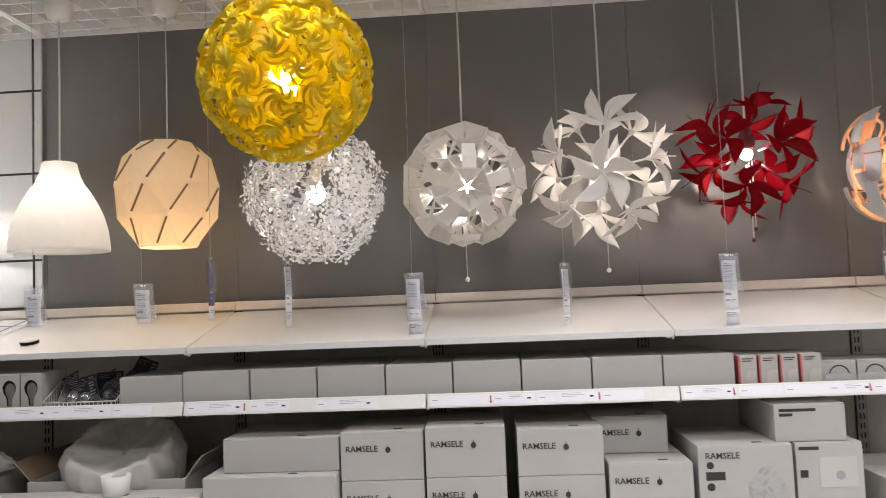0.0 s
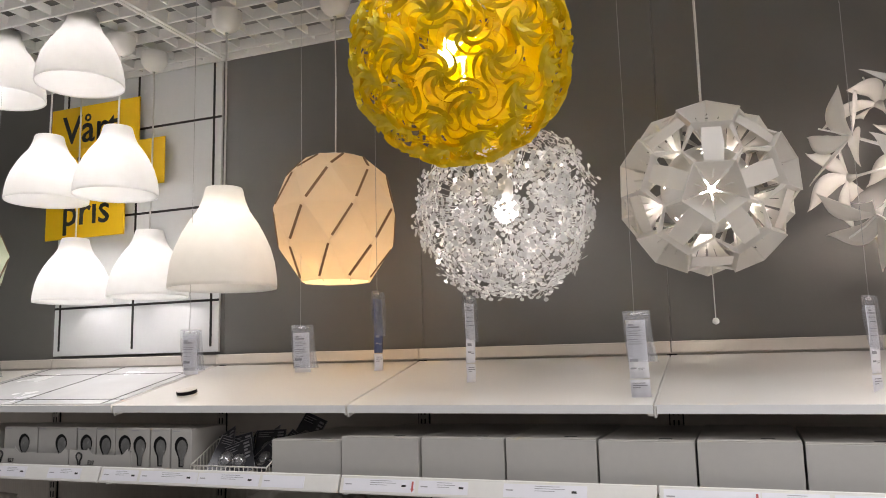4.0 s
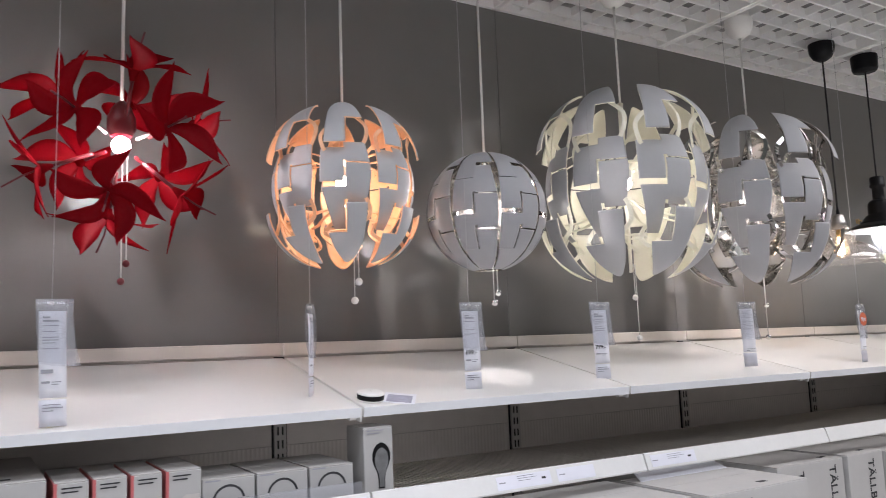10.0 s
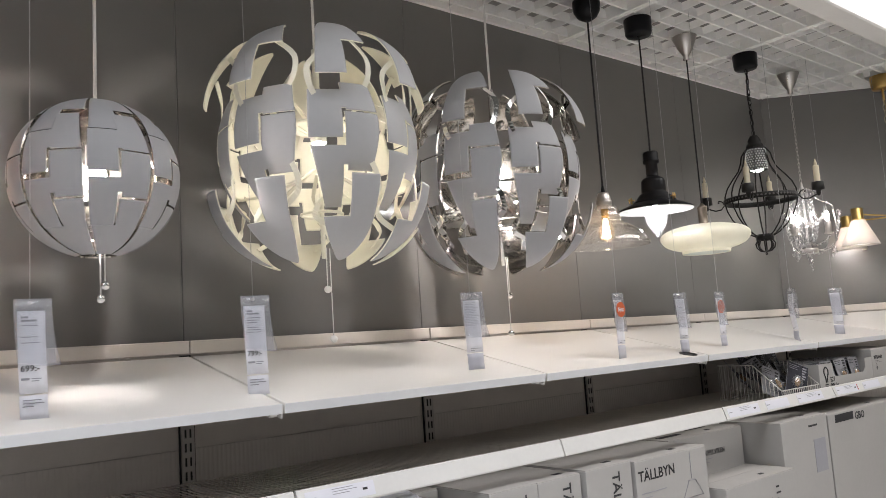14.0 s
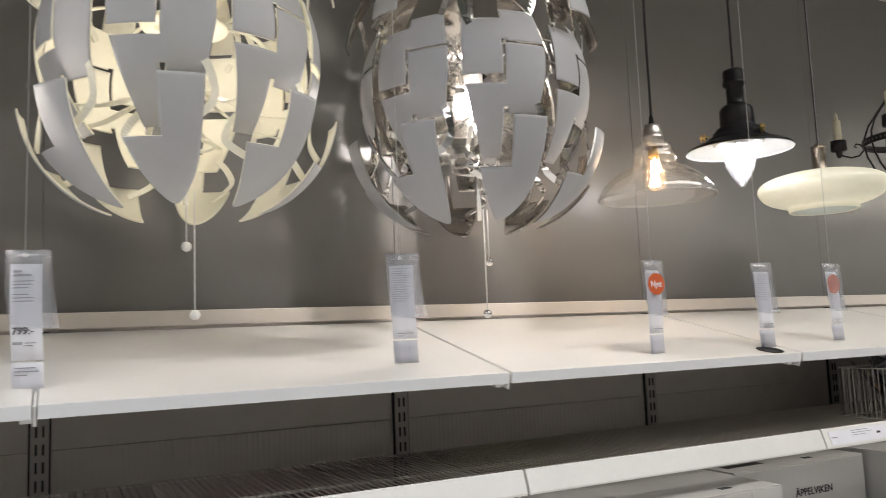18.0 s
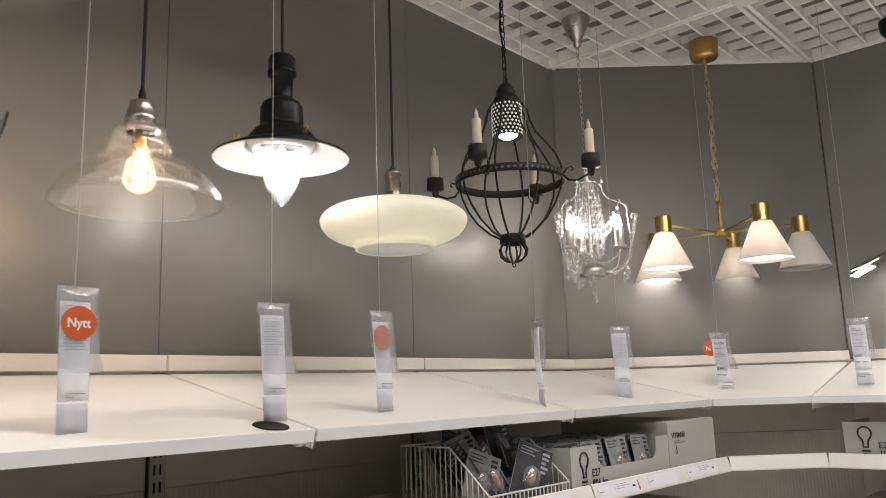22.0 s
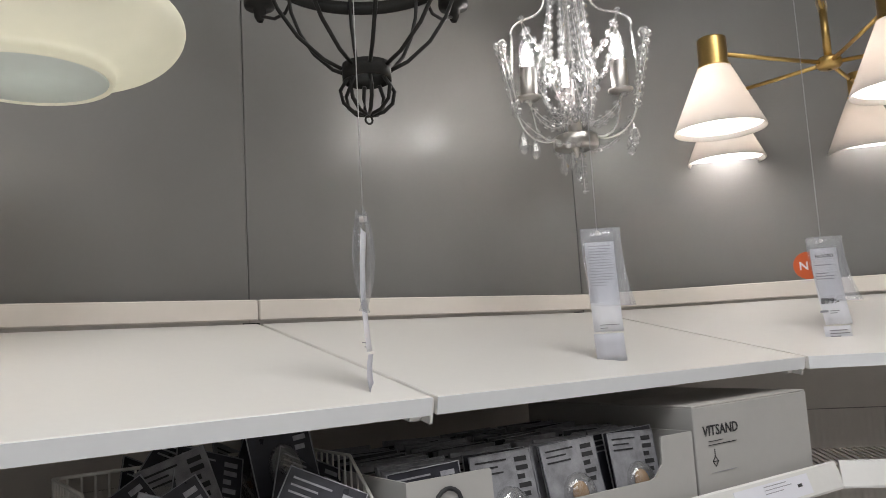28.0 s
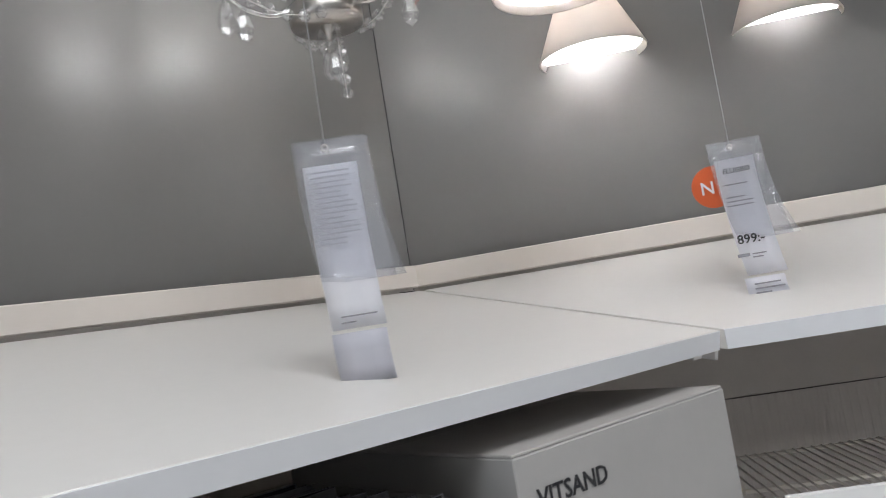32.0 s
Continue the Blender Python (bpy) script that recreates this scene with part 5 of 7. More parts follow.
def ship_pendant(at):
    """A black enamel pendant with a wide white-lined brim and a clear glass cone; at: the middle of its brim."""
    lamp = thing("pendant_lamp", pose(*at), "black enamel pendant with a wide brim and a clear glass cone", "lamp")
    brim = [(0.139, 0.0), (0.1395, 0.003), (0.136, 0.006), (0.11, 0.018), (0.08, 0.029), (0.07, 0.034)]
    part("brim", join(lathe(brim, 48), slot(lathe([(r - 0.001, z - 0.0018) for r, z in brim], 48), 1)), (BLACK_PAINT, WHITE_ENAMEL), lamp, "black brim, white underneath")
    part("body", lathe([(0.082, 0.026), (0.079, 0.034), (0.068, 0.04), (0.066, 0.048), (0.058, 0.056), (0.057, 0.06), (0.046, 0.066), (0.0455, 0.072), (0.0445, 0.108), (0.041, 0.118), (0.032, 0.125), (0.0245, 0.128), (0.0225, 0.132), (0.0222, 0.176), (0.0295, 0.18), (0.0305, 0.19), (0.0285, 0.192), (0.0285, 0.218), (0.025, 0.224), (0.008, 0.226)], 36), BLACK_PAINT, lamp, "stepped black enamel housing")
    part("inner_rim", lathe([(0.07, 0.032), (0.066, 0.02), (0.058, 0.016), (0.05, 0.02), (0.045, 0.03)], 32), WHITE_ENAMEL, lamp)
    cone = [(0.0005, -0.1), (0.006, -0.1), (0.0085, -0.096), (0.011, -0.092), (0.021, -0.078), (0.034, -0.055), (0.0415, -0.03), (0.0435, -0.008), (0.042, 0.012), (0.04, 0.028)]
    part("glass_cone", lathe(cone + [(max(0.0003, r - 0.002), z + 0.0015) for r, z in cone[::-1]], 36, closed=True), FROST_GLASS, lamp, "clear glass cone")
    part("bulb", lathe([(0.0004, -0.055), (0.004, -0.05), (0.0065, -0.03), (0.0075, 0.0), (0.007, 0.02)], 20), GLOW_SHIP, lamp, "glowing bulb")
    for a in (2.5, 4.6, 0.4):
        part("brass_screw", join(tube([(0.088 * math.cos(a), 0.088 * math.sin(a), 0.028), (0.088 * math.cos(a), 0.088 * math.sin(a), 0.052)], 0.0028, 8), tube([(0.076 * math.cos(a), 0.076 * math.sin(a), 0.042), (0.1 * math.cos(a), 0.1 * math.sin(a), 0.042)], 0.0028, 8), tube([(0.096 * math.cos(a), 0.096 * math.sin(a), 0.03), (0.096 * math.cos(a), 0.096 * math.sin(a), 0.05)], 0.0022, 8)), BRASS, lamp, "brass wing screw")
    hang(lamp, at, 0.22, "drum", BLACK_CORD, BLACK_PAINT, 0.0032)
    return lamp


WHITE_ENAMEL = material("white_enamel", (0.36, 0.36, 0.355), 0.25, vary=0.02)
FROST_GLASS = film("faintly_frosted_glass", (0.97, 0.97, 0.98), 0.05, 0.06, 0.05)
GLOW_SHIP = glowing("bulb_in_glass_cone", (0.98, 0.98, 0.97), 140)
ship_pendant((3.85, 2.765, 2.005))


def rounded(profile, steps=4):
    """A smoother run through (radius, z) rows."""
    out = []
    n = len(profile)
    for i in range(n - 1):
        p0, p1, p2, p3 = (profile[max(i - 1, 0)], profile[i], profile[i + 1], profile[min(i + 2, n - 1)])
        for j in range(steps):
            t = j / steps
            out.append(tuple(max(0.0004, 0.5 * (2 * b + (c - a) * t + (2 * a - 5 * b + 4 * c - d) * t * t + (3 * b - a - 3 * c + d) * t ** 3)) if k == 0 else 0.5 * (2 * b + (c - a) * t + (2 * a - 5 * b + 4 * c - d) * t * t + (3 * b - a - 3 * c + d) * t ** 3) for k, (a, b, c, d) in enumerate(zip(p0, p1, p2, p3))))
    return out + [profile[-1]]


def opal_dish(at):
    """A flat opal glass pendant; at: its underside's middle."""
    lamp = thing("pendant_lamp", pose(*at), "cream opal glass disc pendant with a nickel neck", "lamp")
    prof = [(0.084, 0.007), (0.0865, 0.003), (0.091, 0.0), (0.093, 0.004), (0.096, 0.014), (0.118, 0.02), (0.148, 0.032), (0.166, 0.048), (0.1735, 0.066), (0.169, 0.081), (0.15, 0.095), (0.118, 0.105), (0.08, 0.112), (0.04, 0.115), (0.018, 0.116)]
    part("shade", lathe(rounded(prof), 72), OPAL_GLASS, lamp, "cream opal glass shade")
    part("disc", lathe([(0.0005, 0.008), (0.084, 0.006), (0.0865, 0.003), (0.0845, 0.0015), (0.0005, 0.003)], 64), OPAL_DISC, lamp, "pale bluish glass disc underneath")
    part("neck", join(lathe([(0.0205, 0.113), (0.021, 0.117), (0.0185, 0.12), (0.0185, 0.18), (0.0195, 0.182), (0.0195, 0.188), (0.012, 0.192), (0.005, 0.202)], 24), *[lathe([(0.0185, z), (0.0192, z + 0.0012), (0.0185, z + 0.0024)], 24) for z in (0.14, 0.162)]), NECK_NICKEL, lamp, "brownish brushed nickel neck")
    part("bulb", ball(0.03, (0, 0, 0.07), 16), GLOW_OPAL, lamp, "glowing bulb")
    hang(lamp, at, 0.197, "cone", BLACK_CORD, NICKEL, 0.003)
    return lamp


NECK_NICKEL = material("brownish_nickel", (0.3, 0.25, 0.2), 0.28, metal=1, vary=0.12, scale=25)
OPAL_DISC = translucent("bluish_glass_disc", (0.66, 0.7, 0.7), (0.78, 0.82, 0.8), 0.36, 0.08, 0.12)
GLOW_OPAL = glowing("bulb_in_opal_glass", (1.0, 0.98, 0.86), 5.8)
opal_dish((4.18, 2.775, 1.852))


def chain(p0, p1, links, link_len, link_w, wire):
    """A chain of oval links, alternately turned."""
    out = []
    P0, P1 = Vector(p0), Vector(p1)
    for i in range(links):
        c = P0.lerp(P1, (i + 0.5) / links)
        L = link_len * 0.5
        pts = []
        for j in range(12):
            a = TAU * j / 12
            x, z = link_w * 0.5 * math.cos(a), L * math.sin(a)
            pts.append(c + (Vector((x, 0, z)) if i % 2 else Vector((0, x, z))))
        out.append(tube(pts, wire, 5, closed=True))
    return join(*out)


def cage_chandelier(at):
    """A black wrought-iron cage pendant with four ivory candles; at: the middle of its ring."""
    lamp = thing("chandelier", pose(*at), "black wrought-iron cage chandelier with ivory candles", "lamp")
    R = 0.15
    band = [(R, -0.011), (R + 0.003, -0.011), (R + 0.003, 0.011), (R, 0.011)]
    part("ring", lathe(band, 48, closed=True), IRON, lamp, "pierced black iron band")
    dots = []
    for i in range(60):
        a = TAU * i / 60
        dots.append(moved(block(-0.0007, 0.0007, -0.0035, 0.0035, -0.0035, 0.0035), Matrix.Rotation(a, 4, "Z") @ Matrix.Translation((R + 0.0035, 0, 0)) @ Matrix.Rotation(math.pi / 4, 4, "X")))
    part("ring_pattern", join(*dots), IRON_LIGHT, lamp, "pattern of small lozenges")
    bars = []
    for i in range(8):
        a = TAU * (i + 0.5) / 8
        prof = [(0.028, 0.235), (0.045, 0.222), (0.06, 0.2), (0.066, 0.17), (0.08, 0.135), (0.108, 0.1), (0.133, 0.065), (0.146, 0.03), (0.148, 0.0), (0.142, -0.035), (0.125, -0.075), (0.098, -0.115), (0.062, -0.148), (0.036, -0.162)]
        part("bar", tube([(r * math.cos(a), r * math.sin(a), z) for r, z in prof], 0.0031, 7), IRON, lamp)
        pr2 = [(0.03, -0.178), (0.04, -0.195), (0.036, -0.213), (0.022, -0.226), (0.006, -0.23)]
        part("finial_bar", tube([(r * math.cos(a), r * math.sin(a), z) for r, z in pr2], 0.0031, 6), IRON, lamp)
    part("collar", lathe([(0.034, -0.155), (0.036, -0.155), (0.036, -0.18), (0.034, -0.18)], 28, closed=True), IRON, lamp)
    part("finial_ring", tube([(0.006 * math.cos(TAU * i / 10), 0, -0.238 + 0.006 * math.sin(TAU * i / 10)) for i in range(10)], 0.0018, 6, closed=True), IRON, lamp)
    part("crown", lathe([(0.036, 0.225), (0.038, 0.232), (0.034, 0.245), (0.026, 0.252), (0.028, 0.262), (0.022, 0.275), (0.016, 0.285), (0.006, 0.288)], 24), IRON, lamp)
    part("lantern", lathe([(0.041, 0.128), (0.043, 0.128), (0.042, 0.2), (0.041, 0.225), (0.034, 0.235), (0.033, 0.235), (0.04, 0.224), (0.041, 0.2)], 28, closed=True), IRON, lamp, "pierced black lantern sleeve")
    # raised lozenges with a faint glow imitate light coming through holes in the sleeve
    holes = []
    rng = random.Random(2)
    for j in range(9):
        for i in range(22):
            a = TAU * (i + 0.5 * (j % 2)) / 22
            holes.append(moved(block(-0.0005, 0.0012, -0.0028, 0.0028, -0.0028, 0.0028), Matrix.Rotation(a, 4, "Z") @ Matrix.Translation((0.0425, 0, 0.134 + j * 0.0105)) @ Matrix.Rotation(math.pi / 4, 4, "X")))
    part("lantern_glow_dots", join(*holes), LANTERN_GLOW, lamp, "glowing lozenges standing in for bulb light through the piercing")
    part("bulb", lathe([(0.0004, 0.122), (0.016, 0.124), (0.027, 0.131), (0.031, 0.145), (0.03, 0.18), (0.018, 0.21)], 24), GLOW_CAGE, lamp, "glowing bulb")
    for i in range(4):
        a = TAU * i / 4 + math.radians(17)
        m = Matrix.Rotation(a, 4, "Z")
        arm = [(0.152, 0, -0.002), (0.17, 0, -0.022), (0.195, 0, -0.024), (0.228, 0, -0.01), (0.232, 0, 0.006)]
        h = part("candle_arm", tube(arm, 0.003, 7), IRON, lamp, at=m)
        part("curl", tube([(0.155, 0.0, 0.0), (0.164, 0.004, 0.014), (0.176, 0.006, 0.018), (0.181, 0.006, 0.01), (0.175, 0.006, 0.006)], 0.0024, 6), IRON, h)
        part("cup", lathe([(0.005, -0.03), (0.009, -0.022), (0.011, -0.008), (0.0245, -0.006), (0.026, 0.0), (0.0245, 0.028), (0.022, 0.028), (0.01, 0.02)], 20), IRON, h, at=Matrix.Translation((0.232, 0, 0.012)))
        part("candle", lathe([(0.0125, 0.02), (0.012, 0.095), (0.0105, 0.099), (0.004, 0.1)], 16), CANDLE, h, "ivory candle sleeve", Matrix.Translation((0.232, 0, 0.012)))
        part("flame_bulb", lathe([(0.0045, 0.098), (0.0062, 0.106), (0.005, 0.116), (0.0015, 0.126), (0.0003, 0.128)], 12), CANDLE, h, "unlit flame-shaped tip", Matrix.Translation((0.232, 0, 0.012)))
    top = CEIL_Z - at[2] - 0.07
    hang(lamp, at, 0.285, "drum", None, BLACK_PAINT)
    part("chain", chain((0, 0, 0.285), (0, 0, top), 13, 0.032, 0.013, 0.0017), IRON, lamp, "black iron chain")
    part("cord", tube([(0.002, 0, 0.285), (0.012, 0.004, 0.36), (-0.008, 0.004, 0.46), (0.006, 0, top)], 0.003, 6), BLACK_CORD, lamp)
    return lamp


IRON = material("black_wrought_iron", (0.016, 0.015, 0.014), 0.5, spec=0.2, vary=0.3, scale=30, bump=0.3, bump_scale=120)
IRON_LIGHT = material("rubbed_iron", (0.10, 0.095, 0.09), 0.5, metal=0.4)
# glow that stands in for bulb light seen through the pierced sleeve
LANTERN_GLOW = glowing("painted_openwork_glow", (0.9, 0.95, 0.9), 0.07)
GLOW_CAGE = glowing("bulb_in_lantern", (0.93, 1.0, 0.93), 4)
cage_chandelier((4.622, 2.758, 2.095))


SILVER = material("pale_silver", (0.8, 0.79, 0.77), 0.25, metal=1, vary=0.1, scale=30)


def crystal_chandelier(at):
    """A small silver chandelier with glass bead strings; at: its bottom plate."""
    lamp = thing("chandelier", pose(*at), "small silver crystal chandelier with bead strings and candle bulbs", "lamp")
    rng = random.Random(6)
    up = Vector((0, 0, 1))
    part("plate", lathe([(0.003, -0.004), (0.04, -0.004), (0.041, 0.0), (0.041, 0.016), (0.038, 0.019), (0.004, 0.02)], 32), NICKEL, lamp, "brushed nickel bottom plate")
    part("knob", lathe([(0.0004, -0.022), (0.003, -0.021), (0.0045, -0.012), (0.008, -0.006), (0.008, -0.004)], 14), NICKEL, lamp)
    part("column", lathe([(0.012, 0.018), (0.013, 0.046), (0.011, 0.05), (0.0045, 0.054), (0.0045, 0.29), (0.01, 0.296), (0.012, 0.305), (0.007, 0.318), (0.004, 0.34)], 16), NICKEL, lamp)
    part("crown", tube([(0.038 * math.cos(TAU * i / 28), 0.038 * math.sin(TAU * i / 28), 0.3) for i in range(28)], 0.0024, 6, closed=True), SILVER, lamp, "silver crown ring")
    bead_me = mesh_of("bead", {**ball(0.0072, n=7), "s": False}, CRYSTAL)

    def beads(p, q, sag, count=12):
        """A sagging thread with a glass bead at every step."""
        P, Q, count = Vector(p), Vector(q), max(4, round(count * 0.72))
        line = [P.lerp(Q, i / count) - up * (sag * 4 * (i / count) * (1 - i / count)) for i in range(count + 1)]
        thread = part("bead_string", tube(line, 0.0007, 4), NICKEL, lamp, "string of clear glass beads")
        for c in line:
            part("bead", bead_me, (), thread, at=Matrix.Translation(c) @ Matrix.Rotation(rng.uniform(0, 3), 4, "X"))

    def drop(p, s=1.0):
        pr = [(0.0004, -0.042), (0.0075, -0.036), (0.0105, -0.027), (0.0075, -0.012), (0.002, 0.0)]
        part("crystal_drop", moved({**lathe([(r * s, z * s) for r, z in pr], 7, smooth=False), "s": False}, Matrix.Translation(p)), CRYSTAL, lamp, "faceted clear glass drop")

    def ray(a):
        return Vector((math.cos(a), math.sin(a), 0))

    def bent(rows):
        return [(r, 0, z) for r, z in rounded(rows, 5)]
    for i in range(3):
        a = TAU * i / 3 + math.radians(49)
        d, g = ray(a), ray(a + TAU / 6)
        m = Matrix.Rotation(a, 4, "Z")
        arm = part("arm", tube(bent([(0.038, 0.01), (0.06, 0.008), (0.08, 0.022), (0.088, 0.05), (0.094, 0.082)]), 0.0026, 8), SILVER, lamp, "curved silver arm", m)
        part("hoop", tube(bent([(0.038, 0.3), (0.046, 0.285), (0.052, 0.262), (0.07, 0.243), (0.1, 0.228), (0.118, 0.214), (0.124, 0.2), (0.122, 0.19)]) + bent([(0.124, 0.18), (0.128, 0.13), (0.125, 0.075), (0.115, 0.035), (0.095, 0.012), (0.065, 0.004), (0.04, 0.01)]), 0.0027, 8), SILVER, arm, "silver wire hoop with a shoulder")
        part("hook", tube(bent([(0.122, 0.07), (0.138, 0.11), (0.147, 0.15), (0.15, 0.178), (0.142, 0.187), (0.135, 0.18), (0.138, 0.172)]), 0.002, 7), SILVER, arm)
        part("drip_pan", lathe([(0.004, 0.078), (0.018, 0.08), (0.0225, 0.084), (0.022, 0.086), (0.013, 0.084)], 22), NICKEL, arm, at=Matrix.Translation((0.094, 0, 0)))
        part("candle_cup", lathe([(0.0145, 0.084), (0.0148, 0.138), (0.013, 0.14), (0.009, 0.14)], 20), NICKEL, arm, "nickel candle sleeve", Matrix.Translation((0.094, 0, 0)))
        b = part("bulb", lathe(rounded([(0.0105, 0.139), (0.013, 0.15), (0.0135, 0.163), (0.0105, 0.181), (0.005, 0.196), (0.0008, 0.204)], 3), 16), BULB_CLEAR, arm, "clear candle bulb", Matrix.Translation((0.094, 0, 0)))
        part("filament", lathe(rounded([(0.004, 0.14), (0.0075, 0.15), (0.0082, 0.16), (0.0055, 0.174), (0.0008, 0.186)], 3), 12), GLOW_CANDLE, b, "glowing core")
        # strings from the crown, a dense cone round the column
        for k, (r1, z1, n_) in enumerate(((0.03, 0.12, 15), (0.058, 0.115, 16), (0.066, 0.135, 15), (0.045, 0.13, 14))):
            o = ray(a + TAU / 12 + k * TAU / 12)
            beads(o * (0.034 if k % 2 else 0.02) + up * 0.298, o * r1 + up * z1, 0.006, n_)
            beads(o * r1 + up * z1, ray(a + TAU / 12 + (k + 1.6) * TAU / 12) * 0.03 + up * 0.055, 0.018, 8)
        beads(d * 0.1 + up * 0.232, g * 0.06 + up * 0.135, 0.03, 13)
        beads(d * 0.1 + up * 0.232, ray(a - TAU / 6) * 0.06 + up * 0.135, 0.03, 13)
        # swags from the drip pans to the column foot, strings along the hoop
        for o in (g, ray(a - TAU / 6)):
            beads(d * 0.1 + up * 0.078, o * 0.022 + up * 0.045, 0.024, 9)
        for k in (-0.05, 0.06):
            o = ray(a + k)
            beads(o * 0.15 + up * 0.178, o * 0.122 + up * 0.055, -0.002, 11)
        beads(d * 0.122 + up * 0.05, g * 0.04 - up * 0.004, 0.02, 9)
        drop(tuple(d * 0.112 + up * 0.02))
        drop(tuple(ray(a + 0.16) * 0.1 + up * 0.004), 0.9)
        drop(tuple(d * 0.047 + up * 0.318), 0.75)
        drop(tuple(d * 0.147 + up * 0.175), 0.6)
    drop((0.004, 0.0, -0.03), 0.9)
    drop((-0.008, 0.004, -0.008), 0.7)
    beads((0.008, -0.004, -0.004), (0.01, -0.004, -0.082), 0, count=7)
    rise = CEIL_Z - at[2]
    hang(lamp, at, 0.3, "cone", None, NICKEL)
    part("chain", chain((0, 0, 0.34), (0, 0, rise - 0.09), 24, 0.025, 0.010, 0.0011), NICKEL, lamp, "thin silver chain")
    return lamp


BULB_CLEAR = film("clear_candle_bulb", (0.99, 0.99, 0.98), 0.05, 0.04, 0.03)
GLOW_CANDLE = glowing("candle_bulb", (1.0, 0.96, 0.9), 135)
crystal_chandelier((5.083, 2.79, 1.873))


def brass_chandelier(at):
    """Five white fabric cones on brass arms; at: the hub."""
    lamp = thing("chandelier", pose(*at), "brass five-armed chandelier with white cone shades", "lamp")
    part("hub", lathe([(0.004, -0.014), (0.018, -0.012), (0.024, -0.006), (0.024, 0.006), (0.018, 0.011), (0.008, 0.013)], 20), BRASS, lamp)
    part("rod", tube([(0, 0, 0.01), (0, 0, 0.11)], 0.0075, 12), BRASS, lamp)
    part("fork", tube([(-0.012, 0, 0.135), (-0.006, 0, 0.117), (0, 0, 0.109), (0.006, 0, 0.117), (0.012, 0, 0.135)], 0.003, 6), BRASS, lamp)
    cone = [(0.084, -0.148), (0.0845, -0.146), (0.031, -0.026), (0.03, -0.0255)]
    shade_me = mesh_of("shade", lathe(cone + [(r - 0.0015, z) for r, z in cone[::-1]], 40, closed=True), FABRIC)
    cap_me = mesh_of("cap", lathe([(0.03, -0.026), (0.0305, -0.022), (0.027, -0.018), (0.0268, 0.03), (0.025, 0.033), (0.008, 0.0335), (0.007, 0.037), (0.001, 0.0375)], 24), BRASS)
    glow_me = mesh_of("bulb", ball(0.026, (0, 0, -0.09), 14), GLOW_BRASS)
    dead_me = mesh_of("bulb", ball(0.026, (0, 0, -0.09), 14), WHITE_PLASTIC)
    disc_me = mesh_of("diffuser", lathe([(0.0004, -0.138), (0.0785, -0.138)], 36), DIFFUSER_DOWN)
    for i in range(5):
        m = Matrix.Rotation(math.radians(230 + 72 * i), 4, "Z")
        a = part("arm", tube([(0.018, 0, 0), (0.13, 0, 0.004), (0.25, 0, 0.01)], 0.0042, 8), BRASS, lamp, at=m)
        s = part("shade", shade_me, (), a, "white cone shade", Matrix.Translation((0.262, 0, 0.006)))
        part("cap", cap_me, (), a, "brushed brass cap", Matrix.Translation((0.262, 0, 0.006)))
        part("bulb", dead_me if i == 1 else glow_me, (), a, "unlit bulb" if i == 1 else "glowing bulb", Matrix.Translation((0.262, 0, 0.006)))
        part("diffuser", disc_me, (), a, "frosted diffuser disc", Matrix.Translation((0.262, 0, 0.006)))
    hang(lamp, at, 0.11, "drum", None, BRASS)
    top = CEIL_Z - at[2] - 0.07
    part("upper_rod", tube([(0, 0, top + 0.02), (0, 0, top - 0.06)], 0.006, 8), BRASS, lamp)
    part("chain", join(chain((0, 0, 0.1), (0, 0, top - 0.05), 16, 0.036, 0.017, 0.002), chain((0.014, 0.01, 0.12), (0.006, 0.004, 0.3), 6, 0.036, 0.017, 0.002), chain((0.006, 0.004, 0.3), (-0.016, -0.012, top - 0.14), 8, 0.036, 0.017, 0.002)), PALE_BRASS, lamp, "looped brass chain")
    part("cord", tube([(0, 0, 0.08), (0.014, 0.006, 0.2), (-0.012, 0.004, 0.32), (0.012, -0.006, 0.42), (0, 0, top)], 0.0026, 6), material("gold_textile_cord", (0.45, 0.33, 0.15), 0.6), lamp)
    return lamp


PALE_BRASS = material("pale_brass_chain", (0.5, 0.42, 0.3), 0.32, metal=1, vary=0.15, scale=30)
GLOW_BRASS = glowing("bulb_in_cone", (1.0, 0.96, 0.92), 50)
DIFFUSER_DOWN = translucent("cone_diffuser", (0.9, 0.9, 0.9), (0.97, 0.97, 0.97), 0.85, 0.6, 0.0)
brass_chandelier((5.575, 2.556, 2.038))

# ---- things on the display shelf ----
def strip_bars(x0, z0, widths, pitch, h, y=-0.0012):
    """Rows of unreadable print as plain bars, downwards from z0."""
    out = []
    for i, w in enumerate(widths):
        if w:
            out.append(block(x0, x0 + w, y, y + 0.0006, z0 - i * pitch - h, z0 - i * pitch))
    return join(*out)


def bent_sheet(w, z0, z1, bow, y=0.0, thick=0.0004, x=0.0, sway=0.0, rows=8):
    """A hanging sheet from z0 down to z1, bowed forward by bow and swaying sideways by sway at the foot."""
    grid = []
    for i in range(rows):
        u = i / (rows - 1)
        z = z0 + (z1 - z0) * u
        yy = y - bow * math.sin(math.pi * u) + bow * 0.6 * u * u
        grid.append([(Vector((x + sway * u * u + t * w / 2, yy - 0.25 * bow * (1 - t * t), z)), Vector((0, -1, 0))) for t in (-1, -0.33, 0.33, 1)])
    return {**patch(grid, thick, 0), "s": True}


TAG_GROUP = "hanging price tags"


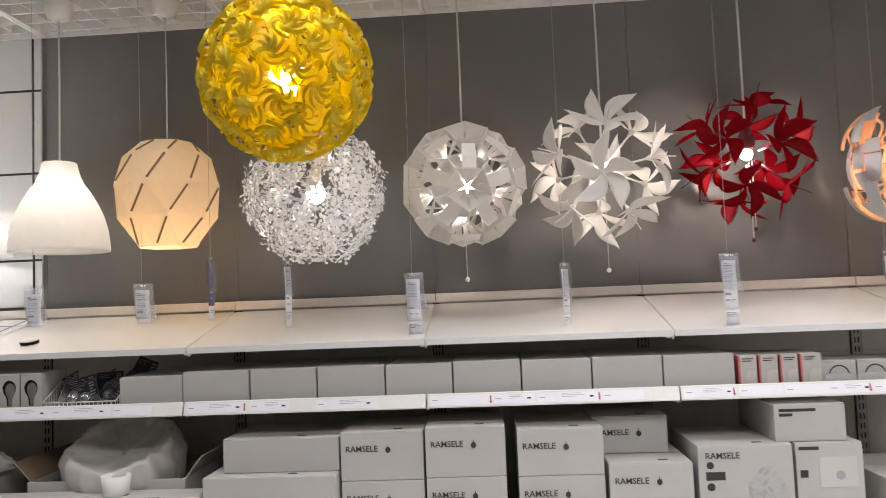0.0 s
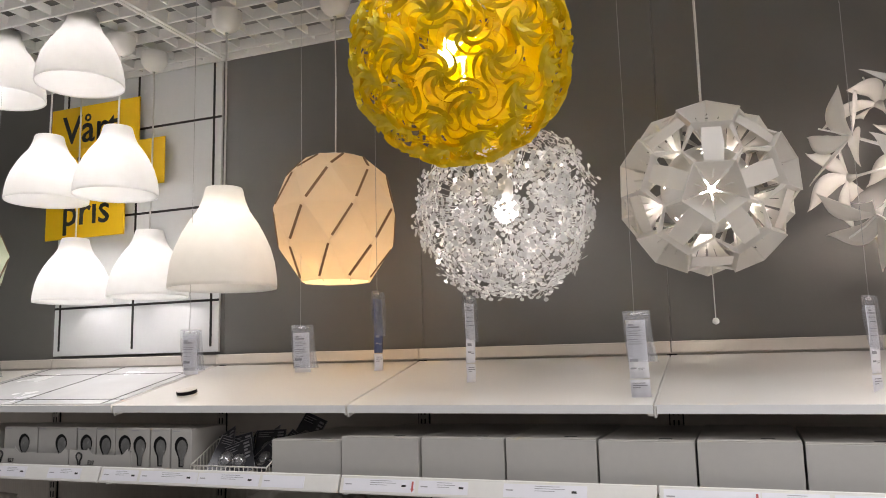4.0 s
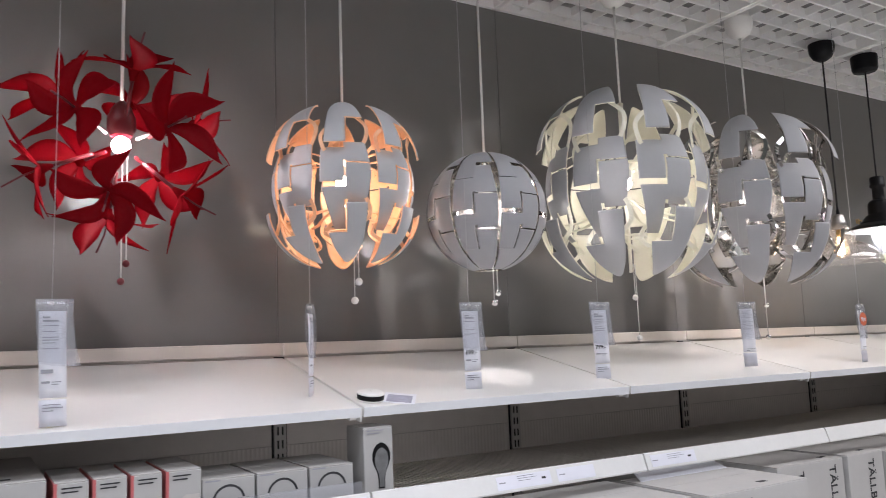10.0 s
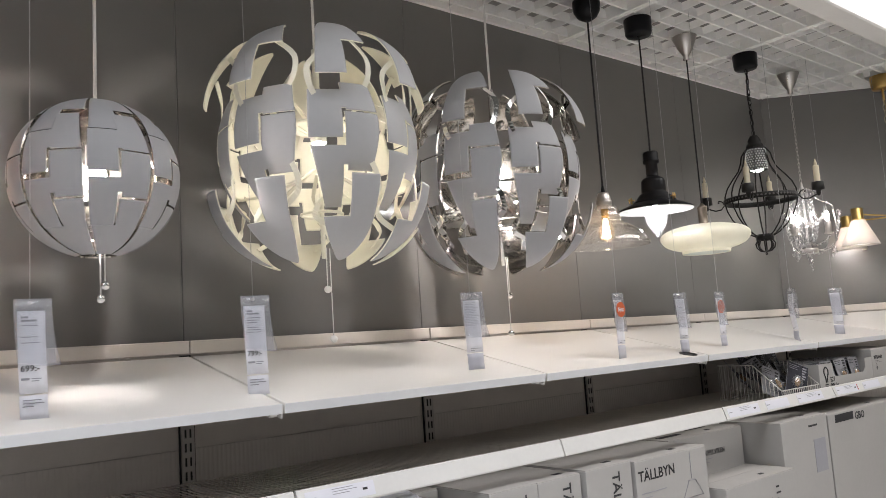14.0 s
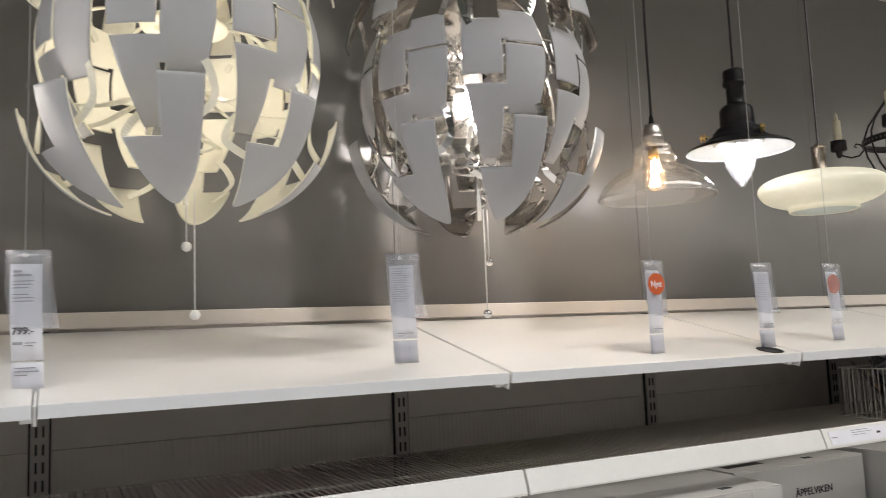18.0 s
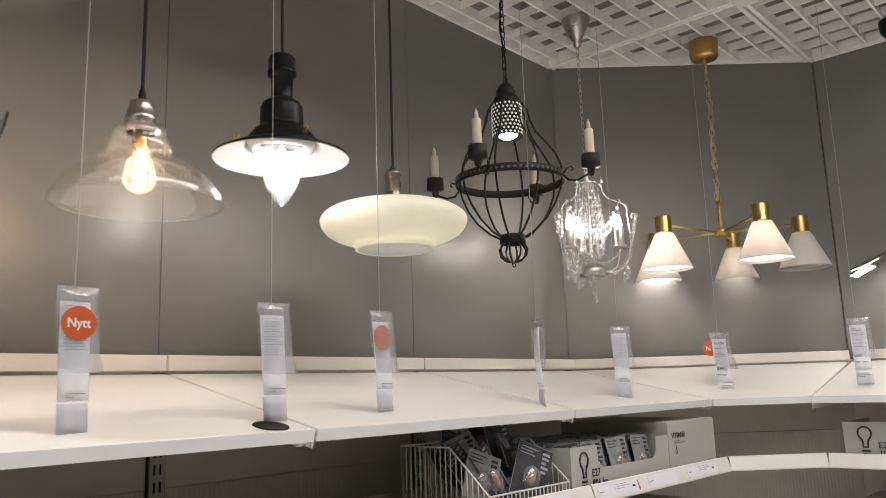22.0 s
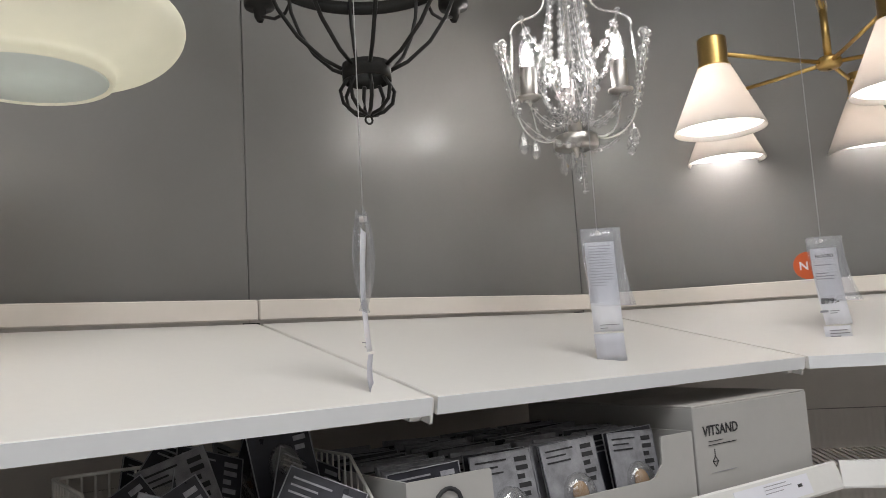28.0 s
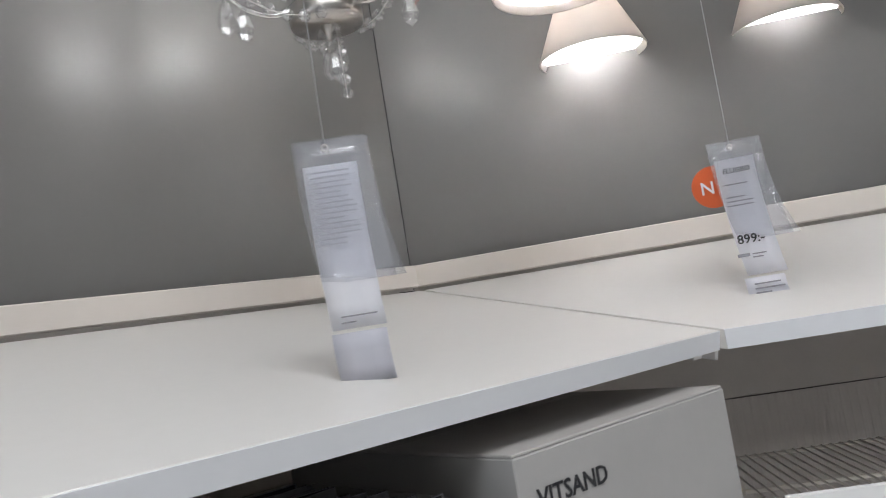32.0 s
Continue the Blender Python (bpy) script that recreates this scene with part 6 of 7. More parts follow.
def price_tag(x, y, z, turn, label, price="", sticker=None, length=0.205, bow=0.004, sway=0.004, pocket_h=0.115, lower=True, blue=False, dense=False, name_text=""):
    """A clear pocket with a paper price slip, hanging on a thread from the ceiling; x, y, z: its eyelet."""
    t = thing("price_tag", pose(x, y, z, 0, 0, turn), label, "price tag", TAG_GROUP)
    part("thread", tube([(0, 0, 0), (0.002, 0.001, (CEIL_Z - z) / 2), (0, 0, CEIL_Z - z + 0.01)], 0.0007, 5), THREAD, t, "thin nylon thread")
    part("pocket", bent_sheet(0.063, 0.008, -pocket_h, bow, -0.003, x=0.004, sway=sway + 0.004), CLEAR_FILM, t, "clear plastic pocket")
    part("pocket_back", bent_sheet(0.063, 0.008, -pocket_h, -bow, 0.003, x=0.006, sway=sway + 0.01), CLEAR_FILM, t, "clear plastic pocket")
    part("eyelet", lathe([(0.0016, -0.0045), (0.0034, -0.0045), (0.0036, -0.003), (0.0036, 0.003), (0.0034, 0.0045), (0.0016, 0.0045)], 12, closed=True), STEEL_DARK, t, "metal eyelet", pose(0, 0, 0, 90))
    s = part("slip", bent_sheet(0.046, -0.014, -length * 0.77, bow * 0.5, 0.0, x=0.002, sway=sway), PAPER_BLUE if blue else TAG_PAPER, t, "printed paper slip")
    zt = -0.024
    rng = random.Random(int(x * 100) + 7)
    pz = -length * 0.58
    if dense:
        part("print", strip_bars(-0.016, zt + 0.004, [rng.choice((0.036, 0.034, 0.03, 0.024)) for i in range(15)], 0.0044, 0.0013, -0.0046), TAG_INK, s, "close lines of fine unreadable print")
        part("print", strip_bars(-0.012 + sway, -length * 0.715, [0.03, 0.012], 0.005, 0.0012, -0.0036), GREY_INK, s, "fine unreadable print")
    else:
        if name_text:
            part("heading", moved(text_shape(name_text, 0.0085, 0.0008), Matrix.Translation((-0.014, -0.0042, zt - 0.008)) @ Matrix.Rotation(math.pi / 2, 4, "X")), INK, s, "printed name")
        else:
            part("heading", strip_bars(-0.017 + 0.002, zt, [0.012, 0.026], 0.006, 0.0035, -0.0042), GREY_INK, s, "unreadable printed heading")
        part("print", strip_bars(-0.017 + 0.002, zt - 0.016, [rng.choice((0.03, 0.027, 0.022, 0.0)) if i % 4 != 3 else 0.0 for i in range(9)], 0.0052, 0.0016, -0.0045), GREY_INK, s, "fine unreadable print")
        if price:
            part("price", moved(text_shape(price, 0.0155, 0.0008), Matrix.Translation((-0.018 + sway * 0.4, -0.0042, pz)) @ Matrix.Rotation(math.pi / 2, 4, "X")), INK, s, "printed price")
        else:
            part("price", strip_bars(-0.016, pz + 0.009, [0.02], 0.01, 0.007, -0.0036), GREY_INK, s, "unreadable printed price")
        part("mark", strip_bars(-0.015, pz - 0.012, [0.014], 0.01, 0.004, -0.0036), GREY_INK, s, "small dark printed mark")
        part("mark", strip_bars(0.002, pz - 0.013, [0.016, 0.012], 0.004, 0.0015, -0.0036), GREY_INK, s)
    if lower:
        # cards of densely printed tags get the copy with shade in its colour
        l = part("lower_card", bent_sheet(0.046, -length * 0.785, -length, bow * 0.3, bow * 0.35, x=0.003 + sway * 0.6, sway=sway * 0.5, rows=4), TAG_SHADED if dense else TAG_SLIP, t, "small lower card")
        if not dense:
            part("print", strip_bars(-0.016 + sway, -length * 0.82, [0.03, 0.034, 0.018], 0.0055, 0.0018, -0.003 + bow * 0.3), GREY_INK, l, "unreadable print")
    if sticker == "front":
        d = part("sticker", slab([(0.027 * math.cos(TAU * i / 32), 0.024 * math.sin(TAU * i / 32)) for i in range(32)], 0, 0.0006), ORANGE, t, "round orange sticker", pose(0.004, -0.008, -0.045, 90))
        part("lettering", moved(text_shape("Nytt", 0.019, 0.0006), Matrix.Translation((-0.0185, -0.006, 0.0009))), PAPER, d, "white lettering")
    elif sticker == "behind":
        part("sticker", slab([(0.025 * math.cos(TAU * i / 32), 0.025 * math.sin(TAU * i / 32)) for i in range(32)], 0, 0.0006), ORANGE, t, "round orange sticker inside the pocket", pose(0.002, -0.0056, -0.046, 90))
    elif sticker == "side":
        d = part("sticker", slab([(0.026 * math.cos(TAU * i / 32), 0.026 * math.sin(TAU * i / 32)) for i in range(32)], 0, 0.0006), ORANGE, t, "round orange sticker beside the pocket", pose(-0.026, 0.004, -0.044, 90))
        part("lettering", moved(text_shape("N", 0.022, 0.0006), Matrix.Translation((-0.016, -0.008, 0.0009))), PAPER, d, "white letter")
    return t


TAG = "white price slip in a clear plastic pocket hanging on a thread"
price_tag(-2.457, 2.63, 1.673, 62, "white price slip in a clear pocket, turned edge-on, on a thread", length=0.19)
price_tag(-1.606, 2.63, 1.682, 12, TAG, length=0.165, lower=False)
price_tag(-1.215, 2.63, 1.682, 20, "pinkish-lit price slip in a narrow clear pocket on a thread", length=0.165, lower=False)
price_tag(-0.97, 2.63, 1.766, 86, "narrow dark blue tag hanging edge-on from a thread", length=0.21, blue=True)
price_tag(-0.702, 2.63, 1.741, 78, "clear pocket price tag turned edge-on below the paper globe", length=0.22)
price_tag(-0.272, 2.613, 1.68, 4, TAG, length=0.2)
price_tag(0.241, 2.658, 1.694, 58, "price tag in a clear pocket, turned half away on its thread", length=0.215)
price_tag(0.757, 2.573, 1.698, 6, TAG, length=0.222)
price_tag(1.291, 2.657, 1.692, 55, "price tag in a clear pocket, turned half away on its thread", length=0.2)
price_tag(1.707, 2.633, 1.694, -6, TAG, "699:-", length=0.212)
price_tag(2.152, 2.646, 1.694, -14, TAG, "799:-", length=0.212)
price_tag(2.787, 2.645, 1.693, -22, TAG, length=0.2, dense=True)
price_tag(3.385, 2.619, 1.681, 8, "price tag with a round orange sticker in a clear pocket", "", "front", length=0.2, dense=True)
price_tag(3.72, 2.616, 1.677, -4, TAG, length=0.195, dense=True, sway=0.008)
price_tag(3.992, 2.631, 1.678, 4, "price tag with an orange sticker inside its clear pocket", "", "behind", length=0.19, dense=True, sway=0.012)
price_tag(4.528, 2.629, 1.685, 232, "price tag in a clear pocket seen edge-on, on a thread", length=0.21, bow=0.008, dense=True, sway=0.012)
price_tag(4.96, 2.645, 1.685, -36, TAG, length=0.2, sway=0.005, dense=True)
price_tag(5.49, 2.57, 1.678, -52, "price tag with an orange sticker beside its clear pocket", "899:-", "side", length=0.205, sway=0.014, name_text="FLUGBO")
price_tag(5.617, 2.173, 1.699, -74, TAG, length=0.2)


def on_slope(x, y, turn=0.0):
    """A pose on the sloping shelf."""
    z = FRONT_Z + (y - FRONT_Y) * (BACK_Z - FRONT_Z) / (BACK_Y - FRONT_Y)
    return pose(x, y, z, SLOPE, 0, 0) @ pose(0, 0, 0, 0, 0, turn)


def puck(x, y, h=0.018):
    t = thing("cable_box", on_slope(x, y), "small round white puck with a dark band, lying on the shelf", "device")
    part("base", lathe([(0.001, 0), (0.03, 0), (0.031, 0.003), (0.031, 0.005), (0.001, 0.005)], 32), WHITE_PLASTIC, t)
    part("band", lathe([(0.03, 0.004), (0.0312, 0.005), (0.0312, 0.0145), (0.03, 0.0155)], 32), BLACK_PAINT, t, "dark band")
    part("lid", lathe([(0.03, 0.0152), (0.0312, 0.0158), (0.031, h), (0.028, h + 0.002), (0.001, h + 0.003)], 32), WHITE_PLASTIC, t)
    return t


puck(1.412, 2.604)
puck(-1.641, 2.668)
PAPER_LEAF = material("blue_grey_print", (0.36, 0.36, 0.44), 0.5, vary=0.25, scale=70)
t = thing("leaflet", on_slope(1.485, 2.6, -32), "grey printed leaflet lying on the white shelf", "leaflet")
part("sheet", block(-0.037, 0.037, -0.045, 0.045, 0.0005, 0.0014), PAPER, t)
part("print", block(-0.029, 0.029, -0.036, 0.026, 0.0014, 0.0018), PAPER_LEAF, t, "grey print")
t = thing("cable_hole", on_slope(3.702, 2.59), "dark oval cable hole cover in the shelf board", "cable cover")
part("ring", lathe([(0.0005, 0.0008), (0.026, 0.001), (0.03, 0.0022), (0.031, 0.0008)], 32), BLACK_PAINT, t)

# white tiled board and yellow sign
board = thing("display_board", pose(-2.25, WALL_Y - 0.002, 0), "glossy white board with black grid lines behind the bell lamps", "board")
bw = 0.405
part("panel", block(-bw, bw, -0.012, -0.001, 1.63, CEIL_Z - 0.006, 0.001), TILE_BOARD, board)
for zz in (1.822, 2.182, 2.53):
    part("line", block(-bw, bw, -0.0135, -0.0118, zz - 0.0045, zz + 0.0045), BLACK_LINE, board, "black tape line")
for xx in (-0.375, 0.0, 0.37):
    part("line", block(xx - 0.0045, xx + 0.0045, -0.0143, -0.0121, 1.65, CEIL_Z - 0.008), BLACK_LINE, board, "black tape line")
cover = thing("shelf_cover", on_slope(-2.25, FRONT_Y), "glossy white sheet with black grid lines lying on the shelf", "board")
part("panel", block(-0.41, 0.41, 0.01, DEPTH - 0.004, 0.0006, 0.003, 0.0005), TILE_BOARD, cover)
for yy in (0.06, 0.4):
    part("line", block(-0.41, 0.41, yy - 0.003, yy + 0.003, 0.003, 0.0036), BLACK_LINE, cover, "black tape line")
for xx in (-0.37, 0.0, 0.37):
    part("line", block(xx - 0.003, xx + 0.003, 0.01, DEPTH - 0.006, 0.0032, 0.0041), BLACK_LINE, cover, "black tape line")
sign = thing("shop_sign", pose(-2.68, 3.05, 0), "yellow sign of three stepped boards with black lettering", "sign")
for (x0, x1, z0, z1) in ((0.012, 0.472, 2.47, 2.65), (0.05, 0.6, 2.285, 2.472), (0.0, 0.41, 2.10, 2.29)):
    part("board", block(x0, x1, -0.008 if z0 != 2.285 else -0.004, 0.0, z0, z1, 0.001), YELLOW_SIGN, sign, "yellow board")
for body, x, zz in (("Vårt", 0.075, 2.497), ("lägsta", 0.085, 2.33), ("pris", 0.09, 2.155)):
    part("lettering", moved(text_shape(body, 0.168, 0.002, 0.008), Matrix.Translation((x, -0.0095, zz)) @ Matrix.Rotation(math.pi / 2, 4, "X")), INK, sign, "black lettering")

# ---- second shelf ----
S2 = SHELF2_Z + 0.0


def carton(x0, x1, z0, z1, y=2.56, depth=0.26, label="plain white cardboard box", name="carton", group="", turn=0.0, mat=None, slots=True):
    """A cardboard box with its lid flaps; its front at y, turned about its front left corner."""
    t = thing(name, pose(x0, y, z0, 0, 0, turn), label, "box", group)
    w, h = x1 - x0, z1 - z0
    part("body", block(0.0007, w - 0.0007, 0, depth, 0, h - 0.003, 0.0012), mat or CARTON, t)
    part("lid_flap", block(0.0012, w - 0.0012, 0.0015, depth * 0.5 - 0.0008, h - 0.003, h, 0.0008), CARTON_TOP, t, "top flap")
    part("lid_flap", block(0.0012, w - 0.0012, depth * 0.5 + 0.0008, depth - 0.0015, h - 0.003, h, 0.0008), CARTON_TOP, t, "top flap")
    if slots:
        part("slot", block(w * 0.62, w * 0.62 + 0.03, 0.035, 0.05, h - 0.0004, h + 0.0006), BLACK, t, "dark hand slot")
    return t


def lettering(t, body, size, x, z, y=-0.001, mat=None, upright=False, name="lettering"):
    s = moved(text_shape(body, size), Matrix.Rotation(math.pi / 2, 4, "X"))
    if upright:
        s = moved(s, Matrix.Rotation(math.pi / 2, 4, "Y"))
    return part(name, moved(s, Matrix.Translation((x, y, z))), mat or INK, t, "black printed lettering")


xs = [-1.266, -1.046, -0.82, -0.594, -0.367, -0.145, 0.077, 0.304, 0.53, 0.757]
rng5 = random.Random(12)
for i, (a, b) in enumerate(zip(xs, xs[1:])):
    carton(a + 0.002, b - 0.002, S2, S2 + (0.108 if i == 0 else 0.12) + rng5.uniform(-0.002, 0.002), 2.558 + rng5.uniform(-0.004, 0.006), 0.4, "plain white cardboard box in a row on the wire shelf", "carton", "row of plain white boxes", rng5.uniform(-0.6, 0.6))


def ring_arc(r, w, a0, a1, y=-0.0008, n=18):
    """A flat ring or arc in the xz plane."""
    v, f = [], []
    for i in range(n + 1):
        a = a0 + (a1 - a0) * i / n
        for rr in (r - w / 2, r + w / 2):
            for yy in (y, y + 0.0006):
                v.append((rr * math.cos(a), yy, rr * math.sin(a)))
    for i in range(n):
        k = i * 4
        f += [(k, k + 4, k + 6, k + 2), (k + 1, k + 3, k + 7, k + 5), (k, k + 1, k + 5, k + 4), (k + 2, k + 6, k + 7, k + 3)]
    return shape(v, f)


def bulb_outline(h, w=None):
    """A flat bulb shape in the xz plane, its foot at 0."""
    w = w or h * 0.52
    pts = []
    for u, r in ((0, 0.34), (0.2, 0.36), (0.34, 0.46), (0.5, 0.82), (0.62, 0.98), (0.75, 1.0), (0.88, 0.8), (0.96, 0.48), (1.0, 0.12)):
        pts.append((r * w / 2, u * h))
    return pts + [(-x, z) for x, z in pts[::-1]]


def flat(outline, y0, y1):
    """An outline in the xz plane, from y0 (front) to y1."""
    n = len(outline)
    v = [(x, y0, z) for x, z in outline] + [(x, y1, z) for x, z in outline]
    return shape(v, [tuple(range(n)), tuple(range(n, 2 * n))[::-1]] + [(i, n + i, n + (i + 1) % n, (i + 1) % n) for i in range(n)])


WINDOW_BULB = material("dim_bulb_behind_window", (0.16, 0.16, 0.16), 0.25, vary=0.3, scale=40)
# small boxes with a red side stripe
for i, (a, b) in enumerate(((0.766, 0.824), (0.83, 0.889), (0.895, 0.951), (0.958, 1.024))):
    t = carton(a, b, S2, S2 + 0.11, 2.558, 0.2, "small white bulb box with a red edge and round cut-out", "bulb_box", "red-edged bulb boxes", slots=False)
    w = b - a
    part("stripe", block(-0.0004, 0.005, -0.0008, 0.2, 0.002, 0.108), RED_INK, t, "red edge stripe")
    part("window", flat([(w - 0.004, 0.0), (w - 0.004, 0.062), (w * 0.55, 0.062), (w * 0.42, 0.055), (w * 0.38, 0.04), (w * 0.38, 0.0)], -0.0014, -0.0004), STEEL_DARK, t, "brownish window")
    part("print", strip_bars(0.012, 0.1, [0.034, 0.028], 0.007, 0.0026), INK, t, "unreadable print")
# low white boxes with a ring
for i, (a, b) in enumerate(((1.028, 1.134), (1.138, 1.247), (1.251, 1.352))):
    t = carton(a, b, S2, S2 + 0.083, 2.572, 0.2, "low white lamp box with a printed ring", "lamp_box", "ring-printed boxes", slots=False)
    part("ring_print", moved(ring_arc(0.031, 0.0045, 0.2, math.pi - 0.2), Matrix.Translation(((b - a) / 2, 0, 0.036))), INK, t, "dark printed ring")
    part("print", strip_bars(0.006, 0.08, [0.03], 0.008, 0.003), GREY_INK, t, "unreadable print")
t = thing("acrylic_tray", pose(1.03, 2.548, S2), "clear acrylic front lip holding a row of boxes", "tray")
part("lip", block(0, 0.33, 0, 0.003, 0, 0.045), CLEAR_FILM, t)
t = carton(1.374, 1.446, S2, S2 + 0.155, 2.565, 0.09, "upright grey-white bulb box with a bulb-shaped window", "bulb_box", slots=False)
part("window", moved(flat(bulb_outline(0.098, 0.044), -0.0016, -0.0004), Matrix.Translation((0.042, 0, 0.022))), BLACK_PAINT, t, "black bulb-shaped window")
part("bulb_photo", moved(flat(bulb_outline(0.084, 0.033), -0.0026, -0.0017), Matrix.Translation((0.042, 0, 0.025))), WINDOW_BULB, t, "grey bulb behind the window")
part("print", strip_bars(0.008, 0.148, [0.04, 0.03], 0.006, 0.0022), GREY_INK, t, "unreadable print")

# bulb boxes beside the first basket
for i, (a, b, kind) in enumerate(((-2.302, -2.157, 1), (-2.153, -1.995, 1), (-1.99, -1.915, 1), (-1.913, -1.84, 1), (-1.838, -1.765, 1), (-1.762, -1.69, 0), (-1.686, -1.615, 0), (-1.611, -1.537, 0))):
    t = carton(a, b, S2, S2 + 0.132, 2.565 + 0.02 * kind, 0.16, "white bulb box with a bulb-shaped window", "bulb_box", "white bulb boxes", slots=False)
    w = b - a
    cx = w * (0.5 if w < 0.1 else 0.62)
    part("window", moved(flat(bulb_outline(0.086, 0.046), -0.0016, -0.0004), Matrix.Translation((cx, 0, 0.024))), BLACK_PAINT, t, "dark bulb-shaped window")
    part("bulb_photo", moved(flat(bulb_outline(0.074, 0.034), -0.0026, -0.0017), Matrix.Translation((cx + 0.004, 0, 0.027))), WINDOW_BULB, t, "grey bulb in the window")
    part("print", strip_bars(0.006, 0.127, [0.026], 0.006, 0.003), GREY_INK, t, "unreadable print")


def tray_front(x0, y0, w, h, label, text, turn=0.0, dip=(0.24, 0.86), dip_h=0.5, bulb_x=0.05, size=0.03):
    """A white tray box whose front is cut down in the middle, with a printed bulb."""
    t = thing("display_tray", pose(x0, y0, S2, 0, 0, turn), label, "box")
    d0, d1, hh = w * dip[0], w * dip[1], h * dip_h
    r = 0.018
    out = [(0, 0), (w, 0), (w, h), (d1 + 0.002, h), (d1, h - 0.003), (d1 - 0.002, hh + r), (d1 - r, hh + 0.003), (d1 - r - 0.01, hh), (d0 + r + 0.01, hh), (d0 + r, hh + 0.003), (d0 + 0.002, hh + r), (d0, h - 0.003), (d0 - 0.002, h), (0, h)]
    part("front", flat(out, 0.0, 0.0025), CARTON, t)
    part("side", block(0.0, 0.0025, 0.0027, 0.3, 0, h), CARTON, t)
    part("side", block(w - 0.0025, w, 0.0027, 0.3, 0, h), CARTON, t)
    part("bottom", block(0.003, w - 0.003, 0.003, 0.3, 0.0, 0.0025), CARTON, t)
    bh = h * 0.52
    loop = [(x, 0, z) for x, z in bulb_outline(bh, bh * 0.62)]
    part("bulb_print", moved(tube([(p[0], 0, p[2]) for p in loop], 0.0028, 5, closed=True), Matrix.Translation((bulb_x, -0.0012, h * 0.36))), INK, t, "black bulb outline")
    part("bulb_print", join(block(bulb_x - 0.013, bulb_x + 0.013, -0.0014, -0.0002, h * 0.25, h * 0.29), block(bulb_x - 0.010, bulb_x + 0.010, -0.0014, -0.0002, h * 0.17, h * 0.21)), INK, t, "black bulb base")
    for k, row in enumerate(text):
        lettering(t, row, size, bulb_x + 0.034, h * 0.22 - (k - 0.5) * size * 0.95 + 0.002)
    return t


tray_front(-2.32, 2.556, 0.325, 0.066, "low white tray box with a printed bulb and small lettering", ("E27", "806 lm"), dip=(0.3, 0.97), dip_h=0.82, bulb_x=0.04, size=0.017)
tray_front(-1.99, 2.556, 0.235, 0.066, "low white tray box with a printed bulb and small lettering", ("E27", "806 lm"), dip=(0.3, 0.97), dip_h=0.82, bulb_x=0.04, size=0.017)
carton(-2.62, -2.33, S2, S2 + 0.12, 2.56, 0.3, "plain white cardboard box beside the bulb boxes", "carton")
tray_front(4.515, 2.542, 0.498, 0.112, "white tray box with a printed bulb holding blister packs", ("E27", "806 lm"), bulb_x=0.055, size=0.026)
tray_front(5.603, 2.245, 0.44, 0.118, "white tray box with a printed bulb on the side shelf", ("E27", "1055 lm"), turn=-90, dip=(0.3, 0.95), dip_h=0.6, bulb_x=0.06, size=0.026)
t = carton(5.022, 5.335, S2, S2 + 0.146, 2.545, 0.36, "white cardboard lamp box with black lettering and a small drawing", "lamp_box", slots=False)
lettering(t, "VITSAND", 0.0215, 0.02, 0.1)
part("print", strip_bars(0.032, 0.092, [0.036, 0.07], 0.0055, 0.0011), INK, t, "thin printed lines")
part("drawing", join(tube([(0.045, -0.0008, 0.08), (0.045, -0.0008, 0.068)], 0.0007, 5), tube([(0.045, -0.0008, 0.069), (0.0515, -0.0008, 0.0615), (0.045, -0.0008, 0.054), (0.0385, -0.0008, 0.0615)], 0.0008, 5, closed=True), tube([(0.0385, -0.0008, 0.0615), (0.0515, -0.0008, 0.0615)], 0.0006, 5)), INK, t, "small printed lamp drawing")
part("print", strip_bars(0.034, 0.046, [0.062], 0.008, 0.0008), GREY_INK, t, "thin printed line")


def blister(t, w, h, at, rng, gloom=0.25):
    """A clear blister pack: printed card in a clear shell with a rim, a hang hole and a bulb under a bubble."""
    dark = rng.random() < gloom
    b = part("blister_pack", block(-w / 2, w / 2, -0.0006, 0.0006, 0, h), PACK_DARK if dark else PACK_CARD, t, "dark printed card of a blister pack" if dark else "pale printed card of a blister pack", at)
    rim = [(-w / 2, -0.0008, 0.002), (w / 2, -0.0008, 0.002), (w / 2, -0.0008, h), (-w / 2, -0.0008, h)]
    part("rim", tube(rim, 0.0013, 4, closed=True), PACK_RIM, b, "folded clear plastic rim")
    part("bubble", {**moved(ball(0.5, n=12), Matrix.Translation((0, -0.004, h * 0.38)) @ Matrix.Diagonal((w * 0.56, 0.03, h * 0.5, 1))), "s": True}, BAG, b, "clear plastic bubble")
    part("bulb", moved(ball(0.5, n=12), Matrix.Translation((0, -0.006, h * 0.38)) @ Matrix.Diagonal((w * 0.26, 0.018, h * 0.3, 1))), rng.choice((PACK_BULB, BULB_GLASS, PACK_GREY)), b, "small bulb in the pack")
    ink = PACK_RIM if dark else INK
    part("print", strip_bars(-w * 0.42, h * 0.93, [w * 0.5, w * 0.35, w * 0.42], 0.0075, 0.0022, -0.0014), ink, b, "unreadable print")
    part("print", strip_bars(w * 0.22, h * 0.93, [w * 0.2, w * 0.2, w * 0.12, w * 0.2, w * 0.16], 0.011, 0.006, -0.0014), ink, b, "unreadable block of print")
    return b


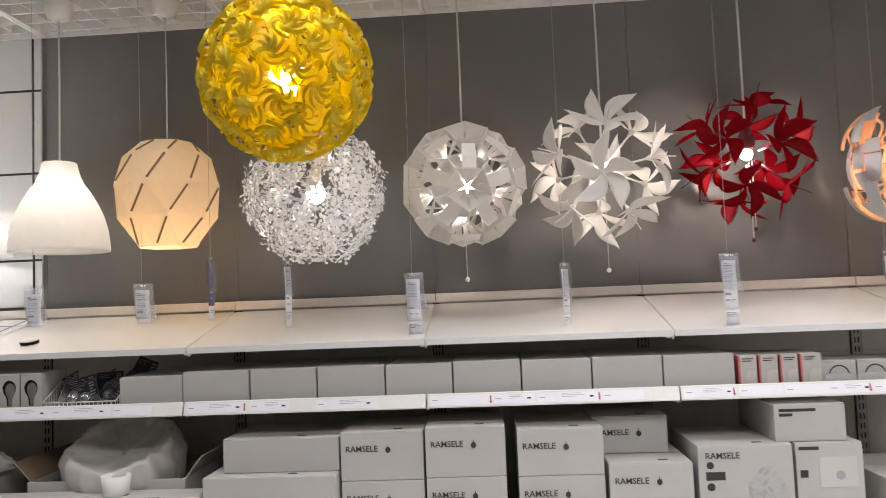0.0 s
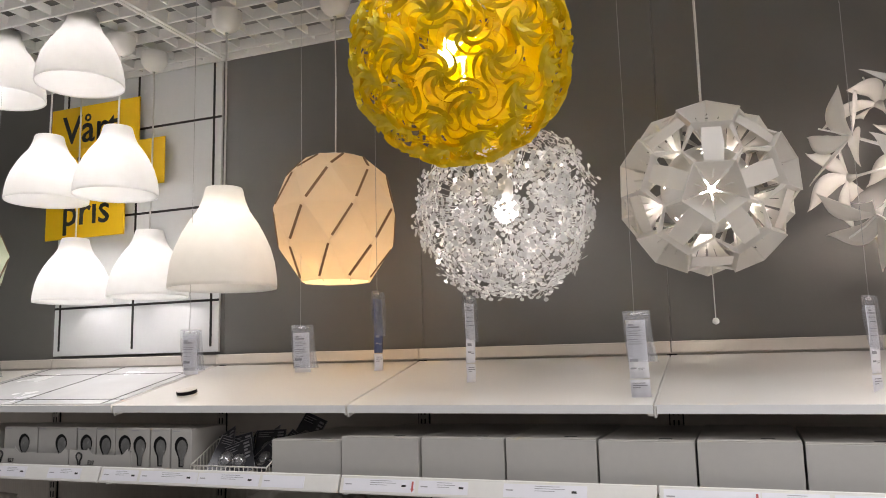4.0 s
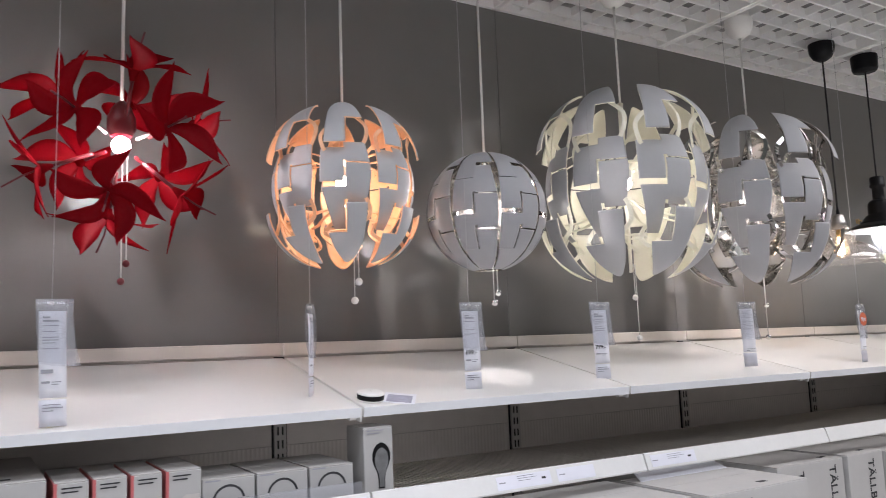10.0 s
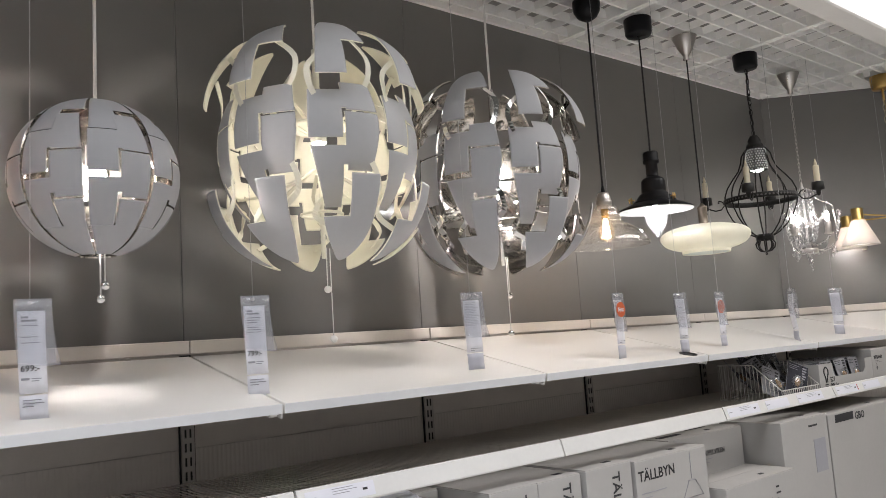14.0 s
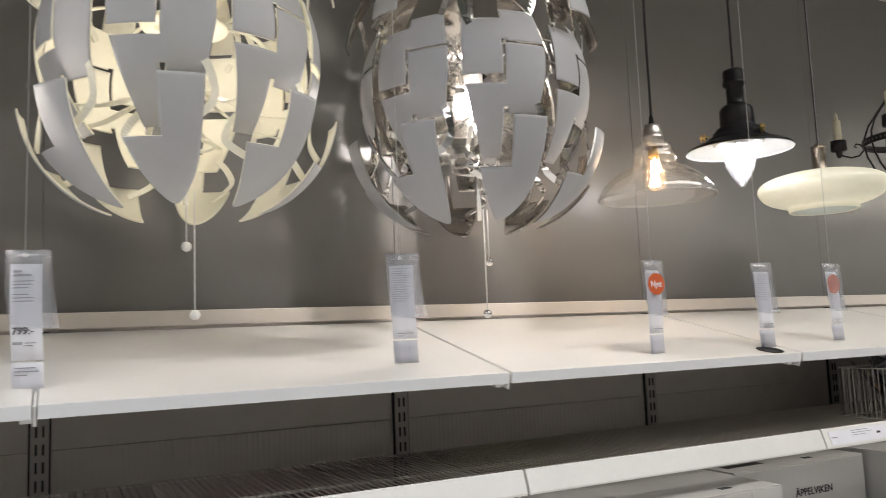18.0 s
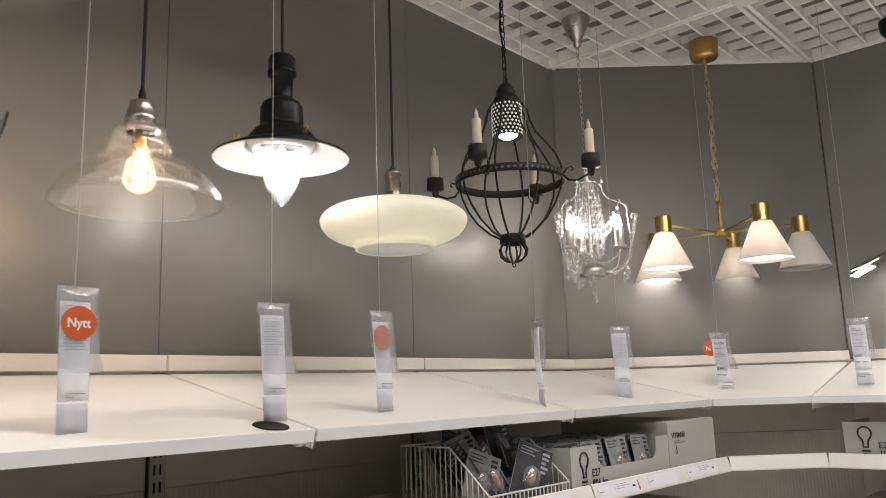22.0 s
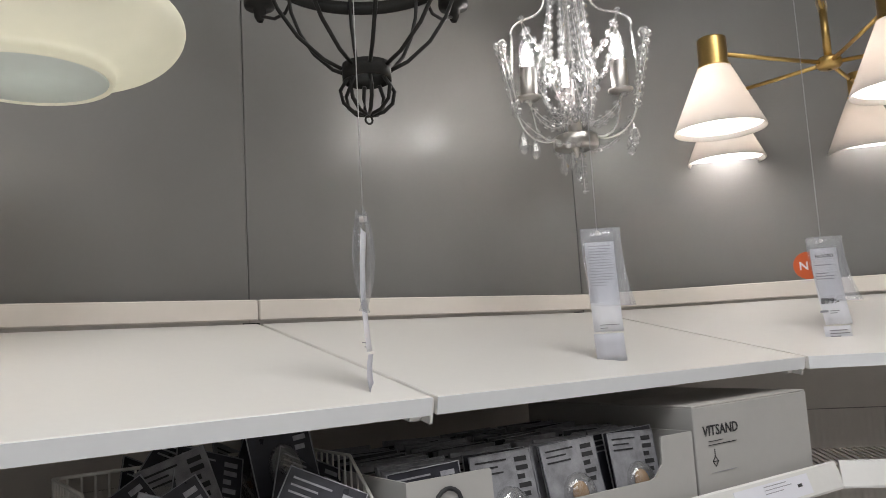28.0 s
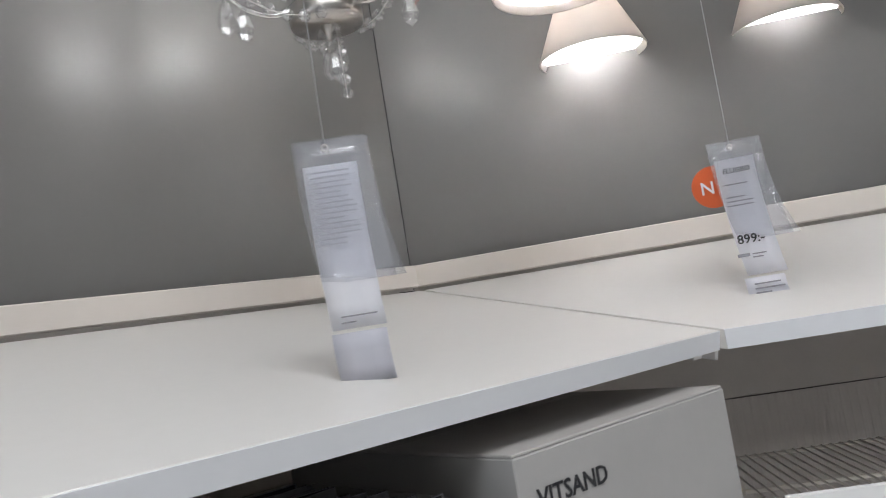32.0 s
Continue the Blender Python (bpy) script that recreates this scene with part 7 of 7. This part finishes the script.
PACK_RIM = material("hazy_plastic_rim", (0.36, 0.36, 0.39), 0.2, vary=0.3, scale=90)
PACK_CARD = material("pale_printed_card", (0.27, 0.27, 0.29), 0.35, vary=0.4, scale=60)
PACK_DARK = material("dark_printed_card", (0.03, 0.03, 0.04), 0.3, vary=0.4, scale=60)
PACK_GREY = material("grey_bulb_in_pack", (0.22, 0.22, 0.24), 0.2)
PACK_BULB = material("amber_bulb", (0.5, 0.3, 0.14), 0.15)


ENERGY = [material("rating_" + n, c, 0.5) for n, c in (("red", (0.6, 0.04, 0.03)), ("orange", (0.7, 0.25, 0.02)), ("yellow", (0.75, 0.6, 0.03)), ("green", (0.06, 0.35, 0.1)), ("blue", (0.05, 0.2, 0.5)))]


def basket(x0, x1, y0, y1, zf, zb, label, seed, packs, gloom):
    """A white wire basket, low in front and high behind, full of blister packs."""
    t = thing("wire_basket", pose(x0, y0, S2 - 0.004), label, "basket")
    w, d = x1 - x0, y1 - y0
    f, b = zf - S2 + 0.004, zb - S2 + 0.004
    r = 0.0014
    kink = d * 0.42
    side = [(0, 0, 0.002), (0, 0, f), (0, kink, b), (0, d, b), (0, d, 0.002)]
    for x in (0, w):
        part("side_frame", tube([(x, p[1], p[2]) for p in side], 0.0022, 6, closed=True), BASKET_WIRE, t)
        n = int(d / 0.0145)
        for i in range(1, n):
            y = d * i / n
            top = f + (b - f) * min(1, y / kink)
            part("wire", tube([(x, y, 0.002), (x, y, top)], r, 5), BASKET_WIRE, t)
    for y, h in ((0, f), (d, b)):
        part("rail", tube([(0, y, h), (w, y, h)], 0.0022, 6), BASKET_WIRE, t)
        part("rail", tube([(0, y, 0.002), (w, y, 0.002)], 0.0022, 6), BASKET_WIRE, t)
        n = int(w / 0.0145)
        for i in range(1, n):
            x = w * i / n
            part("wire", tube([(x, y, 0.002), (x, y, h)], r, 5), BASKET_WIRE, t)
    rng = random.Random(seed)
    heap = thing("blister_heap", pose(x0, y0, S2), "heap of clear blister packs with bulbs filling the basket", "packs")
    for i in range(packs):
        u = i / max(1, packs - 1)
        x, y = rng.uniform(0.05, w - 0.05), 0.035 + (d - 0.09) * u
        top = f + (b - f) * min(1, y / kink)
        blister(heap, rng.uniform(0.07, 0.095), rng.uniform(0.1, 0.135), pose(x, y, max(0.004, top - 0.09 + rng.uniform(-0.01, 0.03)), rng.uniform(-48, -10), rng.uniform(-28, 28), rng.uniform(-35, 35)), rng, gloom)
    return t


BASKET_WIRE = material("white_plastic_coated_wire", (0.7, 0.68, 0.64), 0.4)
basket(4.212, 4.508, 2.545, 2.80, 1.305, 1.402, "white wire basket full of bulb blister packs", 5, 14, 0.8)
basket(-1.528, -1.274, 2.55, 2.84, 1.30, 1.36, "white wire basket with dark blister packs", 21, 11, 1.0)
# upright blister packs in the white tray
row = thing("blister_row", pose(4.53, 2.56, S2), "row of upright clear blister packs behind the tray front", "packs")
rngp = random.Random(31)
for i in range(76):
    b_ = blister(row, 0.1, 0.112, pose(0.055 + 0.118 * (i % 4) + rngp.uniform(-0.01, 0.01), 0.014 + 0.0132 * (i // 4) + rngp.uniform(-0.003, 0.003), 0.004 + rngp.uniform(0, 0.005), rngp.uniform(-14, -9), rngp.uniform(-3, 3), rngp.uniform(-3, 3)), rngp)
    if i % 8 == 3:
        for j, ink in enumerate(ENERGY):
            part("energy_label", block(0.012, 0.03 - 0.002 * j, -0.0016, -0.0008, 0.02 + 0.007 * j, 0.026 + 0.007 * j), ink, b_, "coloured rating bar")
row = thing("blister_row", pose(5.63, 2.1, S2, 0, 0, -90), "grey blister packs upright on the side shelf", "packs")
for i in range(6):
    blister(row, 0.09, 0.115, pose(0.05 + 0.055 * i, 0.03, 0.004, -6, rngp.uniform(-6, 6), 80), rngp)

# price labels on the rails
rngl = random.Random(77)


def rail_label(shelf, x, w, red=False, short=False):
    """A price label clipped on the rail: small dark print, faint lines, sometimes a red arrow."""
    lab = part("price_label", block(0, w, -0.0007, 0, -0.0155, 0.0155), PAPER_LABEL, shelf, "white price label", pose(x, -0.0072, 0.0025, -18.9))
    part("print", strip_bars(0.006, 0.002, [0.018], 0.0065, 0.0026, -0.0014), GREY_INK, lab, "unreadable print")
    if not short:
        part("print", strip_bars(w * 0.38, 0.012, [w * 0.3, w * 0.36, w * 0.24], 0.0052, 0.0012, -0.0014), GREY_INK, lab, "fine unreadable print")
        part("print", strip_bars(w * 0.82, 0.003, [0.012], 0.006, 0.005, -0.0014), INK, lab, "small printed price")
    if red:
        part("arrow", flat([(w - 0.009, 0.012), (w - 0.004, 0.012), (w - 0.004, -0.006), (w - 0.0015, -0.006), (w - 0.0065, -0.014), (w - 0.0115, -0.006), (w - 0.009, -0.006)], -0.0014, -0.0006), RED_INK, lab, "red printed arrow")


PAPER_LABEL = material("bluish_label_paper", (0.78, 0.78, 0.84), 0.45, vary=0.02, scale=40)
for k in range(FIRST, LAST + 1):
    if k <= 2:
        x = 0.012
        while x < BAY - 0.12:
            w = rngl.choice((0.13, 0.16, 0.2))
            rail_label(shelf2[k], x, min(w, BAY - 0.01 - x), rngl.random() < 0.25, rngl.random() < 0.3)
            x += w + rngl.choice((0.003, 0.01, 0.09))
    elif k == 3:
        rail_label(shelf2[k], 0.32, 0.16)
        rail_label(shelf2[k], 0.50, 0.12, short=True)
    elif k == 4:
        rail_label(shelf2[k], 0.02, 0.17)
    elif k >= 6:
        for x, w, sh in ((0.02, 0.2, False), (0.27, 0.16, True), (0.5, 0.2, False)):
            rail_label(shelf2[k], x, w, k == 7 and x < 0.1, sh)

# ---- boxes on the storage shelf ----
S3 = 0.72


def named_box(x0, x1, z0, z1, y, body, size, label, depth=0.33, dot=True, turn=0.0, tx=0.016):
    t = carton(x0, x1, z0, z1, y, depth, label, "lamp_box", "boxed lamps below", turn)
    h = z1 - z0
    lettering(t, body, size, tx, h - 0.062)
    if dot:
        cx = tx + size * len(body) * 0.68 + 0.012
        part("drawing", join(tube([(cx, -0.0008, h - 0.042), (cx, -0.0008, h - 0.05)], 0.001, 4), moved(flat([(0.0085 * math.cos(TAU * i / 16), 0.0095 * math.sin(TAU * i / 16)) for i in range(16)], -0.0014, -0.0003), Matrix.Translation((cx, 0, h - 0.058)))), INK, t, "small printed lamp drawing")
    return t


LB = "white cardboard lamp box with black lettering, stacked"
for (x0, x1, y, tops) in ((-0.508, -0.243, 2.49, (1.185, 1.031, 0.877)), (-0.236, 0.016, 2.478, (1.195, 1.038, 0.88)), (0.052, 0.32, 2.485, (1.18, 1.034, 0.878))):
    zs = [S3] + list(tops[::-1])
    for a, b in zip(zs, zs[1:]):
        named_box(x0, x1, a, b - 0.0015, y, "RAMSELE", 0.026, LB, turn=random.Random(int(x0 * 1000 + b * 100)).uniform(-1.2, 1.2))
named_box(0.33, 0.585, 0.92, 1.068, 2.47, "RAMSELE", 0.026, LB)
carton(0.33, 0.585, S3, 0.919, 2.47, 0.34, "white cardboard lamp box, stacked", "lamp_box", "boxed lamps below")
named_box(0.30, 0.545, 1.07, 1.19, 2.62, "RAMSELE", 0.026, LB, depth=0.3)
carton(0.29, 0.575, S3, 1.068, 2.83, 0.2, "white cardboard lamp box, stacked", "lamp_box", "boxed lamps below")
t = carton(0.6, 0.884, S3, 1.114, 2.47, 0.35, "tall white lamp box with a grey flower drawing", "lamp_box", "boxed lamps below")
lettering(t, "RAMSELE", 0.026, 0.022, 0.355)
part("print", block(0.022, 0.08, -0.0012, -0.0003, 0.29, 0.315), INK, t, "black printed panel")
part("print", moved(flat([(0.011 * math.cos(TAU * i / 16), 0.011 * math.sin(TAU * i / 16)) for i in range(16)], -0.0014, -0.0003), Matrix.Translation((0.036, 0, 0.335))), INK, t, "printed dot")
part("print", moved(flat([(0.012 * math.cos(TAU * i / 16), 0.012 * math.sin(TAU * i / 16)) for i in range(16)], -0.0014, -0.0003), Matrix.Translation((0.036, 0, 0.27))), INK, t, "printed dot")
rf = random.Random(3)
pet = []
for i in range(26):
    a, r = rf.uniform(0, TAU), 0.055 * math.sqrt(rf.random())
    pet.append(moved(flat([(0.014 * u, 0.006 * v) for u, v in ((-1, 0), (-0.3, 0.9), (0.5, 0.7), (1, 0), (0.4, -0.8), (-0.5, -0.8))], -0.0012 - 0.00004 * i, -0.0003), Matrix.Translation((0.2 + r * math.cos(a), 0, 0.27 + r * math.sin(a))) @ Matrix.Rotation(rf.uniform(0, TAU), 4, "Y")))
part("flower_print", join(*pet[::2]), GREY_INK, t, "grey printed flower lamp")
part("flower_print", join(*pet[1::2]), MATT_SHELL, t, "grey printed flower lamp")
t = carton(0.895, 1.095, S3, 1.113, 2.48, 0.35, "tall grey-white lamp box with a pale printed panel", "lamp_box", "boxed lamps below")
part("print", block(0.07, 0.18, -0.0012, -0.0003, 0.26, 0.35), SOFFIT, t, "pale printed panel")
part("print", moved(flat([(0.014 * math.cos(TAU * i / 16), 0.014 * math.sin(TAU * i / 16)) for i in range(16)], -0.0018, -0.0013), Matrix.Translation((0.13, 0, 0.295))), GREY_INK, t, "printed globe")
part("print", strip_bars(0.01, 0.382, [0.06], 0.01, 0.01), INK, t, "unreadable print")
part("print", block(0.012, 0.035, -0.0012, -0.0003, 0.29, 0.312), INK, t, "black square print")
t = carton(0.845, 1.06, 1.1145, 1.228, 2.5, 0.36, "flat white lamp box lying on the tall boxes", "lamp_box", "boxed lamps below", slots=False)
part("print", strip_bars(0.016, 0.1, [0.11, 0.04], 0.014, 0.009), INK, t, "unreadable print")
t = carton(-0.893, -0.515, 1.063, 1.17, 2.5, 0.32, "long plain white box lying on another", "carton", "boxed lamps below")
t = carton(-0.94, -0.515, S3, 1.0615, 2.44, 0.4, "large plain white box on the storage shelf", "carton", "boxed lamps below")
t = carton(-1.66, -0.95, S3, 1.012, 2.42, 0.11, "large cream cardboard box with printed lettering", "carton", "boxed lamps below", mat=CREAM)
part("print", strip_bars(0.54, 0.292, [0.05], 0.01, 0.001), INK, t, "unreadable print")
carton(-2.42, -1.7, S3, 1.05, 2.46, 0.5, "large plain white box on the storage shelf", "carton", "boxed lamps below")
carton(1.16, 1.5, S3, 1.0, 2.46, 0.4, "plain white box in the shade of the shelf", "carton", "boxed lamps below")


BUBBLE = translucent("milky_bubble_wrap", (0.76, 0.73, 0.69), (0.84, 0.81, 0.77), 0.5, 0.25, 0.08)


def crumpled_bag(x, y, z, sx, sy, sz, label, seed):
    """A crumpled clear bag round something soft."""
    rng = random.Random(seed)
    b = ball(1.0, n=56)
    v = []
    for p in b["v"]:
        q = Vector(p)
        k = 1 + 0.2 * noise.noise(q * 2.2 + Vector((seed, 0, 0))) + 0.16 * noise.noise(q * 6 + Vector((0, seed, 0))) + 0.07 * noise.noise(q * 15 + Vector((0, 0, seed)))
        v.append((q.x * sx * k, q.y * sy * k, max(0, (q.z * k + 0.9) * sz)))
    t = thing("packing_bag", pose(x, y, z), label, "bag")
    part("bag", {**b, "v": v}, BUBBLE, t)
    return t


def wrapped_shade(x, y, z, r, h, tilt, label):
    """A bowl-shaped lamp shade in bubble wrap, its mouth tipped forward and covered, with folds all round."""
    t = thing("wrapped_shade", pose(x, y, z, tilt), label, "lamp shade")
    prof = [(0.02, 0.0), (0.3, 0.01), (0.62, 0.08), (0.86, 0.25), (0.98, 0.5), (1.0, 0.75), (0.95, 0.93), (0.87, 1.0), (0.8, 0.98), (0.72, 0.9), (0.5, 0.84), (0.25, 0.81), (0.02, 0.8)]
    b = lathe(rounded([(a * r, c * h) for a, c in prof], 4), 84)
    v = []
    for p in b["v"]:
        q = Vector(p)
        a = math.atan2(q.y, q.x)
        fold = 0.02 * noise.noise(Vector((7 * math.cos(a), 7 * math.sin(a), q.z * 9))) + 0.012 * noise.noise(q * 26)
        k = 1 + fold / max(0.05, math.hypot(q.x, q.y))
        v.append((q.x * k, q.y * k, q.z + 0.012 * noise.noise(q * 14 + Vector((3, 1, 4))) + 0.005 * noise.noise(q * 45)))
    part("bag", {**b, "v": v}, BUBBLE, t, "milky bubble wrap")
    return t


wrapped_shade(-1.31, 2.755, 0.93, 0.2, 0.24, 24, "round lamp shade loosely wrapped in milky bubble wrap")
crumpled_bag(-1.84, 2.6, 1.05, 0.16, 0.1, 0.05, "crumpled white bubble wrap on a box", 9)
crumpled_bag(-2.5, 2.62, 1.05, 0.2, 0.14, 0.07, "crumpled clear plastic bag on a box", 15)
KRAFT = material("brown_kraft_board", (0.2, 0.135, 0.08), 0.8, vary=0.12, scale=12, bump=0.1, bump_scale=150)
t = thing("open_carton", pose(-1.31, 2.765, S3), "open cardboard carton with brown flaps round the wrapped shade", "carton")
for x0, x1, y0, y1 in ((-0.27, -0.264, -0.215, 0.215), (0.264, 0.27, -0.215, 0.215), (-0.264, 0.264, -0.215, -0.209), (-0.264, 0.264, 0.209, 0.215)):
    part("side", block(x0, x1, y0, y1, 0, 0.32, 0.001), CARTON_TOP, t)
part("bottom", block(-0.263, 0.263, -0.208, 0.208, 0.001, 0.208, 0.002), KRAFT, t, "brown packing in the bottom")
for sx, turn in ((-1, -42), (1, 38)):
    part("flap", join(block(-0.0025, 0.0, -0.2, 0.2, 0, 0.085), slot(block(0.0, 0.0025, -0.2, 0.2, 0, 0.085), 1)), (KRAFT, CARTON_TOP) if sx > 0 else (CARTON_TOP, KRAFT), t, "raised flap, brown inside", pose(sx * 0.267, 0, 0.321, 0, turn, 0))
t = thing("foam_cup", pose(-1.235, 2.472, 1.012), "white foam cup used as packing", "packing")
part("cup", lathe([(0.001, 0), (0.036, 0), (0.04, 0.002), (0.046, 0.06), (0.043, 0.062), (0.037, 0.01), (0.001, 0.01)], 28), WHITE_PLASTIC, t)

# right-hand boxes
for i, (a, b, y) in enumerate(((2.515, 2.66, 2.675), (2.668, 2.835, 2.49), (2.845, 3.01, 2.50), (3.02, 3.215, 2.49))):
    t = carton(a, b, S3, 1.2 + 0.004 * (i % 2), y, 0.42, "white upright lamp box with vertical lettering on its narrow side", "lamp_box", "boxed lamps below", slots=(i > 1))
    lettering(t, "TÄLLBYN", 0.045, (b - a) * 0.56, 0.462, upright=True)
t = carton(3.225, 3.585, S3, 1.198, 2.485, 0.42, "wide white lamp box with black lettering and a lamp drawing", "lamp_box", "boxed lamps below")
lettering(t, "TÄLLBYN", 0.042, 0.012, 0.418)
part("print", strip_bars(0.022, 0.385, [0.12, 0.05, 0.0, 0.1], 0.012, 0.003), GREY_INK, t, "unreadable print")
part("drawing", join(tube([(0.27, -0.0008, 0.47), (0.27, -0.0008, 0.39)], 0.0012, 4), tube([(0.22, -0.0008, 0.335), (0.255, -0.0008, 0.385), (0.29, -0.0008, 0.385), (0.325, -0.0008, 0.335)], 0.0012, 4, closed=True)), GREY_INK, t, "printed lamp drawing")
t = carton(3.6, 4.05, 1.045, 1.198, 2.63, 0.32, "white lamp box with black lettering, lying behind", "lamp_box", "boxed lamps below")
lettering(t, "ÄPPELVIKEN", 0.024, 0.195, 0.076)
part("print", strip_bars(0.195, 0.066, [0.05, 0.03], 0.012, 0.0025), GREY_INK, t, "thin printed lines")
part("print", block(0.03, 0.15, 0.05, 0.075, 0.1532, 0.1538), BLACK, t, "dark print on the top flap")
part("print", block(0.24, 0.36, 0.09, 0.112, 0.1532, 0.1538), BLACK, t, "dark print on the top flap")
carton(3.6, 4.02, S3, 1.0435, 2.66, 0.3, "plain white box under other lamp boxes", "lamp_box", "boxed lamps below")
t = carton(3.62, 4.06, S3, 1.058, 2.45, 0.19, "white lamp box with black lettering", "lamp_box", "boxed lamps below")
lettering(t, "ÄPPELVIKEN", 0.024, 0.14, 0.25)
part("print", strip_bars(0.3, 0.3, [0.02, 0.03, 0.012], 0.02, 0.006), INK, t, "small printed drawing")
t = carton(4.07, 4.42, S3, 1.205, 2.49, 0.4, "tall white lamp box with a grey picture panel", "lamp_box", "boxed lamps below")
part("print", block(0.23, 0.32, -0.0012, -0.0003, 0.28, 0.4), GREY_INK, t, "grey picture panel")
part("print", strip_bars(0.2, 0.455, [0.07], 0.01, 0.007), INK, t, "unreadable print")
t = carton(4.45, 5.165, S3, 1.192, 2.5, 0.36, "large white lamp box with black lettering under the corner shelf", "lamp_box", "boxed lamps below")
lettering(t, "GBO", 0.042, 0.235, 0.43)
part("print", strip_bars(0.06, 0.465, [0.16], 0.01, 0.03), INK, t, "unreadable print")
t = carton(2.135, 2.512, 0.95, 1.22, 2.285, 0.3, "large glossy white lamp box with its flap raised", "lamp_box", "boxed lamps below")
part("raised_flap", shape([(0.02, 0.24, 0.271), (0.36, 0.24, 0.271), (0.34, 0.29, 0.295), (0.04, 0.3, 0.298), (0.02, 0.24, 0.2695), (0.36, 0.24, 0.2695), (0.34, 0.29, 0.2935), (0.04, 0.3, 0.2965)], [(3, 2, 1, 0), (4, 5, 6, 7), (0, 1, 5, 4), (1, 2, 6, 5), (2, 3, 7, 6), (3, 0, 4, 7)]), PAPER, t, "raised flap")
lettering(t, "PS 2014", 0.024, 0.075, 0.232)
carton(1.74, 2.128, 0.95, 1.214, 2.33, 0.3, "glossy white lamp box beside another", "lamp_box", "boxed lamps below")
carton(1.72, 2.12, S3, 0.948, 2.34, 0.3, "plain white lamp box on the storage shelf", "lamp_box", "boxed lamps below")
carton(2.13, 2.515, S3, 0.948, 2.3, 0.3, "plain white lamp box on the storage shelf", "lamp_box", "boxed lamps below")
carton(5.64, 5.95, 0.0, 1.14, 1.5, 0.75, "stack of white lamp boxes under the side shelf", "lamp_box")


# ---- lamps at the side wall ----
def led_lamp(at):
    """A hanging lamp of small tilted plates on a dark spidery frame, with glowing undersides."""
    lamp = thing("pendant_lamp", pose(*at), "dark metal pendant of tilted plates with glowing white undersides", "lamp")
    part("hub", lathe([(0.001, 0.0), (0.03, 0.0), (0.032, 0.004), (0.03, 0.012), (0.01, 0.018)], 16), STEEL_DARK, lamp)
    plate = [(0.12, -0.035), (0.2, -0.045), (0.275, -0.03), (0.275, 0.03), (0.2, 0.045), (0.12, 0.035)]
    for i in range(7):
        m = Matrix.Rotation(TAU * i / 7 + 0.5, 4, "Z") @ Matrix.Rotation(math.radians(24), 4, "Y")
        a = part("arm", tube([(0.02, 0, 0.005), (0.13, 0, 0.012)], 0.0035, 6), STEEL_DARK, lamp, at=m)
        part("plate", slab(plate, 0.0, 0.004), IRON_LIGHT, a, "dark tilted plate")
        part("light_plate", block(0.2, 0.27, -0.026, 0.026, -0.0025, -0.0005), LED_PLATE, a, "glowing plate")
    part("canopy", canopy_cup(0.05, 0.07), BLACK_PAINT, lamp, "black ceiling canopy", Matrix.Translation((0, 0, CEIL_Z - at[2] - 0.006)))
    part("cord", tube([(0, 0, 0.015), (0, 0, CEIL_Z - at[2] - 0.05)], 0.0035, 6), BLACK_CORD, lamp)
    return lamp


led_lamp((5.9, 2.0, 1.985))
